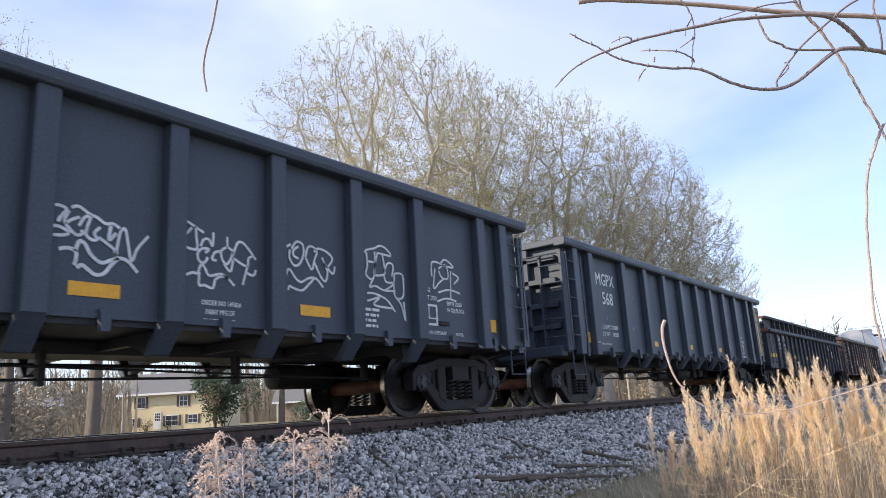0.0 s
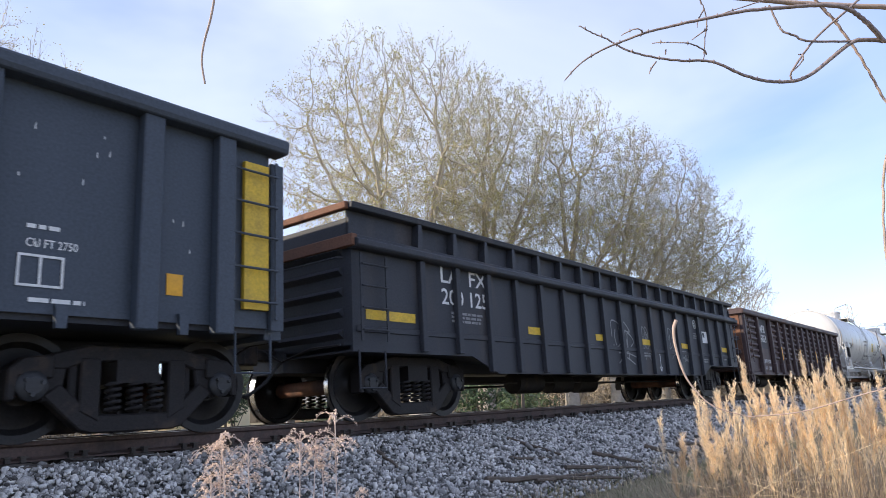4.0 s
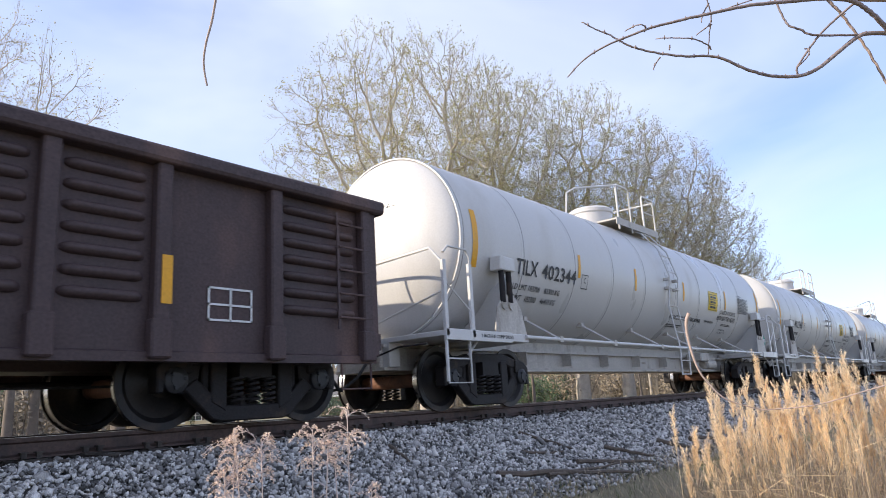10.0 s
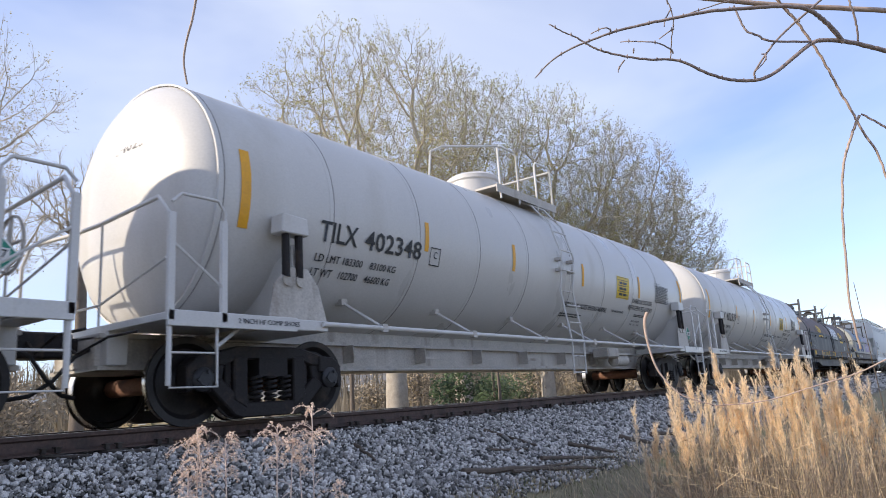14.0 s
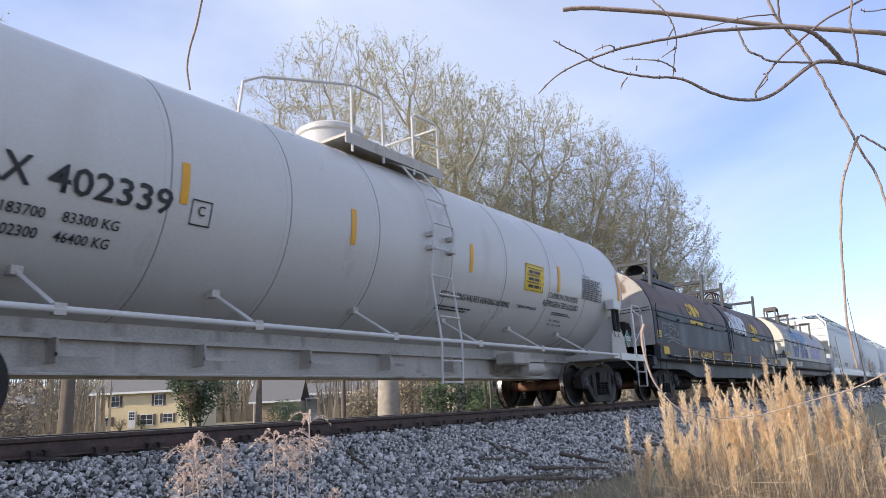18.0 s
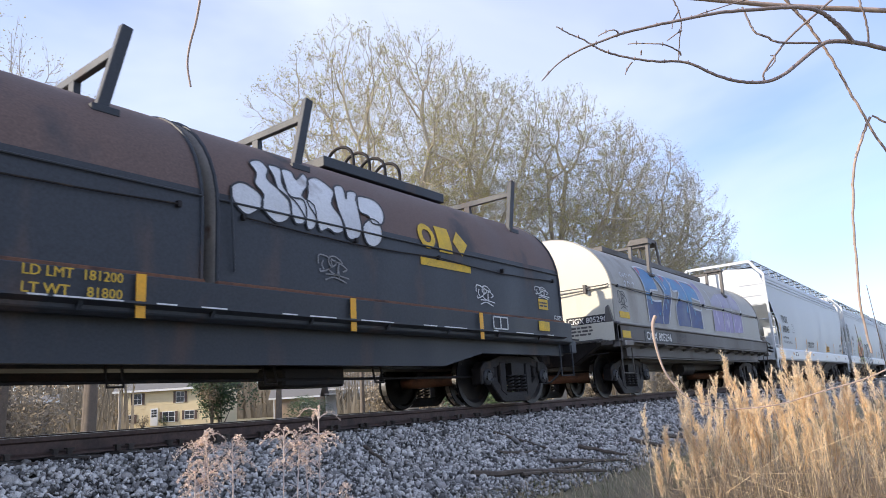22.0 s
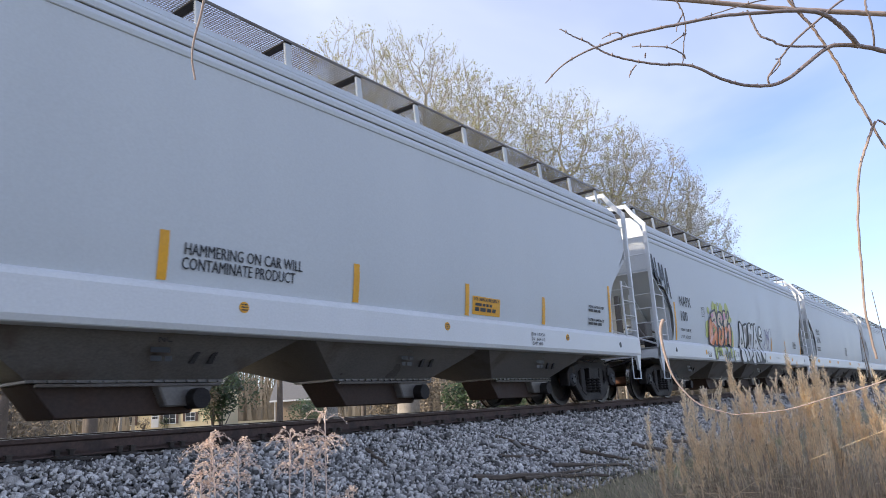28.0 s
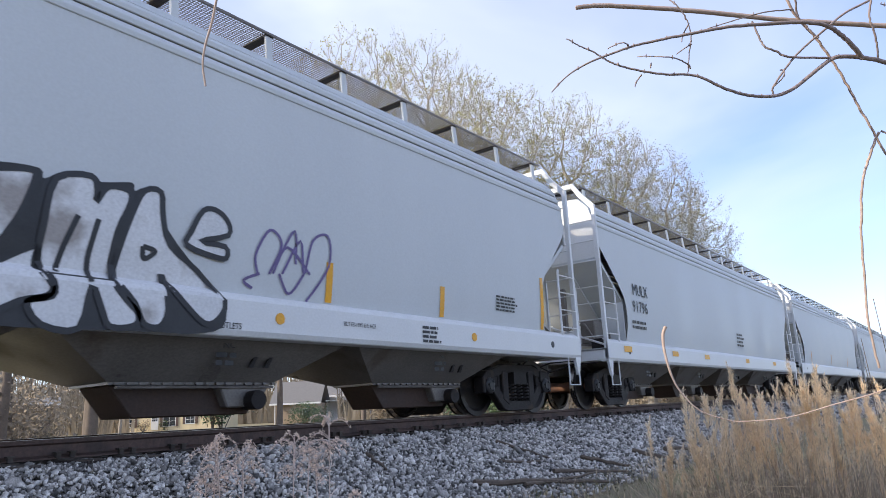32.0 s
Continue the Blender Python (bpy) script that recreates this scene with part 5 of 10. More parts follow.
    part("long_handrail", MB().tube([(X(64.2), -0.62, zt - 0.15), (X(64.25), -0.64, zt + 0.30), (X(64.5), -0.70, zt + 0.44), (X(65.85), -1.02, zr - 0.02)], 0.02, 6), TANKWHITE, crown)
    # marks
    wh = on_shell(0.014)
    lettering("reporting_mark", "TILX", X(60.88), X(61.53), 2.05, 0.24, wh, car, INK)
    lettering("reporting_mark", number, X(61.66), X(62.83), 2.05, 0.24, wh, car, INK)
    lettering("reporting_mark", "TILX " + number, -0.55, 0.65, 3.05, 0.13, lambda x, z: (a - 0.46 + 0.46 * (1 - math.sqrt(max(0.0, 1 - ((x ** 2 + (z - TZ) ** 2) / TR ** 2)))) - 0.012, -x - 0.05, z), car, INK)
    lettering("stencil", "LD LMT " + load, X(60.88), X(62.36), 1.82, 0.085, wh, car, INK)
    lettering("stencil", "LT WT   " + light, X(60.88), X(62.32), 1.66, 0.085, wh, car, INK)
    lettering("plate_letter", "C", X(63.12), X(63.20), 2.10, 0.10, wh, car, INK)
    part("plate_mark", MB().add([wh(X(63.04), 2.0), wh(X(63.28), 2.0), wh(X(63.28), 2.015), wh(X(63.04), 2.015)], [(0, 1, 2, 3)]).add([wh(X(63.04), 2.24), wh(X(63.28), 2.24), wh(X(63.28), 2.255), wh(X(63.04), 2.255)], [(0, 1, 2, 3)]).add([wh(X(63.04), 2.0), wh(X(63.052), 2.0), wh(X(63.052), 2.25), wh(X(63.04), 2.25)], [(0, 1, 2, 3)]).add([wh(X(63.268), 2.0), wh(X(63.28), 2.0), wh(X(63.28), 2.25), wh(X(63.268), 2.25)], [(0, 1, 2, 3)]), INK, car)
    lettering("stencil", "REGULATING VALVES VENTING NORMAL", X(67.47), X(69.51), 1.73, 0.09, wh, car, INK)
    bars("stencil", X(67.47), X(68.5), 1.60, 0.022, wh, car, INK, 2, 0.8, 3)
    lettering("stencil", "5\" URETHANE FOAM INSULATION", X(69.75), X(70.45), 1.76, 0.05, wh, car, INK)
    lettering("stencil", "CARBON DIOXIDE", X(70.78), X(72.05), 2.02, 0.10, wh, car, INK)
    lettering("stencil", "REFRIGERATED LIQUID", X(70.64), X(72.12), 1.87, 0.10, wh, car, INK)
    bars("stencil", X(71.1), X(71.95), 1.765, 0.018, wh, car, INK, 2, 0.7, 5)
    lettering("stencil", "PAINT-CARBOLINE", X(71.1), X(71.6), 1.62, 0.035, wh, car, INK)
    lettering("stencil", "TRN.  TXIX  12-2021", X(71.1), X(71.7), 1.55, 0.035, wh, car, INK)
    lettering("stencil", "2 INCH HF COMP SHOES", X(59.55), X(60.35), 0.955, 0.05, on_side(-1.604), car, INK)
    table = MB()
    for k in range(11):
        z_ = 2.13 + 0.042 * k
        table.add([wh(X(72.22), z_), wh(X(73.18), z_), wh(X(73.18), z_ + 0.008), wh(X(72.22), z_ + 0.008)], [(0, 1, 2, 3)])
    for x_ in (72.22, 72.55, 72.80, 72.98, 73.17):
        table.add([wh(X(x_), 2.13), wh(X(x_) + 0.010, 2.13), wh(X(x_) + 0.010, 2.34), wh(X(x_), 2.34)], [(0, 1, 2, 3)])
        table.add([wh(X(x_), 2.34), wh(X(x_) + 0.010, 2.34), wh(X(x_) + 0.010, 2.555), wh(X(x_), 2.555)], [(0, 1, 2, 3)])
    part("table_mark", table, INK, car, "ruled table of small stencilled entries")
    for k in range(10):
        bars("table_writing", X(72.25), X(73.16), 2.143 + 0.042 * k, 0.016, on_shell(0.016), car, INK, 1, 0.8, 40 + k)
    lettering("stencil", "DOT 105J500W", X(72.22), X(72.62), 2.585, 0.035, wh, car, INK)
    bars("stencil", X(73.75), X(74.1), 1.85, 0.025, wh, car, INK, 7, 0.8, 9)
    # the yellow panel with its rows of writing
    part("yellow_panel", shell_patch(X(69.84), X(70.54), 2.06, 2.55), YELNOTICE, car, "yellow emergency notice panel")
    for k in range(3):
        bars("panel_writing", X(69.95), X(70.46), 2.375 - 0.125 * k, 0.052, on_shell(0.018), car, INK, 1, 0.5, 11 + k)
        bars("panel_writing", X(69.90), X(70.50), 2.455 - 0.125 * k, 0.016, on_shell(0.018), car, INK, 1, 0.5, 21 + k)
    edge = MB()
    for x0, x1, z0, z1 in ((69.86, 70.52, 2.075, 2.083), (69.86, 70.52, 2.525, 2.533), (69.86, 69.868, 2.08, 2.53), (70.512, 70.52, 2.08, 2.53), (69.86, 70.52, 2.345, 2.351), (69.86, 70.52, 2.220, 2.226)):
        edge.add([on_shell(0.018)(X(p), q) for p, q in ((x0, z0), (x1, z0), (x1, z1), (x0, z1))], [(0, 1, 2, 3)])
    part("panel_border", edge, INK, car, "thin dark border lines of the notice")
    for s, z0, z1, d in ((59.70, 2.02, 2.89, 0.13), (62.90, 2.18, 2.60, 0.09), (65.34, 2.16, 2.62, 0.09), (68.06, 2.15, 2.60, 0.09), (71.12, 2.15, 2.65, 0.10), (74.12, 1.98, 2.86, 0.13)):
        part("reflector", shell_patch(X(s), X(s) + d, z0, z1), YELLOW, car, "yellow reflective strip")
    # hazard placards at the ends of the side
    for s, z in ((74.55, 1.42),):
        x, y = X(s), -1.40
        d = 0.20
        pl = part("placard", MB().prism([(x - d, z), (x, z - d), (x + d, z), (x, z + d)], y - 0.01, y), TRIM, car, "green and white diamond placard reading 2187")
        part("placard_face", MB().prism([(x - d * 0.88, z), (x, z - d * 0.88), (x + d * 0.88, z), (x, z + d * 0.88)], y - 0.016, y - 0.011), GREENP, pl)
        part("placard_band", quad_y(x - 0.11, x + 0.11, z - 0.05, z + 0.05, y - 0.017), TRIM, pl)
        lettering("placard_number", "2187", x - 0.09, x + 0.09, z - 0.03, 0.065, on_side(y - 0.028), pl, INK)
        part("placard_arm", MB().box(x - 0.02, x + 0.02, y, y + 0.5, z - 0.05, z + 0.05), TANKWHITE, pl)
    return car


tank_car(58.72, "402344", "white insulated tank car with black carbon dioxide lettering")
tank_car(58.72 + 17.16, "402348", "white insulated tank car with black carbon dioxide lettering", "183300    83100 KG", "102700    46600 KG")
tank_car(58.72 + 34.32, "402339", "white insulated tank car with black carbon dioxide lettering")

# ---- coil cars with rounded hoods ----


def hood_profile(half, z0, zs, zt, n=14):
    """Across the car: upright sides, then a round crown."""
    return [(-half, z0)] + [(-half * math.cos(t), zs + (zt - zs) * math.sin(t)) for t in np.linspace(0, math.pi, n)] + [(half, z0)]


def hood(car, x0, x1, half, z0, zs, zt, side_mat, top_mat, front_mat, label):
    prof = hood_profile(half, z0, zs, zt, 22)
    inner = [(y * 0.985, z - 0.012) for y, z in prof]
    n = len(prof)
    low = MB()
    cut = 2 if top_mat is COILBROWN else 6
    for rng_ in ((0, cut), (n - 1 - cut, n - 1)):
        i0, i1 = rng_
        v = [(x, prof[i][0], prof[i][1]) for i in range(i0, i1 + 1) for x in (x0, x1)]
        low.add(v, [(2 * i, 2 * i + 1, 2 * i + 3, 2 * i + 2) for i in range(i1 - i0)])
    top = MB()
    v = [(x, prof[i][0], prof[i][1]) for i in range(cut, n - cut) for x in (x0, x1)]
    top.add(v, [(2 * i, 2 * i + 1, 2 * i + 3, 2 * i + 2) for i in range(n - 2 * cut - 1)])
    body = part("hood", low, side_mat, car, label, smooth=40)
    part("hood_roof", top, top_mat, body, smooth=40)
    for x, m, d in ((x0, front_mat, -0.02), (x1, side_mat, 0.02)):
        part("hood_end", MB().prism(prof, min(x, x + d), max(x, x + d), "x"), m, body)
    rim = MB()
    for x in (x0, x1):
        rim.tube([(x, y * 1.004, z) for y, z in prof], 0.022, 6)
    part("hood_rim", rim, side_mat, body, smooth=50)
    part("hood_seam", MB().tube([(x0, -half - 0.012, zs + 0.12), (x1, -half - 0.012, zs + 0.12)], 0.012, 6), side_mat, body)
    part("hood_foot", MB().box(x0 - 0.02, x1 + 0.02, -half - 0.05, -half + 0.02, z0 - 0.05, z0 + 0.03).box(x0 - 0.02, x1 + 0.02, half - 0.02, half + 0.05, z0 - 0.05, z0 + 0.03), RUST if side_mat is COILBLUE else side_mat, body, bevel=0.008)
    return body, prof


def grab_line(body, x0, x1, y, z, material, sag=0.05, n=8):
    pts = [(x0 + (x1 - x0) * i / n, y - 0.03, z - sag * math.sin(math.pi * (i % 4) / 4)) for i in range(n + 1)]
    line = part("grab_line", MB().tube(pts, 0.010, 6), material, body)
    for i in range(0, n + 1, 2):
        part("line_clip", MB().box(pts[i][0] - 0.02, pts[i][0] + 0.02, y - 0.05, y + 0.02, z - 0.03, z + 0.03), material, line)


E0 = 110.45
LE = 15.0
car_e = rolling_car("coil_car", "dark blue-grey coil car with two weathered brown-topped hoods", E0, (112.13, 124.2), LE)
hoods_e = []
for x0, x1 in ((0.15, 7.42), (7.60, 14.85)):
    hoods_e.append(hood(car_e, x0, x1, 1.46, 1.36, 2.12, 3.46, COILBLUE, COILBROWN, PEELED, "rounded steel coil hood, brown weathered top"))
for (body, prof), x0 in zip(hoods_e, (0.15, 7.60)):
    grab_line(body, x0 + 0.3, x0 + 7.0, -1.46, 2.10, TRUCK)
    for dx, lean in ((1.42, 0.24), (6.42, 0.24)):
        for k in (-1, 1):
            part("lifting_post", MB().prism([(x0 + dx - 0.06, 2.98), (x0 + dx + 0.06, 2.98), (x0 + dx + 0.06 + lean, 4.02), (x0 + dx - 0.06 + lean, 4.04)], min(k * 1.05, k * 0.96), max(k * 1.05, k * 0.96)).box(x0 + dx - 0.12, x0 + dx + 0.16, min(k * 1.12, k * 0.90), max(k * 1.12, k * 0.90), 2.98, 3.06), COILBLUE, body, "dark leaning lifting post", bevel=0.008)
        part("lifting_beam", MB().box(x0 + dx + lean * 0.72, x0 + dx + lean * 0.72 + 0.08, -0.97, 0.97, 3.74, 3.84), COILBLUE, body, "dark beam between the lifting posts", bevel=0.006)
        part("beam_stub", MB().box(x0 + dx + lean * 0.72, x0 + dx + lean * 0.72 + 0.08, -0.06, 0.06, 3.44, 3.74), COILBLUE, body)
    loops = 4
    for k in range(loops):
        dx = 3.20 + 0.36 * k
        arc = [(x0 + dx, -0.30, 3.44), (x0 + dx, -0.30, 3.80)] + [(x0 + dx, -0.30 * math.cos(a), 3.80 + 0.26 * math.sin(a)) for a in np.linspace(0.25, math.pi - 0.25, 8)] + [(x0 + dx, 0.30, 3.80), (x0 + dx, 0.30, 3.44)]
        part("lifting_loop", MB().tube(arc, 0.026, 8), TRUCK, body, smooth=50)
    if x0 < 1:
        part("loop_cover", MB().prism([(-0.33 * math.cos(a), 3.78 + 0.31 * math.sin(a)) for a in np.linspace(0, math.pi, 13)] + [(0.29 * math.cos(a), 3.78 + 0.27 * math.sin(a)) for a in np.linspace(0, math.pi, 13)], x0 + 3.15, x0 + 4.32, "x"), TRUCK, body, "dark arched guard over the lifting loops", smooth=40)
    part("roof_walk", MB().box(x0 + 2.4, x0 + 5.2, -0.5, 0.5, 3.44, 3.60), COILBLUE, body, "dark raised walkway along the roof", bevel=0.01)
    part("side_stay", MB().tube([(x0 + 0.18, -1.50, 1.5), (x0 + 0.12, -1.52, 2.4)], 0.014, 6), COILBLUE, body)
for s in (-1, 1):
    part("side_sill", MB().prism([(s * 1.58, 1.0), (s * 1.60, 1.34), (s * 1.42, 1.34), (s * 1.42, 0.97), (s * 1.52, 0.97)], 0.05, LE - 0.05, "x"), COILBLUE, car_e, bevel=0.01)
part("fishbelly_sill", MB().prism([(0, 1.0), (0, 0.78), (2.6, 0.78), (3.6, 0.58), (LE - 3.6, 0.58), (LE - 2.6, 0.78), (LE, 0.78), (LE, 1.0)], -1.35, -1.25).prism([(0, 1.0), (0, 0.78), (2.6, 0.78), (3.6, 0.58), (LE - 3.6, 0.58), (LE - 2.6, 0.78), (LE, 0.78), (LE, 1.0)], 1.25, 1.35), COILBLUE, car_e)
part("deck", MB().box(0, LE, -1.45, 1.45, 0.98, 1.08).box(0, LE, -0.3, 0.3, 0.62, 0.98), COILBLUE, car_e)
part("walkway_ledge", MB().prism([(-1.60, 1.10), (-1.68, 1.09), (-1.68, 1.07), (-1.58, 1.04)], 0.6, LE - 0.4, "x"), COILBLUE, car_e, "narrow ledge along the side sill")
for i, x in enumerate(np.arange(1.2, LE - 0.6, 1.25)):
    part("ledge_bracket", MB().prism([(-1.60, 1.08), (-1.66, 1.07), (-1.60, 0.99)], x - 0.02, x + 0.02, "x"), COILBLUE, car_e)
rnd = random.Random(31)
x = 0.8
while x < LE - 0.8:
    w_ = rnd.uniform(0.1, 0.6)
    part("worn_paint_edge", MB().box(x, x + w_, -1.684, -1.678, 1.074, 1.088), WHITEPAINT, car_e, "pale worn ledge edge")
    x += w_ + rnd.uniform(0.03, 0.7)
part("brake_rod", MB().tube([(2.0, -0.9, 0.45), (LE - 2.0, -0.9, 0.45)], 0.018, 6), TRUCK, car_e)
for x in (3.6, 5.2, 6.8, 8.6, 10.4):
    part("rod_hanger", MB().tube([(x, -0.9, 0.60), (x, -0.95, 0.40), (x + 0.16, -0.95, 0.40), (x + 0.16, -0.9, 0.60)], 0.016, 6), TRUCK, car_e)
part("air_reservoir", MB().lathe([(-0.6, 0.02), (-0.55, 0.2), (0.55, 0.2), (0.6, 0.02)], (4.4, -0.6, 0.46), "x", 16), TRUCK, car_e, smooth=40)
part("brake_cylinder", MB().box(8.9, 9.9, -0.9, -0.4, 0.36, 0.60), TRUCK, car_e, bevel=0.03)
for e, way in ((0.0, -1), (LE, 1)):
    part("end_sill", MB().box(min(e, e + way * 0.25), max(e, e + way * 0.25), -1.5, 1.5, 0.82, 1.05), COILBLUE, car_e, bevel=0.012)
    part("end_walk", MB().box(min(e, e + way * 0.5), max(e, e + way * 0.5), -1.45, 1.45, 1.06, 1.09), TRUCK, car_e)
    stirrup(car_e, e - way * 0.5, e - way * 0.05, -1.55, 0.42, 0.95, COILBLUE)
    part("grab_iron", MB().tube([(e + way * 0.02, -1.4, 1.15), (e + way * 0.12, -1.4, 1.2), (e + way * 0.12, -0.9, 1.2), (e + way * 0.02, -0.9, 1.15)], 0.012, 6), TRUCK, car_e)
part("brake_wheel", MB().lathe([(-0.02, 0.25), (0.0, 0.265), (0.02, 0.25), (0.0, 0.235)], (-0.25, -0.75, 1.72), "x", 24, closed=True).box(-0.26, -0.24, -1.0, -0.5, 1.71, 1.73).box(-0.26, -0.24, -0.76, -0.74, 1.47, 1.97).box(-0.24, 0.1, -0.85, -0.65, 1.55, 1.95).box(-0.22, -0.12, -0.78, -0.72, 1.05, 1.6), TRUCK, car_e, smooth=40)
part("end_rail", MB().tube([(-0.02, -1.45, 2.30), (-0.06, -1.3, 2.28), (-0.06, 1.3, 2.28), (-0.02, 1.45, 2.30)], 0.012, 6).tube([(-0.02, -1.45, 2.22), (-0.06, 0.0, 2.18), (-0.02, 1.45, 2.22)], 0.012, 6), COILBLUE, car_e)


def on_hood(half, zs, zt, off=0.012):
    def where(x, z):
        if z <= zs:
            return (x, -half - off, z)
        t = math.asin(min(1.0, (z - zs) / (zt - zs)))
        return (x, -(half + off) * math.cos(t), zs + (zt - zs + off) * math.sin(t))
    return where


def patch(where, x0, x1, z0, z1, n=6):
    v = [where(x, z0 + (z1 - z0) * i / n) for i in range(n + 1) for x in (x0, x1)]
    return MB().add(v, [(2 * i, 2 * i + 1, 2 * i + 3, 2 * i + 2) for i in range(n)])


def hood_emblem(parent, x0, x1, z0, z1, where):
    """A railway's emblem as plain yellow shapes: a ring, a block, a diamond and a bar below."""
    w_, cz, r = (x1 - x0) / 3, (z0 + z1) / 2, (z1 - z0) / 2
    mb = MB()
    ring = [(x0 + w_ * 0.5 + w_ * 0.36 * math.cos(t), cz + r * 0.72 * math.sin(t)) for t in np.linspace(0, 2 * math.pi, 25)]
    ribbon(mb, ring, r * 0.44, where)
    part("emblem", mb, YELPAINT, parent, "yellow railway emblem in plain shapes")
    part("emblem", patch(where, x0 + w_ * 1.12, x0 + w_ * 1.92, z0, z1), YELPAINT, parent)
    mb = MB()
    mid = (x0 + w_ * 2.52, cz)
    mb.add([where(mid[0] - w_ * 0.46, cz), where(mid[0], z0), where(mid[0] + w_ * 0.46, cz), where(mid[0], z1)], [(0, 1, 2, 3)])
    part("emblem", mb, YELPAINT, parent)
    part("emblem_bar", patch(where, x0, x1, z0 - 0.24, z0 - 0.13), YELPAINT, parent, "yellow bar below the emblem")


wh = on_hood(1.46, 2.12, 3.46)
X = lambda s: s - E0
hood_emblem(hoods_e[0][0], X(113.72), X(114.95), 2.32, 2.72, wh)
hood_emblem(hoods_e[1][0], X(121.30), X(122.50), 2.20, 2.60, wh)
lettering("reporting_mark", "NYC", X(113.12), X(113.6), 1.12, 0.16, on_side(-1.615), car_e, YELPAINT)
lettering("reporting_mark", "628420", X(113.86), X(114.95), 1.12, 0.16, on_side(-1.615), car_e, YELPAINT)
lettering("reporting_mark", "NYC  628420", -0.9, 0.6, 1.52, 0.15, lambda x, z: (0.12, -x - 0.2, z), car_e, YELPAINT)
lettering("stencil", "LD LMT  181200", X(116.2), X(117.0), 1.24, 0.085, on_side(-1.636), car_e, YELPAINT)
lettering("stencil", "LT WT    81800", X(116.2), X(117.0), 1.10, 0.085, on_side(-1.636), car_e, YELPAINT)
lettering("stencil", "G-52B", X(125.0), X(125.3), 1.38, 0.10, on_side(-1.475), car_e, WHITEPAINT)
for x, d, z0, z1 in ((110.72, 0.42, 1.12, 1.31), (124.2, 0.36, 1.16, 1.32)):
    part("reflector", quad_y(X(x), X(x) + d, z0, z1, -1.602), YELPAINT, car_e, "worn yellow panel")
for x in (112.68, 115.0, 117.12, 119.74, 122.40):
    part("reflector", quad_y(X(x), X(x) + 0.09, 0.95, 1.34, -1.632), YELLOW, car_e, "yellow reflective strip")
for x in (110.78, 124.5):
    part("hood_label", quad_y(X(x), X(x) + 0.32, 1.56, 1.74, -1.462), YELPAINT, car_e, "small yellow notice")
    bars("stencil", X(x) + 0.02, X(x) + 0.32, 1.66, 0.03, on_side(-1.47), car_e, INK, 2, 0.8, 4)
loopy_tag(X(111.2), X(112.6), 1.45, 1.95, on_side(-1.475), car_e, FADED, 0.03)
loopy_tag(X(119.4), X(119.9), 1.55, 1.85, on_side(-1.475), car_e, FADED, 0.018)
loopy_tag(X(122.6), X(123.1), 1.5, 1.8, on_side(-1.475), car_e, SPRAY, 0.018)
loopy_tag(X(124.4), X(124.9), 1.75, 1.95, on_side(-1.475), car_e, SPRAY, 0.015)
part("panel_outline", MB().box(X(122.8), X(123.22), -1.612, -1.604, 1.12, 1.14).box(X(122.8), X(123.22), -1.612, -1.604, 1.30, 1.32).box(X(122.8), X(122.82), -1.612, -1.604, 1.12, 1.32).box(X(123.0), X(123.02), -1.612, -1.604, 1.12, 1.32).box(X(123.2), X(123.22), -1.612, -1.604, 1.12, 1.32), WHITEPAINT, car_e, "white stencilled panel outline")

F0 = 127.45
LF = 12.7
car_f = rolling_car("coil_car", "grey coil car with one cream hood sprayed blue and purple", F0, (129.1, 139.1), LF)
# one cream hood: side and roof take the shade-darkened colour, the front end plain cream
hood_f, prof_f = hood(car_f, 0.22, LF - 0.25, 1.46, 1.50, 2.20, 3.50, HOODSHADED, HOODSHADED, CREAM, "rounded cream steel hood with sprayed panels")
wh = on_hood(1.46, 2.20, 3.50, 0.010)
X = lambda s: s - F0
grab_line(hood_f, 0.5, LF - 0.5, -1.46, 2.30, COILBLUE, n=12)
part("end_rail", MB().tube([(0.18, -1.42, 2.32), (0.12, -1.3, 2.30), (0.12, 1.3, 2.30), (0.18, 1.42, 2.32)], 0.012, 6).tube([(0.18, -1.42, 2.26), (0.12, -0.3, 2.22), (0.12, 0.3, 2.22), (0.18, 1.42, 2.26)], 0.012, 6), COILGREY, hood_f)
for k in (-0.9, 0.0, 0.8):
    part("rail_clip", MB().box(0.1, 0.2, k - 0.03, k + 0.03, 2.18, 2.36), COILGREY, hood_f)
for dx, lean in ((3.05, 0.12), (9.30, 0.10)):
    for k in (-1, 1):
        part("lifting_post", MB().prism([(dx, 2.84), (dx + 0.12, 2.84), (dx + 0.12 + lean, 3.68), (dx + lean, 3.68)], min(k * 1.30, k * 1.22), max(k * 1.30, k * 1.22)).box(dx - 0.06, dx + 0.18, min(k * 1.36, k * 1.16), max(k * 1.36, k * 1.16), 2.80, 2.86), COILGREY, hood_f, "grey steel lifting post", bevel=0.008)
        part("lifting_post", MB().prism([(dx + 0.02, 3.24), (dx + 0.11, 3.24), (dx + 0.11 + lean * 0.6, 3.66), (dx + 0.02 + lean * 0.6, 3.66)], min(k * 0.86, k * 0.78), max(k * 0.86, k * 0.78)), COILGREY, hood_f, "grey steel lifting post")
        part("lifting_plate", MB().box(dx + lean - 0.06, dx + lean + 0.20, min(k * 1.32, k * 0.76), max(k * 1.32, k * 0.76), 3.66, 3.71), COILGREY, hood_f)
    part("lifting_beam", MB().box(dx + lean, dx + lean + 0.09, -1.22, 1.22, 3.585, 3.655), COILGREY, hood_f, "steel beam across the hood", bevel=0.006)
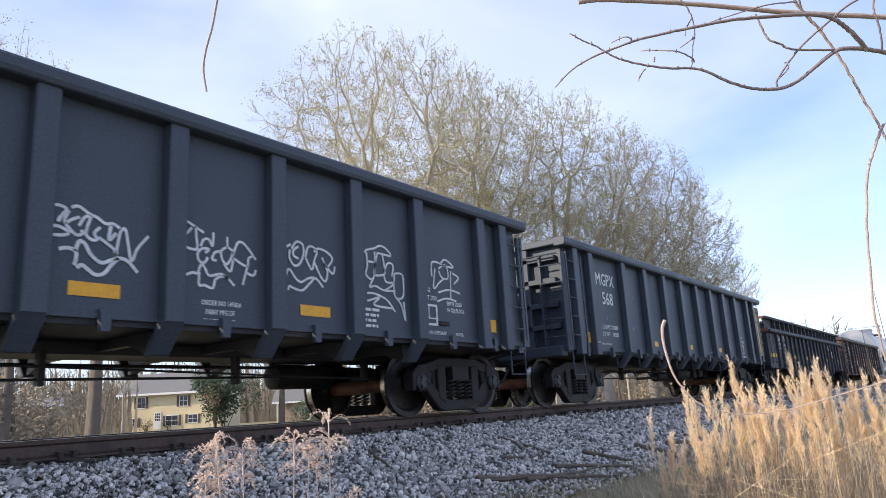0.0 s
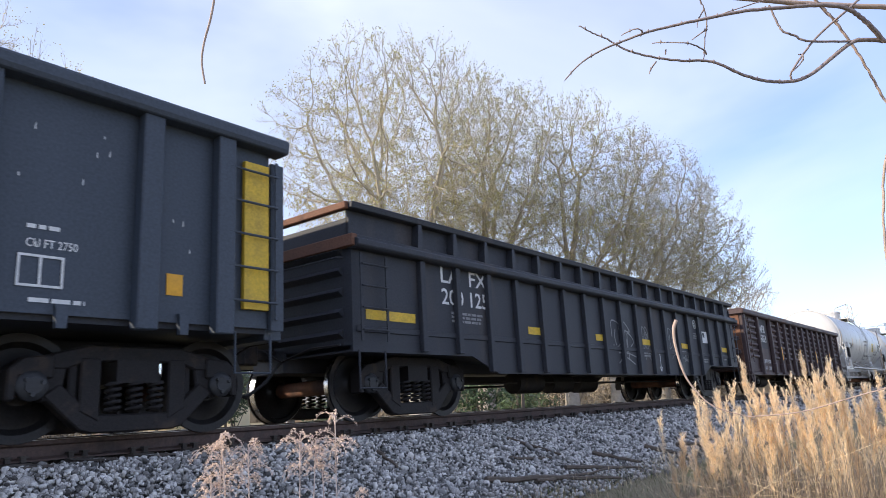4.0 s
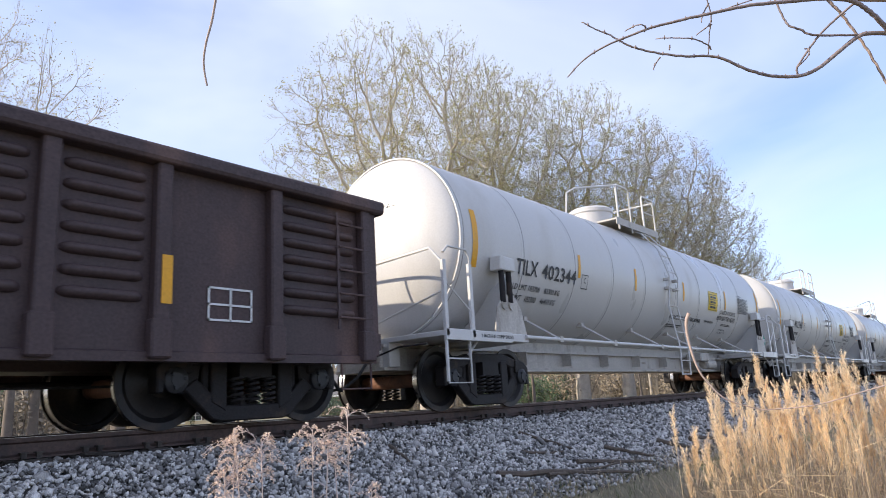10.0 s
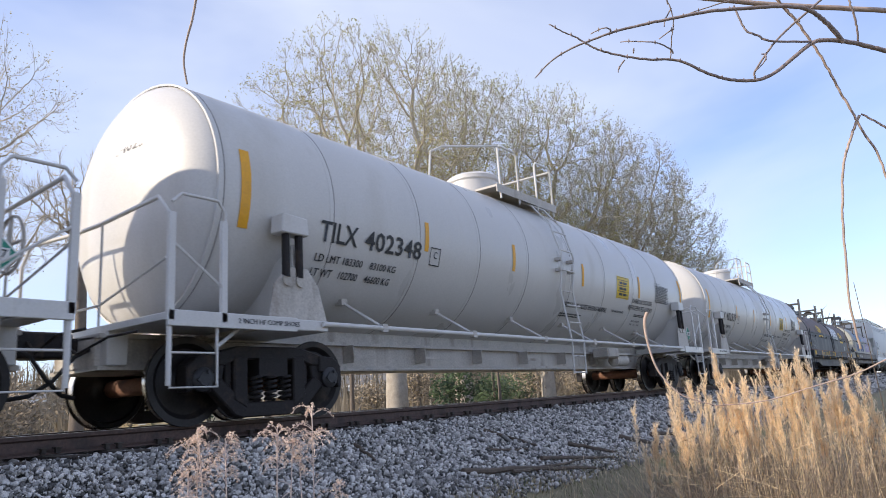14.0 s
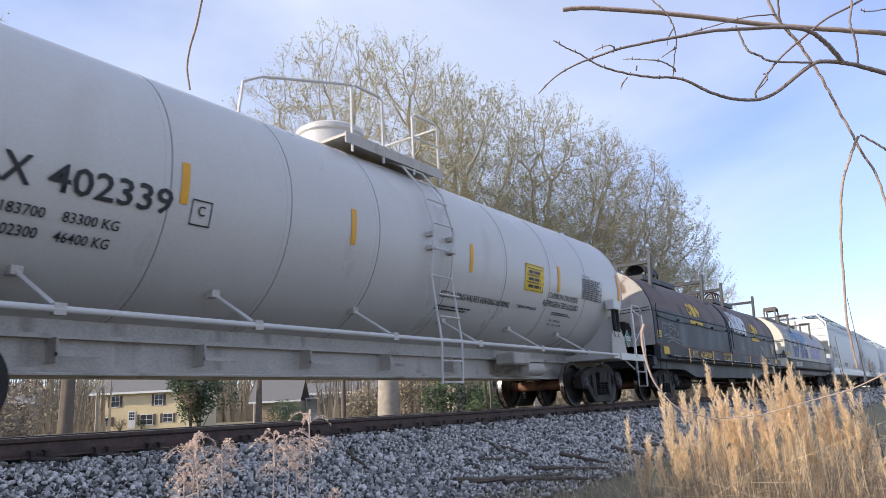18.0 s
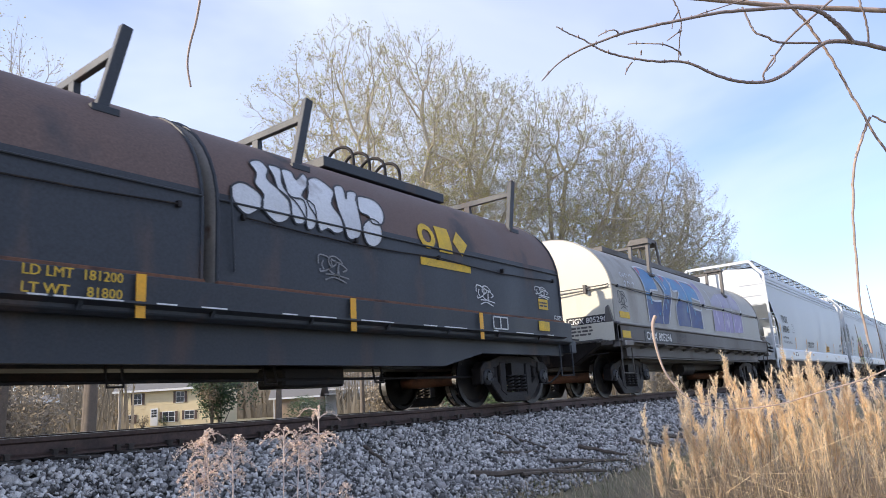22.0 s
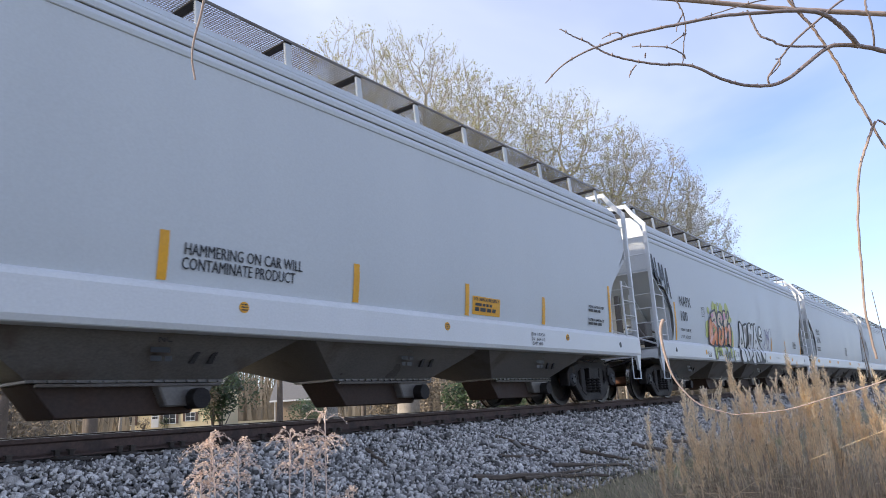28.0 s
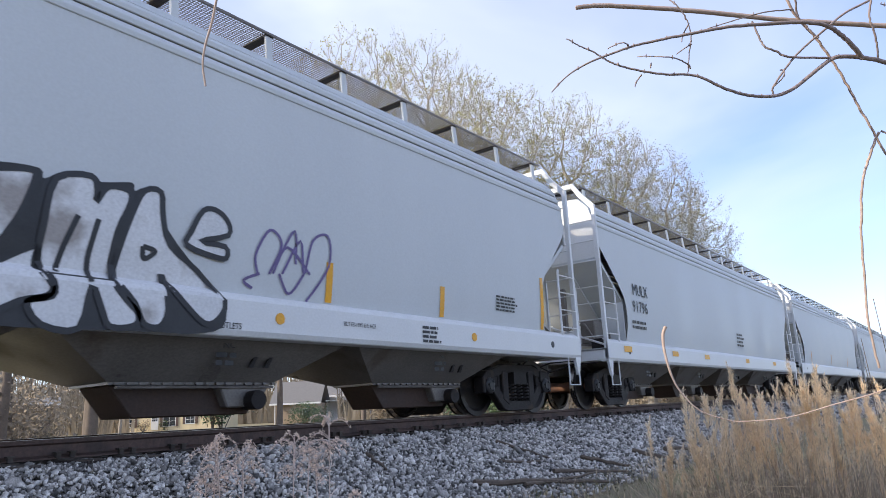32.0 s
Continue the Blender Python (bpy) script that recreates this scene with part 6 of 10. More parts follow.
table = part("lifting_frame", MB().box(5.97, 6.65, -0.26, 0.26, 4.40, 4.44).box(5.95, 5.98, -0.26, 0.26, 4.24, 4.44).box(6.64, 6.67, -0.26, 0.26, 4.24, 4.44).prism([(5.97, 4.44), (6.65, 4.44), (6.65, 4.28), (6.50, 4.34), (6.12, 4.34), (5.97, 4.28)], -0.28, -0.25).prism([(5.97, 4.44), (6.65, 4.44), (6.65, 4.28), (6.50, 4.34), (6.12, 4.34), (5.97, 4.28)], 0.25, 0.28), COILGREY, hood_f, "grey four-legged lifting frame on the roof")
for x0_, x1_ in ((6.0, 5.80), (6.62, 6.82)):
    for k in (-1, 1):
        part("leg", MB().prism([(x1_ - 0.05, 3.60), (x1_ + 0.05, 3.60), (x0_ + 0.05, 4.40), (x0_ - 0.05, 4.40)], k * 0.27 - 0.03, k * 0.27 + 0.03), COILGREY, table)
part("roof_walk", MB().box(2.2, 9.75, -0.5, 0.5, 3.46, 3.60), COILGREY, hood_f, "raised grey walkway along the roof", bevel=0.01)
for s in (-1, 1):
    part("side_sill", MB().prism([(s * 1.58, 1.12), (s * 1.60, 1.14), (s * 1.60, 1.43), (s * 1.64, 1.44), (s * 1.64, 1.47), (s * 1.50, 1.47), (s * 1.50, 1.12)], 0.0, LF, "x"), COILGREY, car_f, bevel=0.006)
    part("sill_lip", MB().prism([(s * 1.66, 1.085), (s * 1.66, 1.115), (s * 1.50, 1.118), (s * 1.50, 1.085)], 0.0, LF, "x"), COILGREY, car_f)
    part("lower_sill", MB().prism([(s * 1.36, 0.80), (s * 1.40, 0.82), (s * 1.40, 1.08), (s * 1.28, 1.08), (s * 1.28, 0.80)], 0.8, LF - 0.8, "x"), COILGREY, car_f, bevel=0.006)
    part("lower_flange", MB().box(0.8, LF - 0.8, min(s * 1.44, s * 1.26), max(s * 1.44, s * 1.26), 0.775, 0.798), COILGREY, car_f)
for x in np.arange(0.7, LF - 0.4, 0.95):
    part("bracket", MB().prism([(-1.64, 1.083), (-1.40, 1.083), (-1.40, 0.98), (-1.62, 1.05)], x - 0.09, x + 0.09, "x"), COILGREY, car_f)
part("deck", MB().box(0, LF, -1.5, 1.5, 1.04, 1.12).box(0, LF, -0.3, 0.3, 0.6, 1.04).box(2.5, LF - 2.5, -1.0, 1.0, 0.74, 0.8), COILGREY, car_f)
part("air_reservoir", MB().lathe([(-0.5, 0.02), (-0.46, 0.18), (0.46, 0.18), (0.5, 0.02)], (LF * 0.5, -0.7, 0.6), "x", 16), TRUCK, car_f, smooth=40)
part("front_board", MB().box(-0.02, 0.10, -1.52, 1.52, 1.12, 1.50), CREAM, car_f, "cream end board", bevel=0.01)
for e, way in ((0.0, -1), (LF, 1)):
    part("end_sill", MB().prism([(-0.62, 0.66), (0.62, 0.66), (1.20, 1.02), (1.20, 1.10), (-1.20, 1.10), (-1.20, 1.02)], min(e, e + way * 0.22), max(e, e + way * 0.22), "x"), TRUCK, car_f, "dark end sill of the underframe", bevel=0.012)
    grid = MB()
    for k in range(40):
        grid.box(min(e + way * 0.05, e + way * 0.42), max(e + way * 0.05, e + way * 0.42), -1.40 + 0.07 * k, -1.40 + 0.07 * k + 0.025, 1.115, 1.13)
    part("end_walk", grid.box(min(e + way * 0.40, e + way * 0.43), max(e + way * 0.40, e + way * 0.43), -1.42, 1.42, 1.10, 1.14), COILGREY, car_f, "grating walkway across the end", kind="stuff")
    part("corner_bracket", MB().box(min(e - way * 0.06, e - way * 0.50), max(e - way * 0.06, e - way * 0.50), -1.70, -1.56, 1.0, 1.11), HOPDARK, car_f, "pale steel step bracket", bevel=0.01)
    for k in (-1, 1):
        part("corner_stake", MB().prism([(k * 1.50, 1.47), (k * 1.30, 1.47), (k * 1.36, 1.82), (k * 1.42, 1.86)], min(e - way * 0.04, e - way * 0.12), max(e - way * 0.04, e - way * 0.12), "x"), COILGREY, car_f, "pointed steel corner stake")
    stirrup(car_f, e - way * 0.7, e - way * 0.15, -1.56, 0.45, 0.98, COILGREY)
    part("corner_post", MB().box(min(e, e - way * 0.15), max(e, e - way * 0.15), -1.60, -1.45, 0.98, 1.5), COILGREY, car_f, bevel=0.01)
lettering("reporting_mark", "CIGX 805296", X(128.95), X(130.53), 1.17, 0.18, on_side(-1.613), car_f, WHITEPAINT)
part("number_field", MB().box(0.186, 0.194, -1.34, -0.36, 1.53, 1.70), INK, car_f, "dark plate behind white numbers")
lettering("reporting_mark", "CIGX 805296", 0.05, 0.95, 1.55, 0.12, lambda x, z: (0.180, -x - 0.35, z), car_f, WHITEPAINT)
bars("stencil", 0.3, 0.9, 1.42, 0.04, lambda x, z: (-0.024, -x - 0.2, z), car_f, COILGREY, 3, 0.8, 8)
bars("stencil", -0.6, 0.1, 1.42, 0.04, lambda x, z: (-0.024, -x - 0.2, z), car_f, COILGREY, 3, 0.8, 9)
part("reflector", quad_y(X(127.66), X(128.08), 1.17, 1.32, -1.603), YELPAINT, car_f, "worn yellow panel")
part("hood_label", quad_y(X(127.95), X(128.48), 1.62, 1.76, -1.463), YELPAINT, car_f, "small yellow notice")
part("number_field", quad_y(X(128.86), X(130.58), 1.13, 1.38, -1.602), INK, car_f, "dark field behind white numbers")
lettering("stencil", "LD LMT 225400", X(130.93), X(131.62), 1.30, 0.075, on_side(-1.606), car_f, INK)
lettering("stencil", "LT WT   60600", X(130.93), X(131.6), 1.19, 0.075, on_side(-1.606), car_f, INK)
loopy_tag(X(127.95), X(128.45), 1.8, 2.2, wh, car_f, INK, 0.018)
BLUE_LIGHT = [[(2.15, 2.92), (2.47, 2.96), (2.90, 2.96), (3.04, 2.84), (3.05, 2.73), (3.00, 2.42), (2.45, 2.39), (2.49, 2.29), (2.51, 2.15), (2.15, 2.16), (2.13, 2.47)],
    [(3.18, 2.77), (3.34, 2.96), (3.49, 2.95), (3.58, 2.71), (3.73, 2.47), (3.86, 2.37), (3.41, 2.38), (3.30, 2.62)],
    [(3.68, 2.91), (4.17, 2.90), (4.13, 2.69), (3.88, 2.39), (3.64, 2.50)],
    [(4.20, 2.92), (5.15, 2.91), (5.14, 2.57), (5.11, 2.29), (4.40, 2.30), (4.21, 2.25), (4.57, 2.53), (4.15, 2.53)]]
BLUE_LIGHT_B = [[(5.15, 2.90), (6.15, 2.89), (6.19, 2.68), (6.18, 2.43), (5.53, 2.47), (5.45, 2.20), (5.17, 2.26), (5.14, 2.52)]]
BLUE_DARK = [[(2.16, 2.16), (2.51, 2.13), (2.76, 2.13), (3.10, 2.16), (3.06, 1.61), (2.17, 1.61)],
    [(3.10, 1.94), (3.40, 2.36), (3.88, 2.36), (3.70, 2.09), (3.41, 1.63), (3.10, 1.61)],
    [(4.12, 2.11), (4.40, 2.28), (5.11, 2.27), (5.13, 1.64), (4.14, 1.62)]]
BLUE_DARK_B = [[(5.16, 2.25), (5.45, 2.18), (5.52, 2.11), (6.12, 2.11), (6.14, 1.63), (5.15, 1.63)]]
PURPLES = [[(7.22, 2.24), (8.24, 2.24), (8.26, 1.64), (7.21, 1.63)],
    [(8.30, 2.25), (9.20, 2.26), (9.22, 1.65), (8.30, 1.63)],
    [(9.25, 2.28), (10.28, 2.23), (10.27, 1.69), (9.26, 1.66)]]
LILACS = [[(6.33, 2.92), (6.79, 3.08), (6.72, 2.80), (6.67, 2.52), (6.60, 2.28), (6.21, 2.33)],
    [(7.32, 2.55), (8.36, 2.84), (8.28, 2.37), (7.24, 2.36)],
    [(8.38, 2.82), (9.47, 2.92), (9.26, 2.42), (8.30, 2.37)],
    [(9.47, 2.92), (10.34, 2.97), (10.31, 2.41), (9.29, 2.40)]]
HOOD_LINES = [[(2.14, 2.93), (2.13, 2.63), (2.13, 2.35), (2.14, 2.19), (2.17, 1.61)],
    [(2.14, 2.93), (2.48, 2.99), (2.91, 2.98), (3.03, 2.90), (3.07, 2.83)],
    [(2.46, 2.39), (2.99, 2.42)],
    [(2.49, 2.38), (2.52, 2.15), (3.10, 2.17)],
    [(3.08, 2.78), (2.99, 2.42)],
    [(3.17, 2.76), (3.30, 2.62), (3.41, 2.41), (3.10, 1.94), (3.08, 1.62)],
    [(3.32, 3.00), (3.50, 2.97), (3.56, 2.70), (3.62, 2.50)],
    [(3.69, 2.92), (4.18, 2.91)],
    [(4.18, 2.90), (4.13, 2.52), (4.57, 2.54), (4.11, 2.12), (4.14, 1.62)],
    [(4.22, 2.76), (3.93, 2.42), (3.66, 1.98), (3.46, 1.63)],
    [(5.16, 2.93), (5.13, 2.61), (5.13, 2.22), (5.14, 1.64)]]
HOOD_LINES_B = [[(5.17, 2.93), (6.16, 2.91), (6.21, 2.66), (6.18, 2.29), (6.18, 1.62)],
    [(5.52, 2.44), (6.18, 2.40)],
    [(5.50, 2.16), (6.13, 2.13)],
    [(6.81, 3.10), (6.72, 2.76), (6.67, 2.48), (6.61, 2.21), (7.21, 2.22), (7.21, 1.63)],
    [(7.24, 2.91), (7.27, 2.66), (7.22, 2.45)],
    [(8.36, 2.84), (8.30, 2.50), (8.26, 1.64)],
    [(9.71, 3.26), (9.45, 2.77), (9.30, 2.42), (9.24, 1.64)],
    [(10.41, 3.01), (10.41, 2.67), (10.34, 2.28), (10.31, 1.67)],
    [(8.78, 2.11), (8.76, 1.62)]]
HOOD_DRIPS = [[(2.44, 2.16), (2.45, 2.05)],
    [(2.91, 1.88), (2.91, 1.81)],
    [(3.39, 2.13), (3.41, 1.99)],
    [(5.00, 2.20), (4.99, 2.01)],
    [(5.57, 2.17), (5.61, 1.98)],
    [(2.24, 2.21), (2.47, 2.18)],
    [(3.55, 2.26), (3.58, 2.15)]]

for shapes, m, lab in ((BLUE_LIGHT + BLUE_LIGHT_B, BLUELIGHT, "light blue sprayed paint"), (BLUE_DARK + BLUE_DARK_B, BLUEP, "dark blue sprayed paint"), (PURPLES, PURPLE, "purple sprayed paint"), (LILACS, LILAC, "thin lilac sprayed paint")):
    for shape in shapes:
        part("spray_panel", fill(wh, shape), m, hood_f, lab)
w2 = on_hood(1.46, 2.20, 3.50, 0.018)
strokes("spray_drip", HOOD_DRIPS, 0.09, on_hood(1.46, 2.20, 3.50, 0.014), hood_f, BLUELIGHT, "light blue paint drip")
strokes("graffiti", HOOD_LINES + HOOD_LINES_B, 0.042, w2, hood_f, PALESPRAY, "pale sprayed outline stroke", 4)
for shape in ([(2.19, 2.93), (2.42, 2.96), (2.36, 2.84), (2.24, 2.72)], [(3.72, 2.91), (3.92, 2.91), (3.84, 2.76), (3.74, 2.72)], [(4.92, 2.92), (5.13, 2.92), (5.12, 2.74)], [(5.94, 2.90), (6.13, 2.89), (6.16, 2.76)]):
    part("spray_panel", fill(on_hood(1.46, 2.20, 3.50, 0.014), shape), REDSPRAY, hood_f, "dusty red sprayed corner")
strokes("graffiti", [[(0.95, 2.66), (0.88, 2.60), (0.95, 2.54)], [(1.0, 2.66), (1.06, 2.54), (1.12, 2.66)], [(1.2, 2.54), (1.2, 2.66), (1.32, 2.62)], [(1.4, 2.6), (1.5, 2.66), (1.6, 2.58)], [(0.95, 2.42), (1.05, 2.46), (1.0, 2.34), (0.92, 2.38)], [(1.15, 2.34), (1.18, 2.46), (1.3, 2.4)], [(1.4, 2.44), (1.52, 2.46), (1.46, 2.34)]], 0.025, w2, hood_f, PALESPRAY, "pale sprayed scrawl that cannot be read")

# ---- covered hopper cars ----


BOLT_ME = MB().lathe([(-0.02, 0.014), (0.01, 0.014)], sides=6).mesh("flange_bolt", HOPDARK)


def hopper_car(s0, label, dents=False, bays=(2.75, 6.32, 9.85, 13.38)):
    L = 17.22
    car = rolling_car("hopper_car", label, s0, (s0 + 1.35, s0 + L - 1.35), L)
    # side of the body, across: (half width, height)
    cross = [(1.53, 1.28), (1.555, 1.45), (1.575, 1.65), (1.585, 1.85), (1.59, 2.05), (1.595, 2.25), (1.592, 2.5), (1.588, 2.75), (1.58, 3.0), (1.565, 3.2), (1.555, 3.35), (1.53, 3.66)]
    inset = lambda z: float(np.interp(z, [1.28, 1.45, 1.65, 1.85, 2.05, 2.25, 2.5, 2.75, 3.0, 3.2, 3.35], [1.12, 1.17, 1.21, 1.22, 1.19, 1.10, 0.88, 0.62, 0.36, 0.18, 0.14]))
    n = len(cross)
    for s in (-1, 1):
        mb, cols = MB(), 40
        v = []
        for y, z in cross:
            a, b = inset(z), L - inset(z)
            for i in range(cols + 1):
                x = a + (b - a) * i / cols
                off = 0.0
                if dents and s < 0 and 1.8 < z < 3.2:
                    off = 0.018 * math.exp(-((x - 12.7 - 0.15 * (z - 2)) / 0.10) ** 2) - 0.02 * math.exp(-((x - 12.9 - 0.15 * (z - 2)) / 0.10) ** 2) + 0.014 * math.exp(-((x - 10.2) / 0.12) ** 2)
                v.append((x, s * (y - off), z))
        f = [(i * (cols + 1) + j, i * (cols + 1) + j + 1, (i + 1) * (cols + 1) + j + 1, (i + 1) * (cols + 1) + j) for i in range(n - 1) for j in range(cols)]
        mb.add(v, f)
        part("side_sheet", mb, HOPGREY, car, smooth=60)
        for z, y in ((3.64, 1.53), (3.80, 1.48), (3.96, 1.42)):
            part("roof_ridge", MB().prism([(s * (y + 0.015), z), (s * (y + 0.02), z + 0.06), (s * (y - 0.05), z + 0.15), (s * (y - 0.07), z)], 0.14, L - 0.14, "x"), HOPGREY, car, bevel=0.008)
        part("roof_slope", MB().prism([(s * 1.40, 4.08), (s * 1.20, 4.28), (s * 0.0, 4.40), (s * 0.0, 4.34), (s * 1.18, 4.22), (s * 1.36, 4.04)], 0.14, L - 0.14, "x"), HOPGREY, car)
        part("side_sill", MB().prism([(s * 1.52, 1.33), (s * 1.60, 1.29), (s * 1.625, 1.24), (s * 1.625, 0.94), (s * 1.60, 0.88), (s * 1.45, 0.87), (s * 1.45, 0.91), (s * 1.58, 0.94), (s * 1.58, 1.27), (s * 1.50, 1.32)], 0.0, L, "x"), HOPSILL, car, bevel=0.01)
        # running board of grating on brackets
        board = part("running_board", MB().box(0.25, L - 0.25, min(s * 1.22, s * 1.20), max(s * 1.22, s * 1.20), 4.59, 4.62).box(0.25, L - 0.25, min(s * 0.30, s * 0.27), max(s * 0.30, s * 0.27), 4.58, 4.63), HOPDARK, car)
        grid = MB()
        for i in range(420):
            x = 0.25 + (L - 0.5) * i / 420
            grid.add([(x, s * 0.29, 4.60), (x + 0.018, s * 0.29, 4.60), (x + 0.018, s * 1.2, 4.60), (x, s * 1.2, 4.60)], [(0, 1, 2, 3)])
        for k in range(24):
            y = s * (0.30 + 0.038 * k)
            grid.add([(0.25, y, 4.605), (L - 0.25, y, 4.605), (L - 0.25, y + s * 0.014, 4.605), (0.25, y + s * 0.014, 4.605)], [(0, 1, 2, 3)])
        part("grating", grid, HOPDARK, board, kind="stuff")
        for i in range(14):
            x = 0.5 + (L - 1.0) * i / 13
            part("board_bracket", MB().box(x - 0.06, x + 0.06, min(s * 0.29, s * 1.2), max(s * 0.29, s * 1.2), 4.572, 4.592), TRUCK, board)
            part("board_post", MB().prism([(s * 1.20, 4.57), (s * 1.17, 4.57), (s * 1.20, 4.22), (s * 1.23, 4.20)], x - 0.045, x + 0.045, "x"), HOPGREY, board)
            part("board_leg", MB().box(x - 0.03, x + 0.03, min(s * 0.30, s * 0.34), max(s * 0.30, s * 0.34), 4.33, 4.575), HOPGREY, board)
    # slope sheets, end bulkheads and the end frames
    for e, way in ((0.0, 1), (L, -1)):
        X_ = lambda a: e + way * a

        def bx(a, b, *rest):
            p, q = sorted((X_(a), X_(b)))
            return (p, q) + rest

        part("slope_sheet", MB().prism([(X_(0.14), 3.02), (X_(0.18), 3.0), (X_(2.7), 1.0), (X_(2.7), 0.94), (X_(0.14), 2.94)], -1.52, 1.52), HOPGREY, car)
        part("end_bulkhead", MB().prism([(-1.565, 2.98), (-1.53, 3.64), (-1.42, 4.04), (-1.20, 4.26), (0, 4.38), (1.20, 4.26), (1.42, 4.04), (1.53, 3.64), (1.565, 2.98)], *sorted((X_(0.13), X_(0.17))), "x"), HOPSILL, car)
        part("end_stiffener", MB().box(*bx(0.04, 0.13, 0.10, 0.24, 2.9, 4.3)), HOPSILL, car, bevel=0.01)
        part("brake_stand", MB().box(*bx(0.20, 0.32, -0.66, -0.54, 1.14, 2.45)), HOPDARK, car, "grey upright brake stand", bevel=0.01)
        part("valve_bracket", MB().box(*bx(0.55, 0.95, -1.12, -0.80, 1.30, 1.78)), HOPDARK, car, "dark bracket for the brake valve", bevel=0.02)
        part("bent_pipe", MB().tube([(X_(0.30), -0.60, 1.30), (X_(0.60), -1.05, 1.26), (X_(0.95), -1.25, 1.30), (X_(1.10), -1.20, 1.52), (X_(1.0), -1.05, 1.60)], 0.022, 6), HOPDARK, car, smooth=50)
        part("cross_brace", MB().tube([(X_(0.06), -1.55, 1.20), (X_(0.06), 0.4, 1.95)], 0.022, 6), HOPSILL, car)
        part("end_sill", MB().box(*bx(0.0, 0.30, -1.6, 1.6, 0.90, 1.14)), HOPSILL, car, bevel=0.012)
        part("end_platform", MB().box(*bx(0.0, 1.25, -1.55, 1.55, 1.10, 1.14)), HOPGREY, car)
        for s in (-1, 1):
            part("slope_rib", MB().prism([(X_(0.3), 2.86), (X_(0.34), 2.74), (X_(2.3), 1.16), (X_(2.3), 1.28)], s * 0.75 - 0.07, s * 0.75 + 0.07), HOPGREY, car)
            part("diagonal_brace", MB().prism([(X_(0.55), 1.14), (X_(0.72), 1.14), (X_(1.5), 1.80), (X_(1.42), 1.86)], s * 0.35 - 0.05, s * 0.35 + 0.05), HOPSILL, car, bevel=0.008)
            part("inner_wall", MB().prism([(X_(1.15), 1.14), (X_(1.19), 1.14), (X_(1.19), 2.12), (X_(1.15), 2.16)], min(s * 1.52, s * 1.05), max(s * 1.52, s * 1.05)), HOPGREY, car)
        post = part("corner_post", MB().prism([(-1.62, 0.92), (-1.62, 4.05), (-1.36, 4.34), (-1.18, 4.60), (-1.10, 4.57), (-1.28, 4.28), (-1.54, 3.98), (-1.54, 0.92)], *sorted((X_(0.0), X_(0.075))), "x"), HOPSILL, car, bevel=0.008)
        part("corner_post", MB().prism([(1.62, 0.92), (1.62, 4.05), (1.36, 4.34), (1.18, 4.60), (1.10, 4.57), (1.28, 4.28), (1.54, 3.98), (1.54, 0.92)], *sorted((X_(0.0), X_(0.075))), "x"), HOPSILL, car, bevel=0.008)
        part("gusset", MB().prism([(X_(0.0), 0.92), (X_(0.22), 0.92), (X_(0.15), 0.60), (X_(0.10), 0.60)], -1.61, -1.56), HOPSILL, car)
        stile = part("ladder_stile", MB().tube([(X_(0.62), -1.60, 1.28), (X_(0.62), -1.60, 2.35), (X_(0.58), -1.59, 2.45)], 0.02, 6), HOPSILL, car, smooth=40)
        rm = MB().tube([(X_(0.04), -1.61, 0), (X_(0.62), -1.61, 0)], 0.012, 6).mesh("rung", HOPSILL)
        for k in range(4):
            part("rung", rm, HOPSILL, post, at=(0, 0, 1.42 + 0.31 * k))
        part("ladder_stile", MB().box(*bx(0.0, 0.04, -1.04, -1.0, 0.95, 2.4)), HOPSILL, car)
        em = MB().tube([(X_(0.02), -1.58, 0), (X_(0.02), -1.0, 0)], 0.012, 6).mesh("rung", HOPSILL)
        for k in range(4):
            part("rung", em, HOPSILL, post, at=(0, 0, 1.38 + 0.33 * k))
        lm = MB().tube([(X_(0.02), -1.58, 0), (X_(0.02), -0.55, 0)], 0.012, 6).mesh("grab_iron", HOPSILL)
        for k in range(3):
            part("grab_iron", lm, HOPSILL, post, at=(0, 0, 2.9 + 0.42 * k))
        roof = part("roof_end_rail", MB().box(*bx(0.02, 0.08, -1.2, 1.2, 4.50, 4.60)), HOPSILL, car, bevel=0.01)
        cross_ = MB()
        for k in range(30):
            cross_.box(*bx(0.08, 0.62, -0.73 + 0.049 * k, -0.73 + 0.049 * k + 0.014, 4.585, 4.6))
        part("grating", cross_, HOPDARK, roof, kind="stuff")
        stirrup(car, X_(0.10), X_(0.48), -1.60, 0.42, 0.95, HOPSILL)
        part("air_reservoir", MB().lathe([(-0.45, 0.02), (-0.42, 0.15), (0.42, 0.15), (0.45, 0.02)], (X_(0.85), -0.45, 1.48), "y", 16), HOPSILL, car, smooth=40)
        part("valve_box", MB().box(*bx(0.25, 0.6, -1.4, -1.15, 1.14, 1.36)), TRUCK, car, bevel=0.02)
        part("brake_pipe", MB().tube([(X_(0.3), -1.25, 1.3), (X_(0.45), -0.95, 1.7), (X_(0.85), -0.5, 1.72), (X_(1.2), 0.2, 1.4)], 0.018, 6), HOPDARK, car, smooth=50)
        part("side_slot", MB().lathe([(-1.6275, 0.001), (-1.6275, 0.055), (-1.62, 0.055)], (X_(1.05), 0, 1.09), "y", 16), INK, car, "dark oval slot in the sill")
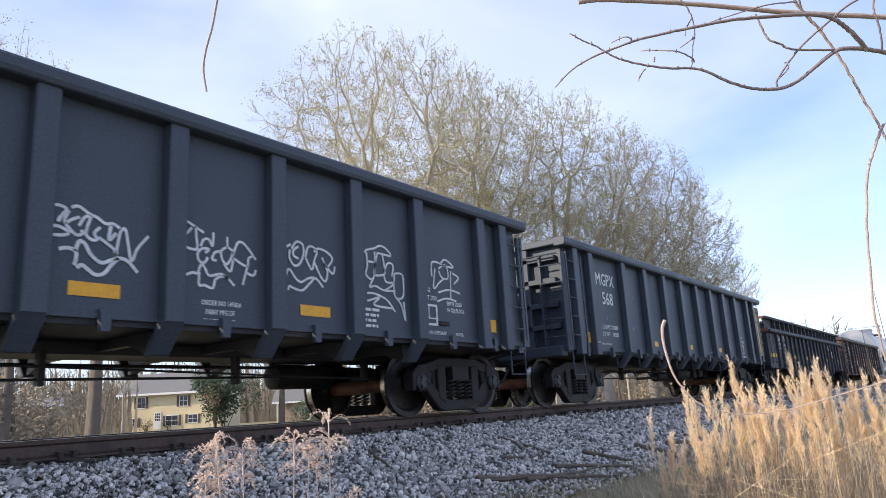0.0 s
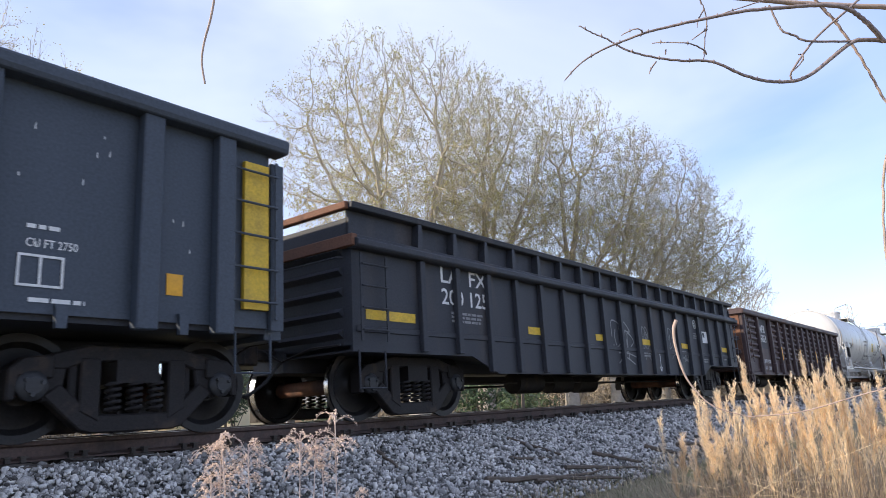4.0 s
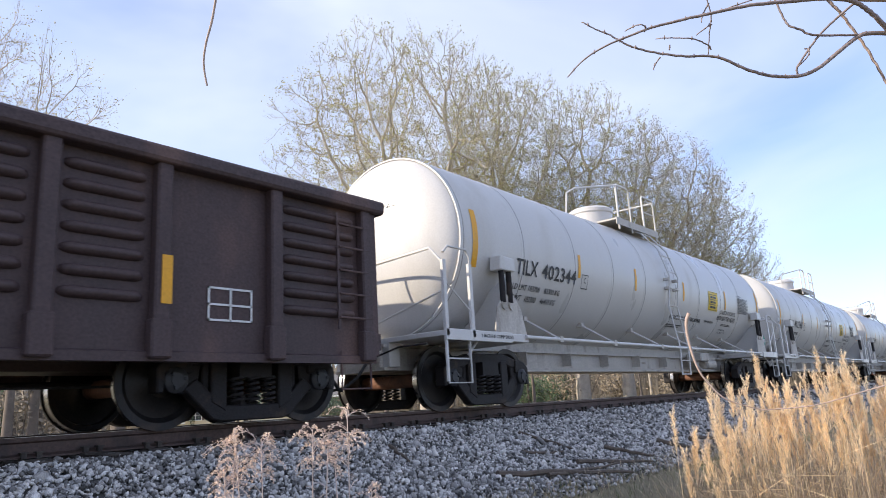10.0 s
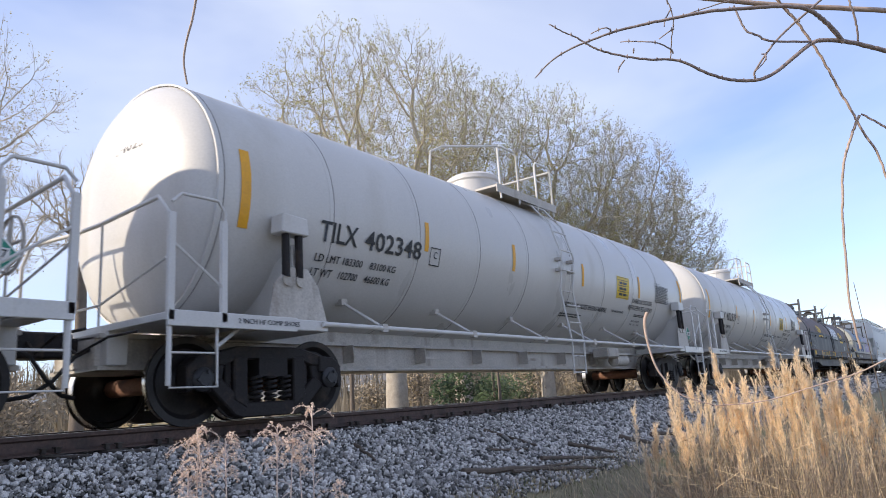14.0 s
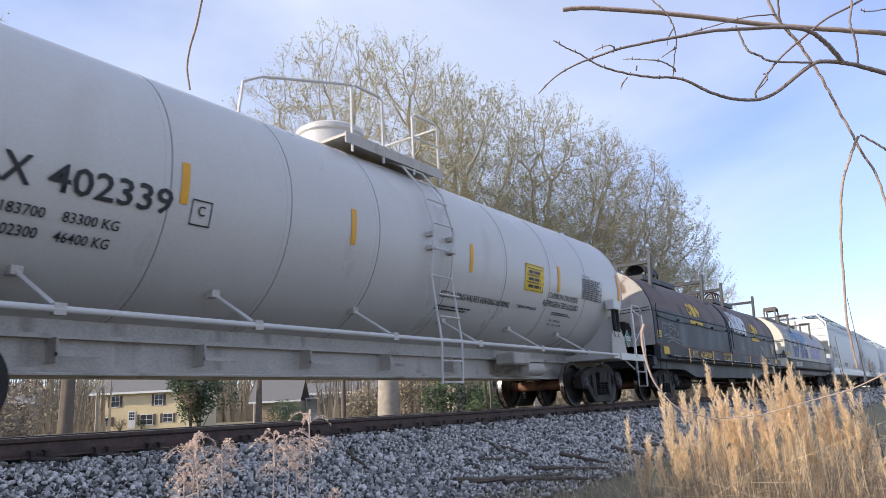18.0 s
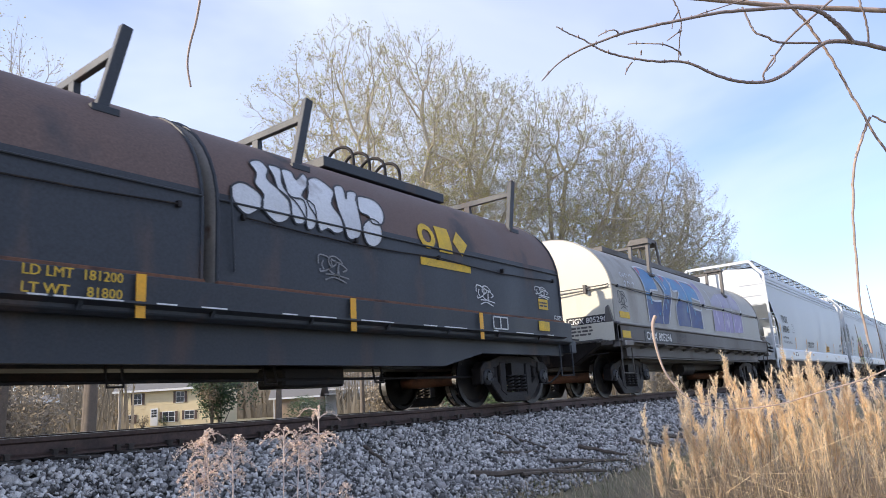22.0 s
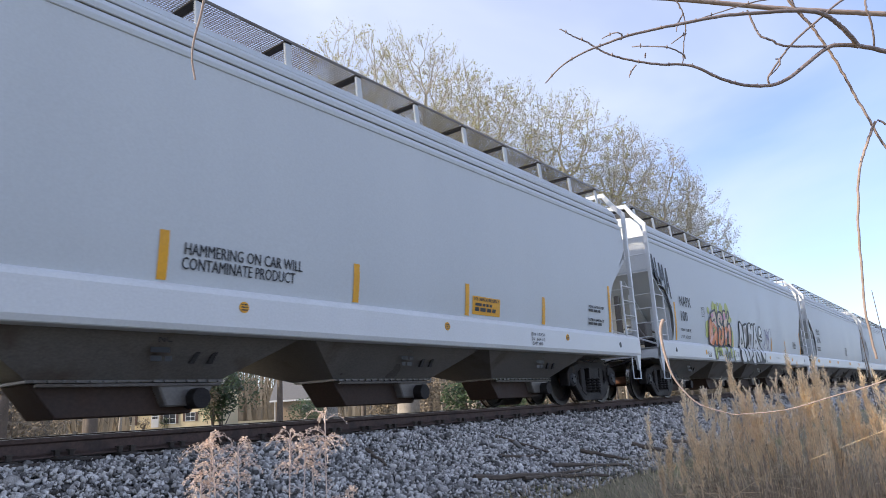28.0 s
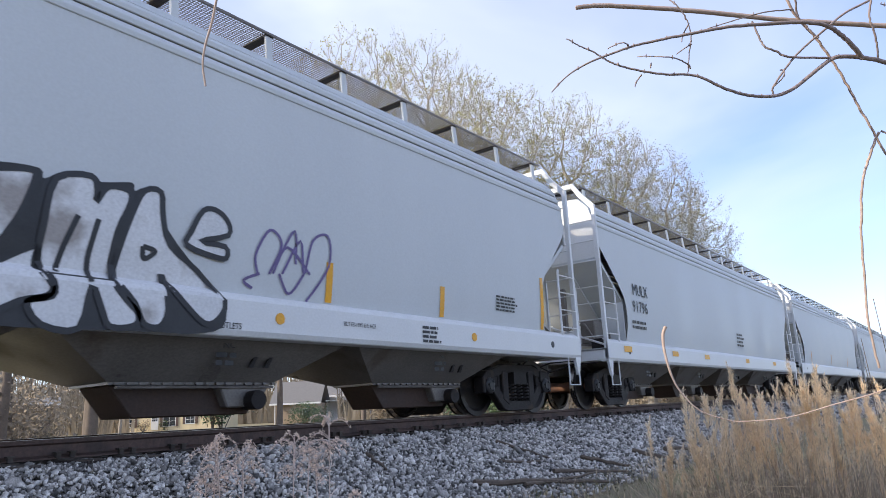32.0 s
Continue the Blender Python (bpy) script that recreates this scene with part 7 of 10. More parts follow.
    part("brake_wheel", MB().lathe([(-0.02, 0.27), (0.0, 0.285), (0.02, 0.27), (0.0, 0.255)], (L - 0.3, -0.55, 2.1), "x", 24, closed=True).box(L - 0.31, L - 0.29, -0.82, -0.28, 2.09, 2.11).box(L - 0.31, L - 0.29, -0.56, -0.54, 1.83, 2.37), TRUCK, car, smooth=40)
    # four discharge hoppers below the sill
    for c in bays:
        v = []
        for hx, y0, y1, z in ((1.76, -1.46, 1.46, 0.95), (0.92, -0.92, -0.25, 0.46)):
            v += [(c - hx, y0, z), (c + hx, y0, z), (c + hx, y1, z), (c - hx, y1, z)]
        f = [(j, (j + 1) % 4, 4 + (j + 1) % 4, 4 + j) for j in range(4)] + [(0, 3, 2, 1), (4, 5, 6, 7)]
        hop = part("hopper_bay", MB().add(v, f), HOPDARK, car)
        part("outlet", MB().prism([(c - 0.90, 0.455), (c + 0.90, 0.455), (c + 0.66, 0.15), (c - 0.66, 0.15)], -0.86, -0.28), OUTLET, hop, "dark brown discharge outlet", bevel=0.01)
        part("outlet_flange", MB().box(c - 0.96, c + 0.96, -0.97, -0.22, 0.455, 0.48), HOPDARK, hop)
        for k in range(16):
            part("flange_bolt", BOLT_ME, HOPDARK, hop, at=(c - 0.9 + 0.12 * k, -0.975, 0.467))
        part("gate_box", MB().prism([(c + 0.22, 0.44), (c + 0.86, 0.44), (c + 0.72, 0.22), (c + 0.32, 0.22)], -0.98, -0.80), HOPDARK, hop, bevel=0.015)
        part("outlet_pipe", MB().lathe([(-1.12, 0.001), (-1.12, 0.10), (-1.10, 0.105), (-0.9, 0.10)], (c + 0.62, 0, 0.29), "y", 18), TRUCK, hop, "dark capped outlet pipe", smooth=40)
        lettering("stencil", "NC", c + 0.0, c + 0.14, 0.80, 0.06, on_side(-1.345), hop, INK)
        bars("stencil", c - 0.04, c + 0.24, 0.71, 0.05, on_side(-1.28), hop, INK, 2, 0.6, int(c))
        part("gate_shaft", MB().tube([(c - 0.9, -1.0, 0.43), (c + 0.9, -1.0, 0.43)], 0.016, 6), HOPDARK, hop)
        for k in range(2):
            part("grab_mark", MB().prism([(c + 0.40 + 0.20 * k, 0.62), (c + 0.46 + 0.20 * k, 0.62), (c + 0.54 + 0.20 * k, 0.76), (c + 0.50 + 0.20 * k, 0.76)], -1.22, -1.19), TRUCK, hop)
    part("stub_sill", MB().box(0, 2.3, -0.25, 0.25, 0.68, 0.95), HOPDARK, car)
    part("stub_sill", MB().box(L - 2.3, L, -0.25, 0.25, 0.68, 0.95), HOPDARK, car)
    return car


def hop_where(off=0.012):
    zs, ys = [1.28, 1.45, 1.65, 1.85, 2.05, 2.25, 2.5, 2.75, 3.0, 3.2, 3.35, 3.66], [1.53, 1.555, 1.575, 1.585, 1.59, 1.595, 1.592, 1.588, 1.58, 1.565, 1.555, 1.53]
    return lambda x, z: (x, -float(np.interp(z, zs, ys)) - off, z)


hw, sw = hop_where(), on_side(-1.634)
G0 = 141.25
car_g = hopper_car(G0, "light grey covered hopper with black lettering and yellow strips", True)
X = lambda s: s - G0
lettering("reporting_mark", "TFOX", X(143.05), X(144.1), 2.32, 0.27, hw, car_g, INK)
lettering("reporting_mark", "88045", X(143.05), X(144.15), 1.94, 0.27, hw, car_g, INK)
lettering("stencil", "LD LMT 197400 LBS", X(142.95), X(143.95), 1.70, 0.08, hw, car_g, INK)
lettering("stencil", "LT WT  65600 LBS NEW 03-88", X(143.0), X(144.5), 1.53, 0.08, hw, car_g, INK)
lettering("stencil", "HAMMERING ON CAR WILL", X(147.66), X(149.1), 1.60, 0.115, hw, car_g, INK)
lettering("stencil", "CONTAMINATE PRODUCT", X(147.64), X(149.0), 1.46, 0.115, hw, car_g, INK)
lettering("stencil", "TFOX", -0.25, 0.25, 3.45, 0.15, lambda x, z: (0.148, -x - 0.6, z), car_g, INK)
lettering("stencil", "88045", -0.28, 0.28, 3.25, 0.15, lambda x, z: (0.148, -x - 0.6, z), car_g, INK)
lettering("stencil", "EXW 10-8 H 3-8", X(153.9), X(154.32), 1.12, 0.05, sw, car_g, INK)
lettering("stencil", "EW    8-0 H 15-2", X(153.9), X(154.32), 1.04, 0.05, sw, car_g, INK)
lettering("stencil", "CU FT 5800", X(153.9), X(154.24), 0.97, 0.05, sw, car_g, INK)
lettering("plate_letter", "C", X(144.86), X(144.96), 2.05, 0.12, hw, car_g, INK)
lettering("plate_letter", "PLATE", X(144.78), X(145.04), 2.22, 0.05, hw, car_g, INK)
mb = MB()
for x0, x1, z0, z1 in ((144.74, 145.1, 1.98, 1.995), (144.74, 145.1, 2.30, 2.315), (144.74, 144.755, 1.98, 2.31), (145.085, 145.1, 1.98, 2.31)):
    mb.add([hw(X(x0), z0), hw(X(x1), z0), hw(X(x1), z1), hw(X(x0), z1)], [(0, 1, 2, 3)])
part("plate_mark", mb, INK, car_g)
for s, zt in ((142.6, 2.25), (145.16, 1.8), (147.4, 1.8), (149.9, 1.8), (152.18, 1.8), (154.42, 1.8), (157.12, 2.27)):
    part("reflector", patch(hop_where(0.008), X(s), X(s) + 0.10, 1.34, zt), YELLOW, car_g, "yellow reflective strip")
part("notice", patch(hop_where(0.008), X(152.36), X(153.10), 1.37, 1.64), YELLOW, car_g, "yellow emergency notice panel")
lettering("stencil", "FOR CHEMICAL EMERGENCY", X(152.40), X(153.05), 1.575, 0.045, hop_where(0.016), car_g, INK)
bars("stencil", X(152.42), X(153.04), 1.50, 0.04, hop_where(0.016), car_g, INK, 1, 0.9, 2)
bars("stencil", X(152.42), X(153.04), 1.42, 0.055, hop_where(0.016), car_g, INK, 1, 0.9, 4)
for s in (144.2, 148.3, 151.64, 155.15):
    part("round_sticker", MB().lathe([(-1.634, 0.056), (-1.626, 0.056)], (X(s), 0, 1.14), "y", 18), YELLOW, car_g, "round yellow sticker")
    bars("stencil", X(s) - 0.035, X(s) + 0.04, 1.16, 0.014, lambda x, z: (x, -1.637, z), car_g, INK, 3, 0.9, 7)
lettering("stencil", "INTERIOR AMERON 428PC", X(156.2), X(156.9), 1.76, 0.055, hw, car_g, INK)
bars("stencil", X(156.2), X(156.8), 1.69, 0.05, hw, car_g, INK, 1, 0.8, 12)
lettering("stencil", "EXTERIOR AMERON 399", X(156.18), X(156.86), 1.51, 0.055, hw, car_g, INK)
bars("stencil", X(156.18), X(156.8), 1.44, 0.05, hw, car_g, INK, 1, 0.8, 13)
part("plate_frame", MB().box(X(144.6), X(145.0), -1.634, -1.626, 1.05, 1.065).box(X(144.6), X(145.0), -1.634, -1.626, 1.18, 1.195).box(X(144.6), X(144.615), -1.634, -1.626, 1.05, 1.195).box(X(144.985), X(145.0), -1.634, -1.626, 1.05, 1.195), INK, car_g)

H0 = 159.65
car_h = hopper_car(H0, "light grey covered hopper sprayed with large graffiti")
X = lambda s: s - H0
lettering("reporting_mark", "NAPX", X(161.42), X(162.27), 2.22, 0.25, hw, car_h, INK)
lettering("reporting_mark", "100", X(161.42), X(161.9), 1.84, 0.25, hw, car_h, INK)
lettering("stencil", "LD LMT 196500 LBS", X(161.36), X(162.1), 1.58, 0.07, hw, car_h, INK)
lettering("stencil", "LT WT   66500 LBS", X(161.34), X(162.05), 1.41, 0.07, hw, car_h, INK)
lettering("reporting_mark", "NAPX", -0.25, 0.25, 3.66, 0.15, lambda x, z: (0.122, -x - 0.6, z), car_h, INK)
lettering("reporting_mark", "100", -0.25, 0.10, 3.46, 0.15, lambda x, z: (0.122, -x - 0.6, z), car_h, INK)
lettering("stencil", "OUTLETS", X(169.2), X(169.5), 0.95, 0.06, sw, car_h, INK)
lettering("stencil", "BLT 03-1995 BY: ACF", X(170.9), X(171.43), 1.08, 0.05, sw, car_h, INK)
bars("stencil", X(172.32), X(172.72), 1.14, 0.035, sw, car_h, INK, 4, 0.7, 5)
bars("stencil", X(174.2), X(174.9), 1.75, 0.03, hw, car_h, INK, 5, 0.7, 6)
lettering("plate_letter", "C", X(163.19), X(163.27), 2.10, 0.10, hw, car_h, INK)
lettering("plate_letter", "PLATE", X(163.12), X(163.34), 2.23, 0.045, hw, car_h, INK)
mb = MB()
for x0, x1, z0, z1 in ((163.1, 163.36, 2.05, 2.062), (163.1, 163.36, 2.30, 2.312), (163.1, 163.112, 2.05, 2.31), (163.348, 163.36, 2.05, 2.31)):
    mb.add([hw(X(x0), z0), hw(X(x1), z0), hw(X(x1), z1), hw(X(x0), z1)], [(0, 1, 2, 3)])
part("plate_mark", mb, INK, car_h)
mb = MB()
for x0, x1, z0, z1 in ((163.15, 163.36, 0.98, 0.99), (163.15, 163.36, 1.05, 1.06), (163.15, 163.36, 1.10, 1.11), (163.15, 163.16, 0.98, 1.11), (163.25, 163.26, 0.98, 1.05), (163.35, 163.36, 0.98, 1.11)):
    mb.box(X(x0), X(x1), -1.634, -1.626, z0, z1)
part("table_mark", mb, INK, car_h)
for s, zt in ((160.96, 2.27), (165.84, 1.78), (170.68, 1.8), (172.8, 1.76), (175.58, 2.22)):
    part("reflector", patch(hop_where(0.008), X(s), X(s) + 0.10, 1.34, zt), YELLOW, car_h, "yellow reflective strip")
for s in (162.98, 169.98, 173.5):
    part("round_sticker", MB().lathe([(-1.634, 0.06), (-1.626, 0.06)], (X(s), 0, 1.09), "y", 18), YELLOW, car_h, "round yellow sticker")


def low_where(off):
    """The hopper's side down over its sill."""
    zs, ys = [0.85, 1.24, 1.29, 1.33, 1.45, 1.65, 1.85, 2.05, 2.25, 2.5, 2.9], [1.628, 1.628, 1.605, 1.545, 1.557, 1.577, 1.587, 1.592, 1.597, 1.594, 1.587]
    return lambda x, z: (x, -float(np.interp(z, zs, ys)) - off, z)


ASK_FILL = [[(4.20, 2.19), (4.32, 2.24), (4.54, 2.30), (4.64, 2.29), (4.67, 2.18), (4.69, 1.93), (4.70, 1.69), (4.72, 1.62), (4.67, 1.46), (4.68, 1.37), (4.59, 1.29), (4.48, 1.30), (4.43, 1.43), (4.35, 1.33), (4.22, 1.29), (4.02, 1.30), (3.93, 1.37), (3.88, 1.54), (3.90, 1.75), (3.97, 1.95), (4.07, 2.06), (4.17, 2.09)]]
ASK_FILL_B = [[(4.74, 1.97), (4.77, 2.10), (4.86, 2.22), (4.98, 2.28), (5.14, 2.29), (5.27, 2.20), (5.30, 2.07), (5.20, 1.96), (5.08, 1.92), (5.23, 1.92), (5.33, 1.83), (5.35, 1.68), (5.33, 1.52), (5.24, 1.40), (5.08, 1.31), (4.87, 1.30), (4.74, 1.35), (4.70, 1.43), (4.74, 1.59), (4.75, 1.74), (4.85, 1.86), (4.77, 1.87)]]
ASK_FILL_C = [[(5.36, 2.30), (5.62, 2.35), (5.64, 2.13), (5.90, 2.36), (5.97, 2.33), (5.97, 2.26), (5.67, 1.94), (5.67, 1.88), (5.82, 1.99), (5.97, 1.99), (6.05, 1.86), (6.03, 1.60), (5.97, 1.37), (5.85, 1.32), (5.72, 1.33), (5.74, 1.70), (5.73, 1.77), (5.64, 1.70), (5.60, 1.52), (5.55, 1.34), (5.40, 1.33), (5.34, 1.36), (5.35, 1.65), (5.37, 1.92)]]
ASK_PALE = [[(4.21, 2.19), (4.54, 2.29), (4.63, 2.28), (4.67, 2.18), (4.68, 1.81), (4.48, 1.90), (4.29, 1.97), (4.23, 1.99)],
    [(4.75, 1.97), (4.78, 2.10), (4.86, 2.21), (4.98, 2.27), (5.13, 2.28), (5.25, 2.19), (5.28, 2.07), (5.20, 1.97), (5.04, 1.93), (5.21, 1.89), (5.11, 1.80), (4.85, 1.86), (4.78, 1.88)],
    [(5.38, 2.29), (5.61, 2.34), (5.63, 2.11), (5.90, 2.35), (5.96, 2.32), (5.96, 2.26), (5.66, 1.94), (5.38, 1.84)]]
ASK_PINK = [[(4.25, 2.16), (4.43, 2.22), (4.44, 2.13), (4.27, 2.06)],
    [(5.04, 2.19), (5.18, 2.18), (5.25, 2.09), (5.14, 2.05)],
    [(5.42, 2.25), (5.61, 2.30), (5.60, 2.09), (5.42, 2.08)],
    [(4.50, 1.99), (4.60, 1.99), (4.60, 1.93), (4.52, 1.92)]]
ASK_HOLES = [[(4.29, 1.86), (4.47, 1.75), (4.26, 1.58)],
    [(5.05, 1.67), (5.06, 1.59), (5.01, 1.51), (4.95, 1.52), (4.96, 1.58)],
    [(5.72, 1.71), (5.74, 1.70), (5.73, 1.43), (5.65, 1.31), (5.61, 1.42)]]
ASK_LINES = [[(4.18, 2.19), (4.19, 2.08), (4.23, 1.98), (4.33, 1.98), (4.47, 2.05), (4.50, 1.97)],
    [(4.91, 2.02), (4.95, 2.08), (5.03, 2.09), (5.04, 2.02), (5.03, 1.95), (5.08, 1.93)],
    [(4.75, 1.74), (4.85, 1.87), (4.98, 1.80), (5.08, 1.73), (5.00, 1.62)],
    [(4.92, 2.02), (4.97, 1.98), (5.03, 1.95)]]
ASK_DRIPS = [[(4.18, 1.26), (4.18, 1.13), (4.19, 1.00)],
    [(4.35, 1.25), (4.35, 1.20), (4.35, 1.17)],
    [(4.71, 1.29), (4.72, 1.18), (4.72, 1.07)],
    [(5.27, 1.25), (5.26, 1.07), (5.25, 0.90)],
    [(5.66, 1.27), (5.66, 1.16), (5.66, 1.05)],
    [(5.94, 1.30), (5.94, 1.10), (5.95, 0.89)],
    [(4.49, 1.17), (4.49, 1.12), (4.50, 1.06)],
    [(5.07, 1.17), (5.07, 1.09), (5.07, 0.99)],
    [(5.41, 1.16), (5.41, 1.06), (5.41, 0.96)]]
LIME_SPOTS = [(4.06, 2.27, 0.10), (4.59, 2.38, 0.17), (4.82, 2.38, 0.14), (5.04, 2.51, 0.06), (5.31, 2.37, 0.19), (5.88, 2.37, 0.23), (3.81, 1.80, 0.14), (3.78, 1.62, 0.13), (3.90, 1.91, 0.07), (6.01, 2.17, 0.16), (6.22, 2.14, 0.06), (6.17, 1.86, 0.06), (6.11, 1.64, 0.20), (6.14, 1.44, 0.12), (5.27, 1.30, 0.13), (4.59, 1.26, 0.11)]
for a, b, r in LIME_SPOTS:
    rr = [r * (1 + 0.10 * math.sin(3 * t + a * 9)) for t in np.linspace(0, 2 * math.pi, 18)[:-1]]
    part("graffiti_haze", fill(low_where(0.007), [(a + q * math.cos(t), b + q * math.sin(t)) for q, t in zip(rr, np.linspace(0, 2 * math.pi, 18)[:-1])], 0.05), LIME, car_h, "lime sprayed haze")
for shape in ASK_FILL + ASK_FILL_B + ASK_FILL_C:
    eased = round_off(shape, 3)
    part("graffiti_fill", fill(low_where(0.013), eased, 0.04), ORANGE, car_h, "fat orange sprayed letter")
    part("graffiti_outline", ribbon(MB(), eased, 0.058, low_where(0.026), closed=True), INK, car_h, "black sprayed outline of an orange letter")
for shapes, off, m, lab in ((ASK_PALE, 0.017, PEACH, "pale peach fade in a sprayed letter"), (ASK_PINK, 0.021, PINK, "pink patch in a sprayed letter"), (ASK_HOLES, 0.022, LIME, "lime gap in a sprayed letter")):
    for shape in shapes:
        part("graffiti_fade", fill(low_where(off), shape, 0.04), m, car_h, lab)
        if shapes is ASK_HOLES:
            part("graffiti_line", ribbon(MB(), shape, 0.04, low_where(0.027), closed=True), INK, car_h)
strokes("graffiti_line", ASK_LINES, 0.042, low_where(0.027), car_h, INK, "black sprayed inner line")
for k, line in enumerate(ASK_DRIPS):
    wd = (0.19, 0.13, 0.14, 0.07, 0.18, 0.07, 0.09, 0.06, 0.06)[k]
    ends = [(line[-1][0] + wd / 2 * math.cos(t), line[-1][1] + wd * 0.4 * math.sin(t)) for t in np.linspace(math.pi, 2 * math.pi, 7)]
    shape = [(line[0][0] - wd / 2, line[0][1])] + ends + [(line[0][0] + wd / 2, line[0][1])]
    part("paint_drip", fill(low_where(0.010), shape, 0.04), LIME, car_h, "lime green paint drip")
    part("graffiti_line", ribbon(MB(), shape, 0.028, low_where(0.016)), INK, car_h)
lettering("graffiti_mark", "22", X(165.95), X(166.15), 1.05, 0.12, sw, car_h, INK)
SILVER_A = [[(7.01, 2.06), (7.13, 2.13), (7.29, 2.04), (7.34, 1.83), (7.39, 1.48), (7.52, 1.17), (7.59, 1.04), (7.52, 0.91), (7.34, 0.91), (7.23, 1.07), (7.11, 1.27), (7.06, 1.27), (7.21, 1.04), (7.17, 0.90), (6.98, 0.87), (6.82, 0.88), (6.70, 1.00), (6.69, 1.17), (6.80, 1.33), (6.93, 1.61), (6.98, 1.88)],
    [(7.44, 2.00), (7.62, 2.06), (7.85, 2.10), (7.87, 2.00), (7.78, 1.69), (7.61, 1.32), (7.93, 1.50), (7.94, 1.34), (8.06, 1.18), (8.01, 1.09), (7.83, 1.04), (7.59, 0.91), (7.61, 1.10), (7.54, 1.29), (7.44, 1.52)]]
SILVER_B = [[(8.03, 2.07), (8.31, 2.16), (8.37, 2.04), (8.37, 1.95), (8.46, 2.10), (8.64, 2.11), (8.67, 2.00), (8.57, 1.71), (8.54, 1.31), (8.65, 1.14), (8.77, 1.02), (8.74, 0.91), (8.53, 0.89), (8.45, 1.04), (8.36, 1.21), (8.28, 0.86), (7.99, 0.87), (7.88, 1.04), (8.06, 1.10), (8.06, 1.22), (7.96, 1.38), (7.97, 1.67)],
    [(8.69, 1.91), (8.79, 2.14), (8.95, 2.16), (8.98, 1.95), (9.07, 1.68), (9.37, 1.48), (9.64, 1.21), (9.56, 1.02), (9.42, 0.98), (9.22, 1.14), (9.09, 1.27), (9.00, 1.40), (9.05, 1.08), (8.98, 0.92), (8.83, 0.93), (8.74, 1.10), (8.57, 1.31), (8.60, 1.58)]]
SILVER_C = [[(9.28, 1.85), (9.39, 2.07), (9.53, 2.11), (9.67, 2.03), (9.69, 1.88), (9.38, 1.77), (9.66, 1.76), (9.68, 1.65), (9.55, 1.64), (9.24, 1.71)]]
SHADOW_POLY = [[(6.92, 2.01), (7.02, 2.14), (7.17, 2.16), (7.36, 2.03), (7.41, 2.04), (7.62, 2.11), (7.90, 2.13), (7.94, 2.05), (8.09, 2.15), (8.34, 2.18), (8.40, 2.13), (8.67, 2.19), (8.70, 2.12), (8.79, 2.17), (8.98, 2.18), (9.01, 1.86), (9.53, 1.35), (9.66, 1.19), (9.62, 0.95), (9.28, 0.87), (8.95, 0.87), (7.84, 0.84), (7.36, 0.86), (6.70, 0.86), (6.61, 1.03), (6.63, 1.24), (6.80, 1.38), (6.91, 1.64)]]
INNER_LINES = [[(7.14, 1.64), (7.22, 1.49), (7.08, 1.46), (7.14, 1.64)],
    [(8.23, 1.80), (8.14, 1.53), (8.09, 1.31)],
    [(8.40, 1.80), (8.34, 1.46), (8.36, 1.25)],
    [(8.81, 1.63), (8.93, 1.60), (8.83, 1.52), (8.81, 1.63)]]
PURPLE_TAG = [[(10.07, 1.55), (10.04, 1.75), (10.21, 2.03), (10.37, 1.90), (10.22, 1.56)],
    [(10.36, 1.79), (10.55, 2.08), (10.57, 1.71)],
    [(10.39, 1.58), (10.63, 1.98), (10.69, 1.61), (10.81, 2.01), (11.04, 2.10), (11.06, 1.76), (10.75, 1.32)],
    [(10.35, 1.58), (10.50, 1.38), (10.69, 1.61)],
    [(10.10, 1.55), (9.91, 1.46), (10.02, 1.39)],
    [(10.27, 1.57), (10.45, 1.88), (10.78, 1.62)]]
part("graffiti_shadow", fill(low_where(0.011), round_off(SHADOW_POLY[0], 3), 0.04), INK, car_h, "black sprayed ground behind fat silver letters")
for shapes in (SILVER_A, SILVER_B, SILVER_C):
    for shape in shapes:
        eased = round_off(shape, 3)
        part("graffiti_letter", fill(low_where(0.016), eased, 0.04), SILVER, car_h, "fat silver sprayed letter")
        part("graffiti_outline", ribbon(MB(), eased, 0.055, low_where(0.021), closed=True), INK, car_h, "black sprayed outline of a silver letter")
strokes("graffiti_line", INNER_LINES, 0.045, low_where(0.022), car_h, INK, "black sprayed inner line")
strokes("graffiti", PURPLE_TAG, 0.030, hw, car_h, VIOLET, "purple sprayed stroke of a scrawl")
strokes("graffiti_mark", [[(5.98, 1.22), (5.98, 1.05), (6.10, 1.05)], [(6.02, 1.20), (6.16, 1.20), (6.17, 1.06)], [(6.06, 0.97), (6.12, 1.10), (6.18, 0.97)]], 0.014, sw, car_h, INK, "small black sprayed mark")
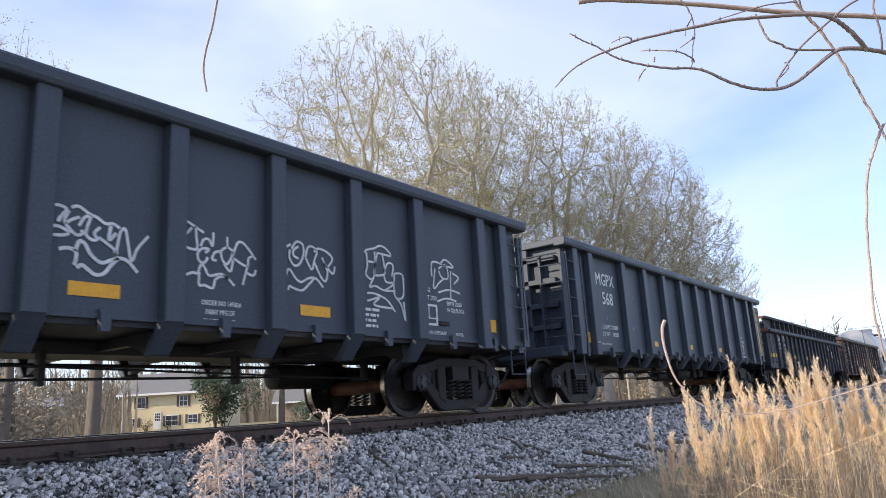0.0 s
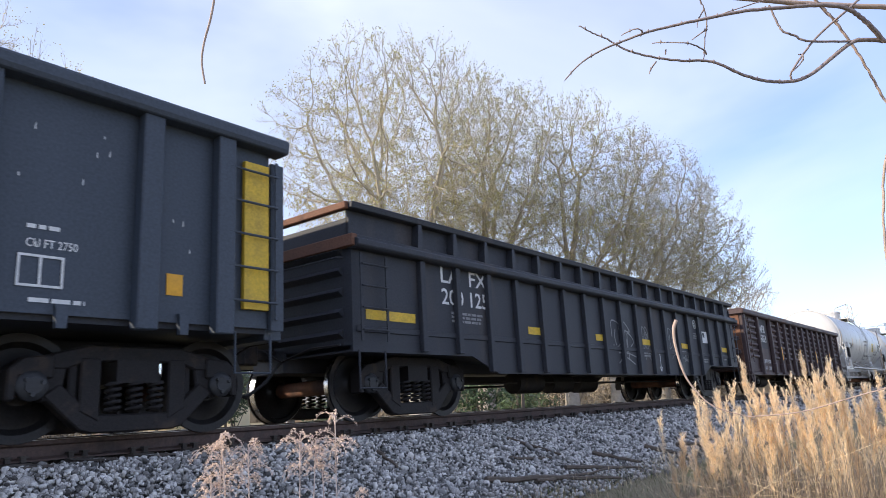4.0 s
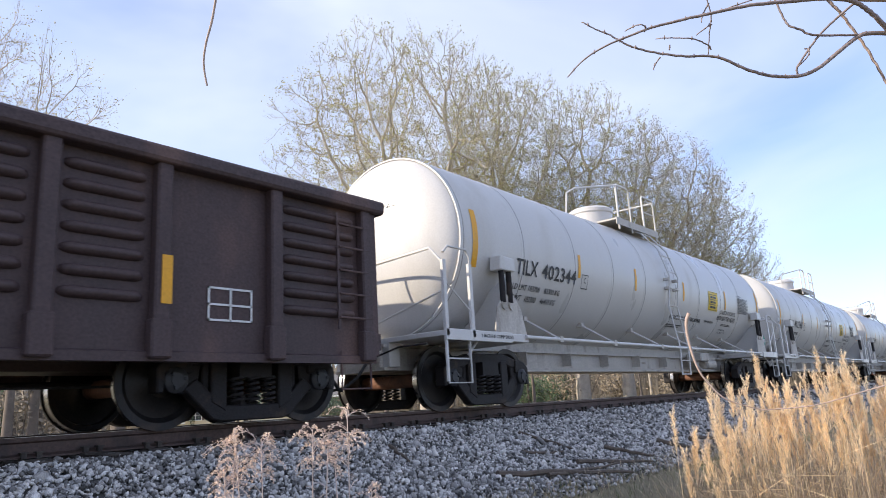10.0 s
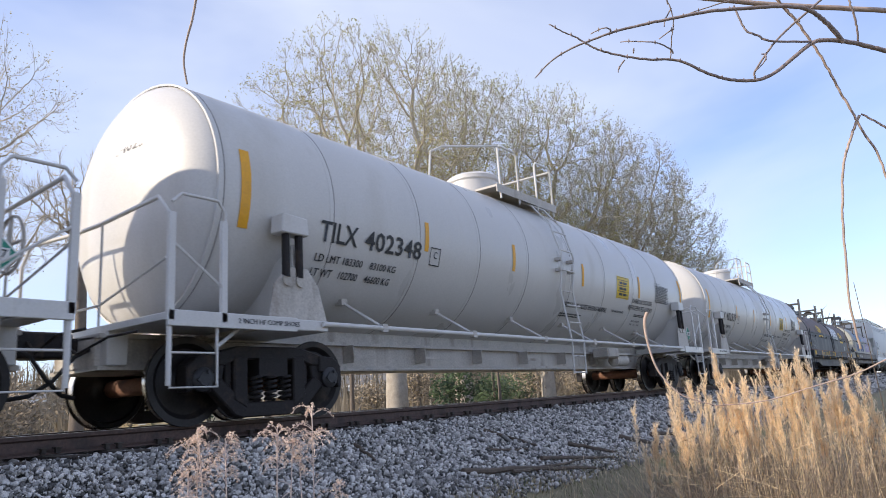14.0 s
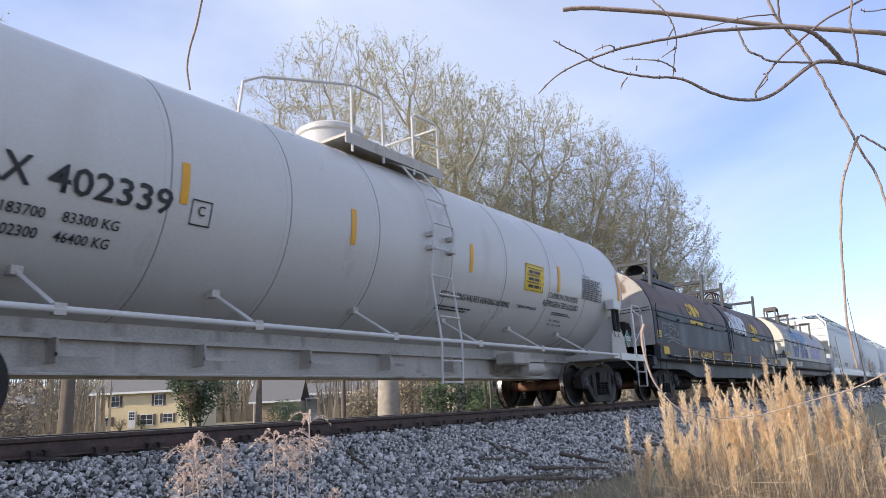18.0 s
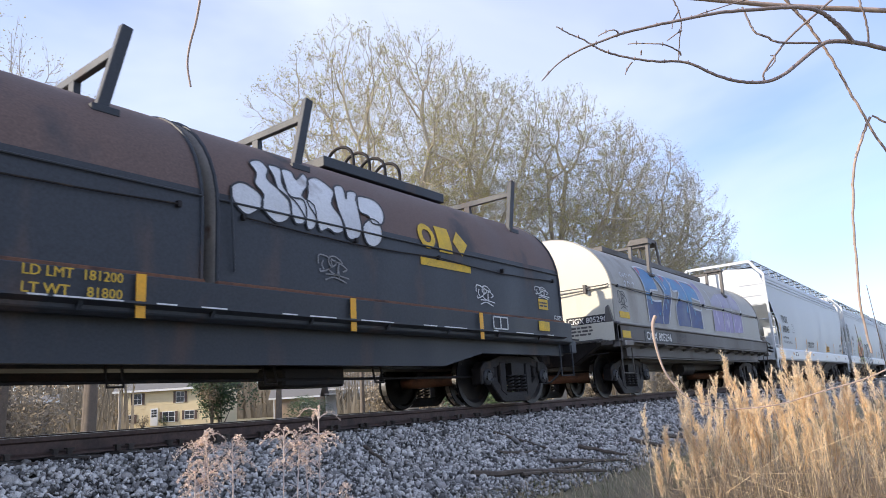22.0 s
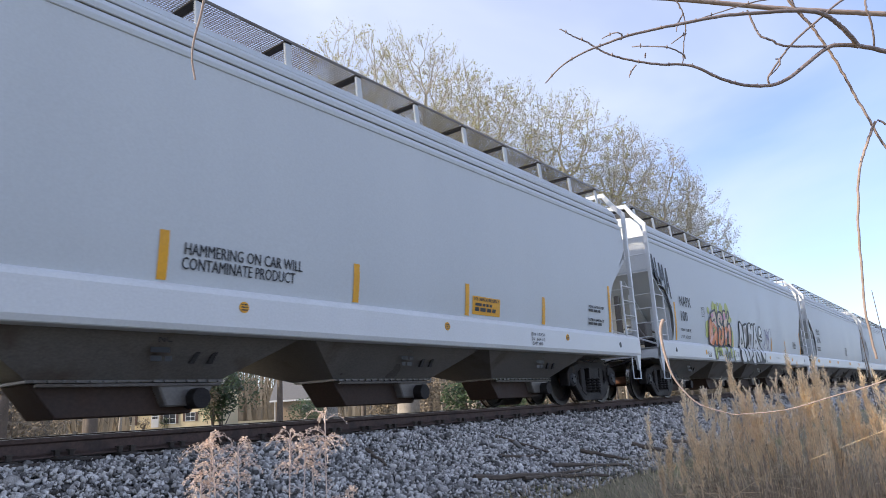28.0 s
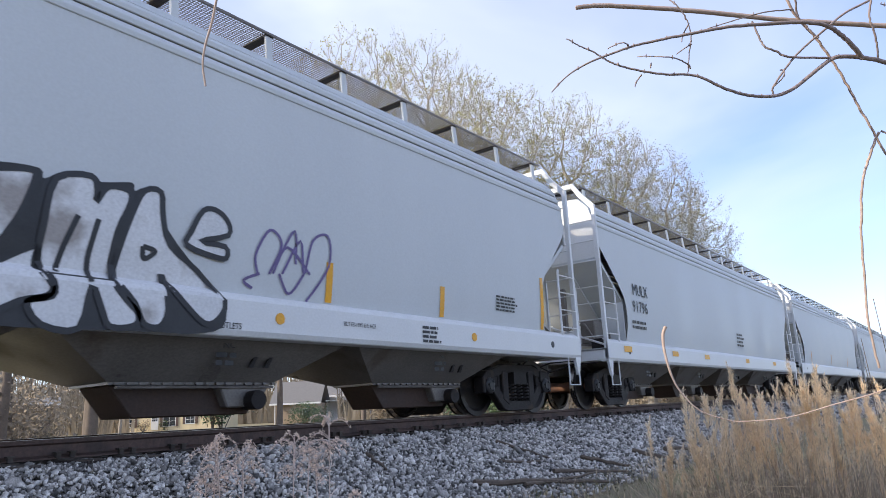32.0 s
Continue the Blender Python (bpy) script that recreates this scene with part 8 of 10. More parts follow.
# black brushed letters at the front corner
for k, st in enumerate(([[(0, 0.30), (0.10, 0.78)], [(0.10, 0.78), (0.20, 0.22)], [(0.04, 0.48), (0.16, 0.45)]], [[(0.28, 0.74), (0.30, 0.12)], [(0.30, 0.12), (0.42, 0.10)]], [[(0.48, 0.06), (0.50, 0.66)], [(0.50, 0.66), (0.60, 0.25)], [(0.60, 0.25), (0.70, 0.66)], [(0.70, 0.66), (0.74, 0.02)]], [[(0.82, -0.05), (0.92, 0.62)], [(0.92, 0.62), (1.02, -0.12)], [(0.86, 0.2), (0.98, 0.16)]], [[(0.40, -0.02), (0.70, -0.16)], [(0.70, -0.16), (0.98, -0.36)]])):
    mb = MB()
    for line in st:
        ribbon(mb, [(X(159.82) + a, 2.56 + b - 0.10 * a) for a, b in line], 0.085 if k < 4 else 0.05, hop_where())
    part("graffiti_letter", mb, INK, car_h, "black brushed letter")

# silver bubble letters on the second coil hood
we_o, we_i = on_hood(1.46, 2.12, 3.46, 0.012), on_hood(1.46, 2.12, 3.46, 0.018)
BUBBLES = [[(7.76, 2.37), (7.82, 2.46), (7.94, 2.51), (8.05, 2.48), (8.15, 2.41), (8.17, 2.29), (8.06, 2.19), (7.95, 2.14), (7.85, 2.19), (7.78, 2.28)],
    [(8.15, 2.83), (8.34, 2.91), (8.39, 2.79), (8.31, 2.65), (8.45, 2.53), (8.57, 2.43), (8.54, 2.22), (8.37, 2.12), (8.22, 2.19), (8.15, 2.30), (8.20, 2.42), (8.11, 2.54), (8.18, 2.69)],
    [(8.43, 2.87), (8.61, 2.87), (8.52, 2.64), (8.60, 2.48), (8.79, 2.47), (8.77, 2.21), (8.62, 2.16), (8.56, 2.31), (8.55, 2.43), (8.43, 2.55), (8.43, 2.71)],
    [(8.61, 2.85), (8.78, 2.87), (8.78, 2.75), (8.98, 2.90), (8.97, 2.74), (8.78, 2.53), (8.94, 2.44), (8.92, 2.18), (8.80, 2.12), (8.76, 2.27), (8.65, 2.43), (8.56, 2.52)]]
BUBBLES_B = [[(8.98, 2.79), (9.18, 2.89), (9.33, 2.80), (9.37, 2.70), (9.25, 2.52), (9.36, 2.36), (9.37, 2.19), (9.23, 2.14), (9.12, 2.18), (8.99, 2.13), (8.93, 2.31), (8.84, 2.46), (8.91, 2.62)],
    [(9.42, 2.80), (9.61, 2.86), (9.55, 2.65), (9.65, 2.79), (9.82, 2.81), (9.72, 2.54), (9.70, 2.25), (9.59, 2.12), (9.44, 2.12), (9.40, 2.28), (9.34, 2.50)],
    [(9.79, 2.75), (10.15, 2.77), (10.22, 2.59), (10.12, 2.41), (9.92, 2.39), (9.89, 2.48), (9.74, 2.52)],
    [(9.73, 2.31), (9.93, 2.45), (10.08, 2.38), (10.06, 2.18), (9.92, 2.07), (9.77, 2.11)]]

for shape in BUBBLES + BUBBLES_B:
    eased = round_off(shape, 3)
    part("graffiti_letter", fill(we_o, eased, 0.05), SILVER, car_e, "pale silver bubble letter that cannot be read")
    part("graffiti_outline", ribbon(MB(), eased, 0.022, we_i, closed=True), INK, car_e)

I0 = 178.05
car_i = hopper_car(I0, "light grey covered hopper with black reporting marks")
X = lambda s: s - I0
lettering("reporting_mark", "MULX", X(179.66), X(180.5), 2.34, 0.25, hw, car_i, INK)
lettering("reporting_mark", "91796", X(179.58), X(180.42), 1.97, 0.25, hw, car_i, INK)
bars("stencil", X(179.5), X(180.3), 1.72, 0.06, hw, car_i, INK, 2, 0.8, 3)
for s in (178.8, 181.6, 184.0, 188.0, 191.5):
    part("reflector", patch(low_where(0.008), X(s), X(s) + 0.4, 1.08, 1.2), YELLOW, car_i, "yellow reflective strip")
bars("stencil", X(187.5), X(188.3), 1.9, 0.06, hw, car_i, INK, 4, 0.8, 6)
J0 = 196.44
copy_a = hopper_car(J0, "light grey covered hopper far back in the train")
for s in (198.0, 203.0, 208.0):
    part("reflector", patch(hop_where(0.008), s - J0 + 1.0, s - J0 + 1.1, 1.4, 1.85), YELLOW, copy_a, "yellow reflective strip")
hopper_car(214.83, "light grey covered hopper far back in the train")
hopper_car(233.22, "light grey covered hopper far back in the train")


# ---- ground, track ----
def ground_z(x, y):
    """Height of the land: track bed on a low bank."""
    prof_y = [-400, -9, -5, -3.6, -2.6, -0.95, -0.5, 2.0, 2.5, 4.2, 6, 12, 400]
    prof_z = [-1.9, -1.7, -1.5, -1.28, -0.90, -0.33, -0.30, -0.30, -0.32, -0.95, -1.1, -0.9, 0.5]
    return float(np.interp(y, prof_y, prof_z))


xs = [-2500, -400, -100, -40] + list(np.arange(-20, 60.1, 1.0)) + [75, 100, 150, 250, 500, 1200, 3000]
ys = [-2500, -400, -100, -30, -14] + list(np.arange(-9, 7.1, 0.5)) + [9, 12, 16, 22, 30, 45, 70, 110, 160, 400, 2500]
mb = MB()
mb.v = [(x, y, ground_z(x, y) + (0.03 * noise.noise((x * 0.7, y * 0.7, 0)) if abs(y - 0.75) > 3 else 0)) for y in ys for x in xs]
nx = len(xs)
mb.f = [(j * nx + i, j * nx + i + 1, (j + 1) * nx + i + 1, (j + 1) * nx + i) for j in range(len(ys) - 1) for i in range(nx - 1)]
solid("ground", mb, GROUND, "winter grass and leaf litter beside a railway bank", kind="structure", smooth=60)
RAILP = [(-0.075, -0.17), (0.075, -0.17), (0.075, -0.155), (0.012, -0.135), (0.010, -0.05), (0.034, -0.035), (0.036, -0.006), (0.028, 0.0), (-0.028, 0.0), (-0.036, -0.006), (-0.034, -0.035), (-0.010, -0.05), (-0.012, -0.135), (-0.075, -0.155)]
for y in (0.0, 1.505):
    solid("rail", MB().prism([(p + y, q) for p, q in RAILP], -60, 900, "x"), RAIL, "brown rusted steel rail on timber ties", "rail", "rails of the track", "structure")
    solid("rail_head", MB().box(-60, 900, y - 0.027, y + 0.027, 0.0, 0.003), RAILTOP, "worn bright running surface of the rail", "rail", "rails of the track", "structure")


# ---- ties with ribbed end plates ----
tie_me = MB().box(-0.115, 0.115, -1.30, 1.30, -0.36, -0.175).mesh("tie_timber", TIE)
plate_mb = MB()
for k in range(9):
    plate_mb.box(-0.10 + 0.0235 * k, -0.10 + 0.0235 * k + 0.012, -1.312, -1.300, -0.33, -0.19)
plate_me = plate_mb.mesh("end_plate", TRUCK)
seat_me = MB().box(-0.10, 0.10, -0.93, -0.58, -0.178, -0.165).mesh("tie_plate", TIE)
spike_me = MB().box(-0.02, 0.02, -0.86, -0.82, -0.16, -0.115).box(-0.03, 0.03, -0.87, -0.80, -0.12, -0.108).mesh("spike", TIE)
rnd = random.Random(3)
for k in range(110):
    x = -4.0 + 0.535 * k + rnd.uniform(-0.03, 0.03)
    tie = thing("railway_tie", "dark weathered timber tie bedded in ballast", "railway tie", (x, YC, rnd.uniform(-0.012, 0.0)), "ties under the rails")
    tie.rotation_euler = (0, 0, rnd.uniform(-0.012, 0.012))
    part("tie_timber", tie_me, TIE, tie)
    if k < 70:
        part("end_plate", plate_me, TRUCK, tie, "ribbed steel end plate", kind="stuff")
        part("tie_plate", seat_me, RAIL, tie)
        for dx in (-0.06, 0.06):
            part("spike", spike_me, RAIL, tie, at=(dx, 0, 0))

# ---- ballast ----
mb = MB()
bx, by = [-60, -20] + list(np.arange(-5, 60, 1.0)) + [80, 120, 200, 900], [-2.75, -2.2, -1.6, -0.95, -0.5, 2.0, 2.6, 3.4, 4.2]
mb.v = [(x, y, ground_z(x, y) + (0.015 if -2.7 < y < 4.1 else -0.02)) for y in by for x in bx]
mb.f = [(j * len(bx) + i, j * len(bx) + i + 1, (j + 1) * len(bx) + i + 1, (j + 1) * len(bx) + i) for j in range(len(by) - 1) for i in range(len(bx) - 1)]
# dark bed colour gives the shaded gaps under the loose stones
solid("ballast_bed", mb, GRAVEL, "bank of packed ballast under the track, coloured dark as shaded gaps", kind="structure")


def stones():
    """Loose crushed stone on the near shoulder: squashed, tilted polyhedra."""
    rng = np.random.default_rng(5)
    phi = (1 + 5 ** 0.5) / 2
    ico = np.array([(-1, phi, 0), (1, phi, 0), (-1, -phi, 0), (1, -phi, 0), (0, -1, phi), (0, 1, phi), (0, -1, -phi), (0, 1, -phi), (phi, 0, -1), (phi, 0, 1), (-phi, 0, -1), (-phi, 0, 1)]) / 1.9
    tri = np.array([(0, 11, 5), (0, 5, 1), (0, 1, 7), (0, 7, 10), (0, 10, 11), (1, 5, 9), (5, 11, 4), (11, 10, 2), (10, 7, 6), (7, 1, 8), (3, 9, 4), (3, 4, 2), (3, 2, 6), (3, 6, 8), (3, 8, 9), (4, 9, 5), (2, 4, 11), (6, 2, 10), (8, 6, 7), (9, 8, 1)])
    xs, ys, rs = [], [], []
    for x0, x1, n, r in ((0.8, 5.0, 14500, 0.0195), (5.0, 11.0, 19000, 0.021), (11.0, 20.0, 13000, 0.027), (20.0, 45.0, 9000, 0.05), (45, 110, 5000, 0.09)):
        xs.append(rng.uniform(x0, x1, n)), ys.append(rng.uniform(-2.75, -0.36, n)), rs.append(r * np.exp(rng.normal(0, 0.28, n)))
    x, y, r = map(np.concatenate, (xs, ys, rs))
    keep = rng.uniform(0, 1, len(x)) < np.clip((y + 2.9) / 0.7, 0.12, 1)
    x, y, r = x[keep], y[keep], r[keep]
    n = len(x)
    z = np.interp(y, [-3.6, -2.6, -0.95, -0.5, -0.3], [-1.28, -0.90, -0.31, -0.25, -0.25]) + r * rng.uniform(-0.1, 0.75, n) + 0.015
    z += np.where(y > -0.9, rng.uniform(0, 0.03, n), 0)
    sc = rng.uniform(0.6, 1.35, (n, 3)) * r[:, None]
    sc[:, 2] *= 0.75
    q = rng.normal(size=(n, 4))
    q /= np.linalg.norm(q, axis=1)[:, None]
    a, b, c, d = q.T
    rot = np.stack([np.stack([1 - 2 * (c * c + d * d), 2 * (b * c - a * d), 2 * (b * d + a * c)], -1), np.stack([2 * (b * c + a * d), 1 - 2 * (b * b + d * d), 2 * (c * d - a * b)], -1), np.stack([2 * (b * d - a * c), 2 * (c * d + a * b), 1 - 2 * (b * b + c * c)], -1)], 1)
    jit = ico[None] * rng.uniform(0.45, 1.30, (n, 12, 1))
    v = np.einsum("nij,nkj->nki", rot, jit * sc[:, None, :]) + np.stack([x, y, z], -1)[:, None]
    f = (tri[None] + 12 * np.arange(n)[:, None, None]).reshape(-1, 3)
    me = bpy.data.meshes.new("ballast_stones")
    me.vertices.add(n * 12)
    me.vertices.foreach_set("co", v.ravel())
    me.loops.add(f.size)
    me.loops.foreach_set("vertex_index", f.ravel())
    me.polygons.add(len(f))
    me.polygons.foreach_set("loop_start", np.arange(0, f.size, 3))
    me.update(calc_edges=True)
    me.materials.append(STONE)
    tagged(new("ballast_stones", me), "loose crushed grey granite stones on the bank", "ballast", kind="stuff")


stones()

# dead sticks on the shoulder
rnd = random.Random(12)
for (xa, ya), (xb, yb), r in (((5.63, -1.14), (5.5, -1.55), 0.022), ((8.1, -1.22), (8.3, -1.85), 0.025), ((7.3, -1.75), (8.0, -1.9), 0.02), ((6.2, -2.13), (8.29, -2.67), 0.035), ((7.8, -2.2), (9.2, -2.57), 0.028), ((6.9, -2.35), (8.6, -2.45), 0.022), ((9.0, -2.0), (9.5, -2.45), 0.03), ((10.5, -2.1), (11.0, -2.6), 0.04), ((11.5, -2.2), (12.6, -2.4), 0.04), ((3.4, -1.9), (4.3, -2.2), 0.012)):
    n = 6
    pts = []
    for i in range(n + 1):
        x, y = xa + (xb - xa) * i / n + rnd.uniform(-0.03, 0.03), ya + (yb - ya) * i / n + rnd.uniform(-0.03, 0.03)
        pts.append((x, y, ground_z(x, y) + 0.045 + r * 0.7))
    solid("dead_stick", MB().tube(pts, r, 7, r * 0.5), WOODSTICK, "dead brown stick lying on the ballast bank", "stick", "sticks on the bank", smooth=50)

# ---- grass, weeds and shoots beside the camera ----


def blade(mb, x, y, z0, h, lean, turn, wdt, n=5, droop=0.3):
    """One narrow grass blade, bent over to its tip."""
    dx, dy = math.cos(turn), math.sin(turn)
    px_, py_ = -dy * wdt / 2, dx * wdt / 2
    v = []
    for i in range(n + 1):
        t = i / n
        out = lean * h * t + droop * h * t * t
        zz = z0 + h * t * (1 - 0.35 * droop * t)
        k = 1 - 0.85 * t
        v += [(x + dx * out + px_ * k, y + dy * out + py_ * k, zz), (x + dx * out - px_ * k, y + dy * out - py_ * k, zz)]
    mb.add(v, [(2 * i, 2 * i + 1, 2 * i + 3, 2 * i + 2) for i in range(n)])
    return v[-1]


def plume(mb, base, tip, wdt, rnd, hairs=90):
    """A feathery seed head along base to tip: fine hairs that sweep up and outwards."""
    b, t = Vector(base), Vector(tip)
    ax = (t - b).normalized()
    for k in range(hairs):
        u = rnd.random()
        p = b.lerp(t, u)
        a = rnd.uniform(0, 2 * math.pi)
        r = wdt * (0.35 + 0.65 * math.sin(math.pi * min(1.0, 0.12 + 0.8 * u))) * rnd.uniform(0.4, 1.15)
        out = Vector((math.cos(a), math.sin(a), 0)) * r
        q = p + out + ax * rnd.uniform(0.004, 0.032)
        m = p.lerp(q, 0.55) + ax * 0.006
        sd = Vector((-math.sin(a), math.cos(a), 0)) * rnd.uniform(0.0007, 0.0016)
        mb.add([p - sd * 0.5, m - sd, q, m + sd], [(0, 1, 2, 3)])


def dry_grass():
    rnd = random.Random(21)
    stems, heads, fresh, low = MB(), MB(), MB(), MB()
    eye = Vector((0.0, -6.55))

    def spot(ang, d):
        return eye.x + d * math.cos(radians(ang)), eye.y + d * math.sin(radians(ang))

    # (bearing from the track's line, distance, height of the tallest heads, number of stalks)
    clumps = [(21.05, 4.0, -0.05, 5), (18.3, 3.9, 0.14, 5), (17.5, 4.1, 0.10, 6), (16.7, 4.3, 0.04, 4), (18.6, 4.0, -0.12, 4), (17.0, 4.0, -0.16, 4), (15.2, 4.0, 0.25, 4), (14.6, 4.0, 0.15, 8), (14.0, 4.2, 0.10, 6), (12.9, 3.9, 0.16, 4), (12.5, 4.1, 0.04, 5),
              (10.9, 4.0, 0.27, 3), (10.6, 3.9, 0.17, 9), (10.0, 4.1, 0.15, 8), (9.3, 3.9, 0.22, 4), (9.0, 4.2, 0.10, 8), (7.9, 4.0, 0.15, 3), (7.6, 4.1, 0.05, 4), (6.6, 4.0, 0.10, 6), (5.2, 4.2, 0.15, 6), (3.6, 4.0, 0.08, 6), (1.5, 4.2, 0.1, 6), (12.0, 5.2, 0.02, 8), (15.8, 5.3, -0.08, 6), (8.4, 5.6, 0.10, 8)]
    K = 1.25
    for ang, d, top, n in clumps:
        top = 0.07 + (top - 0.07) * K - (0.07 if top > 0.08 else 0.0)
        cx, cy = spot(ang, d * K)
        z0 = ground_z(cx, cy)
        for i in range(int(n * 1.3)):
            a, r = rnd.uniform(0, 2 * math.pi), rnd.uniform(0, 0.10)
            x, y = cx + r * math.cos(a), cy + r * math.sin(a)
            hh = (top - z0) - (0 if i == 0 else rnd.uniform(0.02, 0.42))
            sprout = blade(stems, x, y, z0, hh, rnd.uniform(-0.02, 0.04), rnd.uniform(0, 2 * math.pi), 0.007, 6, rnd.uniform(0.0, 0.035))
            L = rnd.uniform(0.16, 0.30)
            foot = (x + (sprout[0] - x) * (1 - L / hh), y + (sprout[1] - y) * (1 - L / hh), z0 + hh - L)
            tip = (sprout[0] + rnd.uniform(-0.03, 0.03), sprout[1] + rnd.uniform(-0.03, 0.03), z0 + hh)
            pw = rnd.uniform(0.020, 0.032)
            for k in range(12):
                u = (k + rnd.uniform(0, 0.8)) / 12
                q0 = Vector(foot).lerp(Vector(tip), u)
                q1 = q0 + Vector((rnd.uniform(-0.022, 0.022), rnd.uniform(-0.022, 0.022), rnd.uniform(0.04, 0.08)))
                plume(heads, q0, q1, pw, rnd, 70)
            for k in range(1):
                u = rnd.uniform(0.70, 0.82)
                p = (x + (sprout[0] - x) * u + rnd.uniform(-0.02, 0.02), y + (sprout[1] - y) * u + rnd.uniform(-0.02, 0.02), z0 + hh * u)
                plume(heads, p, (p[0] + rnd.uniform(-0.03, 0.03), p[1] + rnd.uniform(-0.03, 0.03), p[2] + rnd.uniform(0.07, 0.16)), 0.014, rnd, 40)
            for k in range(2):
                blade(stems, x, y, z0, hh * rnd.uniform(0.55, 0.85), rnd.uniform(0.0, 0.12), rnd.uniform(0, 2 * math.pi), 0.006, 6, rnd.uniform(0.05, 0.3))
    # tangle of lower blades, their own shade put into a greyer colour
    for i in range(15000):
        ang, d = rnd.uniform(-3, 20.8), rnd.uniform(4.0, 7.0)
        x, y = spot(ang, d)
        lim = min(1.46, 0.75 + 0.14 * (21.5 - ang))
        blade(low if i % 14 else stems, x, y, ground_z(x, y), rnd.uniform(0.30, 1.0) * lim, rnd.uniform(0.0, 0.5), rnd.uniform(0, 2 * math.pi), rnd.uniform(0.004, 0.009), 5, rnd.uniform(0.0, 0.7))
    for i in range(380):
        ang, d = rnd.uniform(0, 21), rnd.uniform(4.0, 6.5)
        x, y = spot(ang, d)
        z = ground_z(x, y) + rnd.uniform(0.5, 1.3) * min(1.0, 0.6 + 0.1 * (21 - ang))
        a, e, L = rnd.uniform(0, 6.28), rnd.uniform(-0.4, 0.7), rnd.uniform(0.2, 0.5)
        stems.tube([(x, y, z), (x + L * math.cos(a) * math.cos(e), y + L * math.sin(a) * math.cos(e), z + L * math.sin(e))], 0.0016, 3, 0.0009)
    for i in range(420):
        ang, d = rnd.uniform(0, 14), rnd.uniform(4.3, 6.5)
        x, y = spot(ang, d)
        blade(fresh, x, y, ground_z(x, y), rnd.uniform(0.5, 1.15), rnd.uniform(0.0, 0.3), rnd.uniform(0, 2 * math.pi), 0.008, 4, 0.3)
    for i in range(9000):
        x, y = rnd.uniform(3.0, 14), rnd.uniform(-4.6, -2.45)
        blade((low, stems, low, fresh)[i % 4], x, y, ground_z(x, y) + 0.01, rnd.uniform(0.04, 0.20), rnd.uniform(0.1, 0.6), rnd.uniform(0, 2 * math.pi), 0.005, 3, 0.5)
    g = thing("dry_grass", "tall golden dry plume grass beside the railway bank", "grass", (0, 0, 0), kind="stuff")
    part("straw", raw("straw", stems, DRY), DRY, g, kind="stuff")
    part("low_tangle", raw("low_tangle", low, DRYSHADED), DRYSHADED, g, "tangle of dead blades, coloured greyer for their shade", kind="stuff")
    part("plume_tuft", raw("plume_tuft", heads, PLUME), PLUME, g, "feathery golden seed plumes", kind="stuff")
    part("green_tuft", raw("green_tuft", fresh, GREENBLADE), GREENBLADE, g, "few green blades among the dry ones", kind="stuff")


dry_grass()


def dry_weed(at, stalks, seed):
    """Dead flower stalks, each (foot, tip, spray length): arching one-sided sprays of seed fluff near the tip."""
    rnd = random.Random(seed)
    w_ = thing("dry_weed", "dead pinkish-tan flower stalks with fluffy arching seed sprays", "weed", at, "dry weeds by the bank")
    for foot, tip, size in stalks:
        stalk, fluff = MB(), MB()
        f, t = Vector(foot), Vector(tip)
        bow = Vector((rnd.uniform(-0.02, 0.02), rnd.uniform(-0.02, 0.02), 0))
        pts = [f.lerp(t, i / 8) + bow * math.sin(math.pi * i / 8) for i in range(9)]
        stalk.tube(pts, 0.0026, 6, 0.0014)
        for k in range(22 if size > 0.045 else 9):
            u = rnd.uniform(0.94, 1.0) if size > 0.045 else rnd.uniform(0.97, 1.0)
            b = f.lerp(t, u)
            a, L = rnd.uniform(0, 6.28), size * rnd.uniform(0.5, 1.15) * (3.6 - 2.75 * u)
            line = []
            for i in range(8):
                v = i / 7
                line.append(b + Vector((math.cos(a) * L * v, math.sin(a) * L * v, L * (1.15 * v - 1.25 * v * v))))
            stalk.tube(line, 0.0009, 4, 0.0005)
            for p in line[2:]:
                for q in range(5):
                    s_ = rnd.uniform(0.0010, 0.0021)
                    c = p + Vector((rnd.uniform(-0.0035, 0.0035), rnd.uniform(-0.0035, 0.0035), rnd.uniform(-0.002, 0.006)))
                    e = Vector((rnd.uniform(-1, 1), rnd.uniform(-1, 1), rnd.uniform(-1, 1))).normalized()
                    g = e.orthogonal().normalized()
                    fluff.add([c - e * s_ * 1.8, c + g * s_, c + e * s_ * 1.8, c - g * s_], [(0, 1, 2, 3)])
        for k in range(3):
            u = rnd.uniform(0.86, 0.93)
            b = f.lerp(t, u)
            a, L = rnd.uniform(0, 6.28), rnd.uniform(0.02, 0.05)
            stalk.tube([b, b + Vector((math.cos(a) * L * 0.6, math.sin(a) * L * 0.6, L * 0.4)), b + Vector((math.cos(a) * L, math.sin(a) * L, L * 0.45))], 0.001, 4, 0.0006)
        st = part("stalk", stalk, WEEDSTEM, w_, smooth=60)
        part("seed_spray", fluff, WEED, st, "pale fluffy seed sprays", kind="stuff")
    return w_


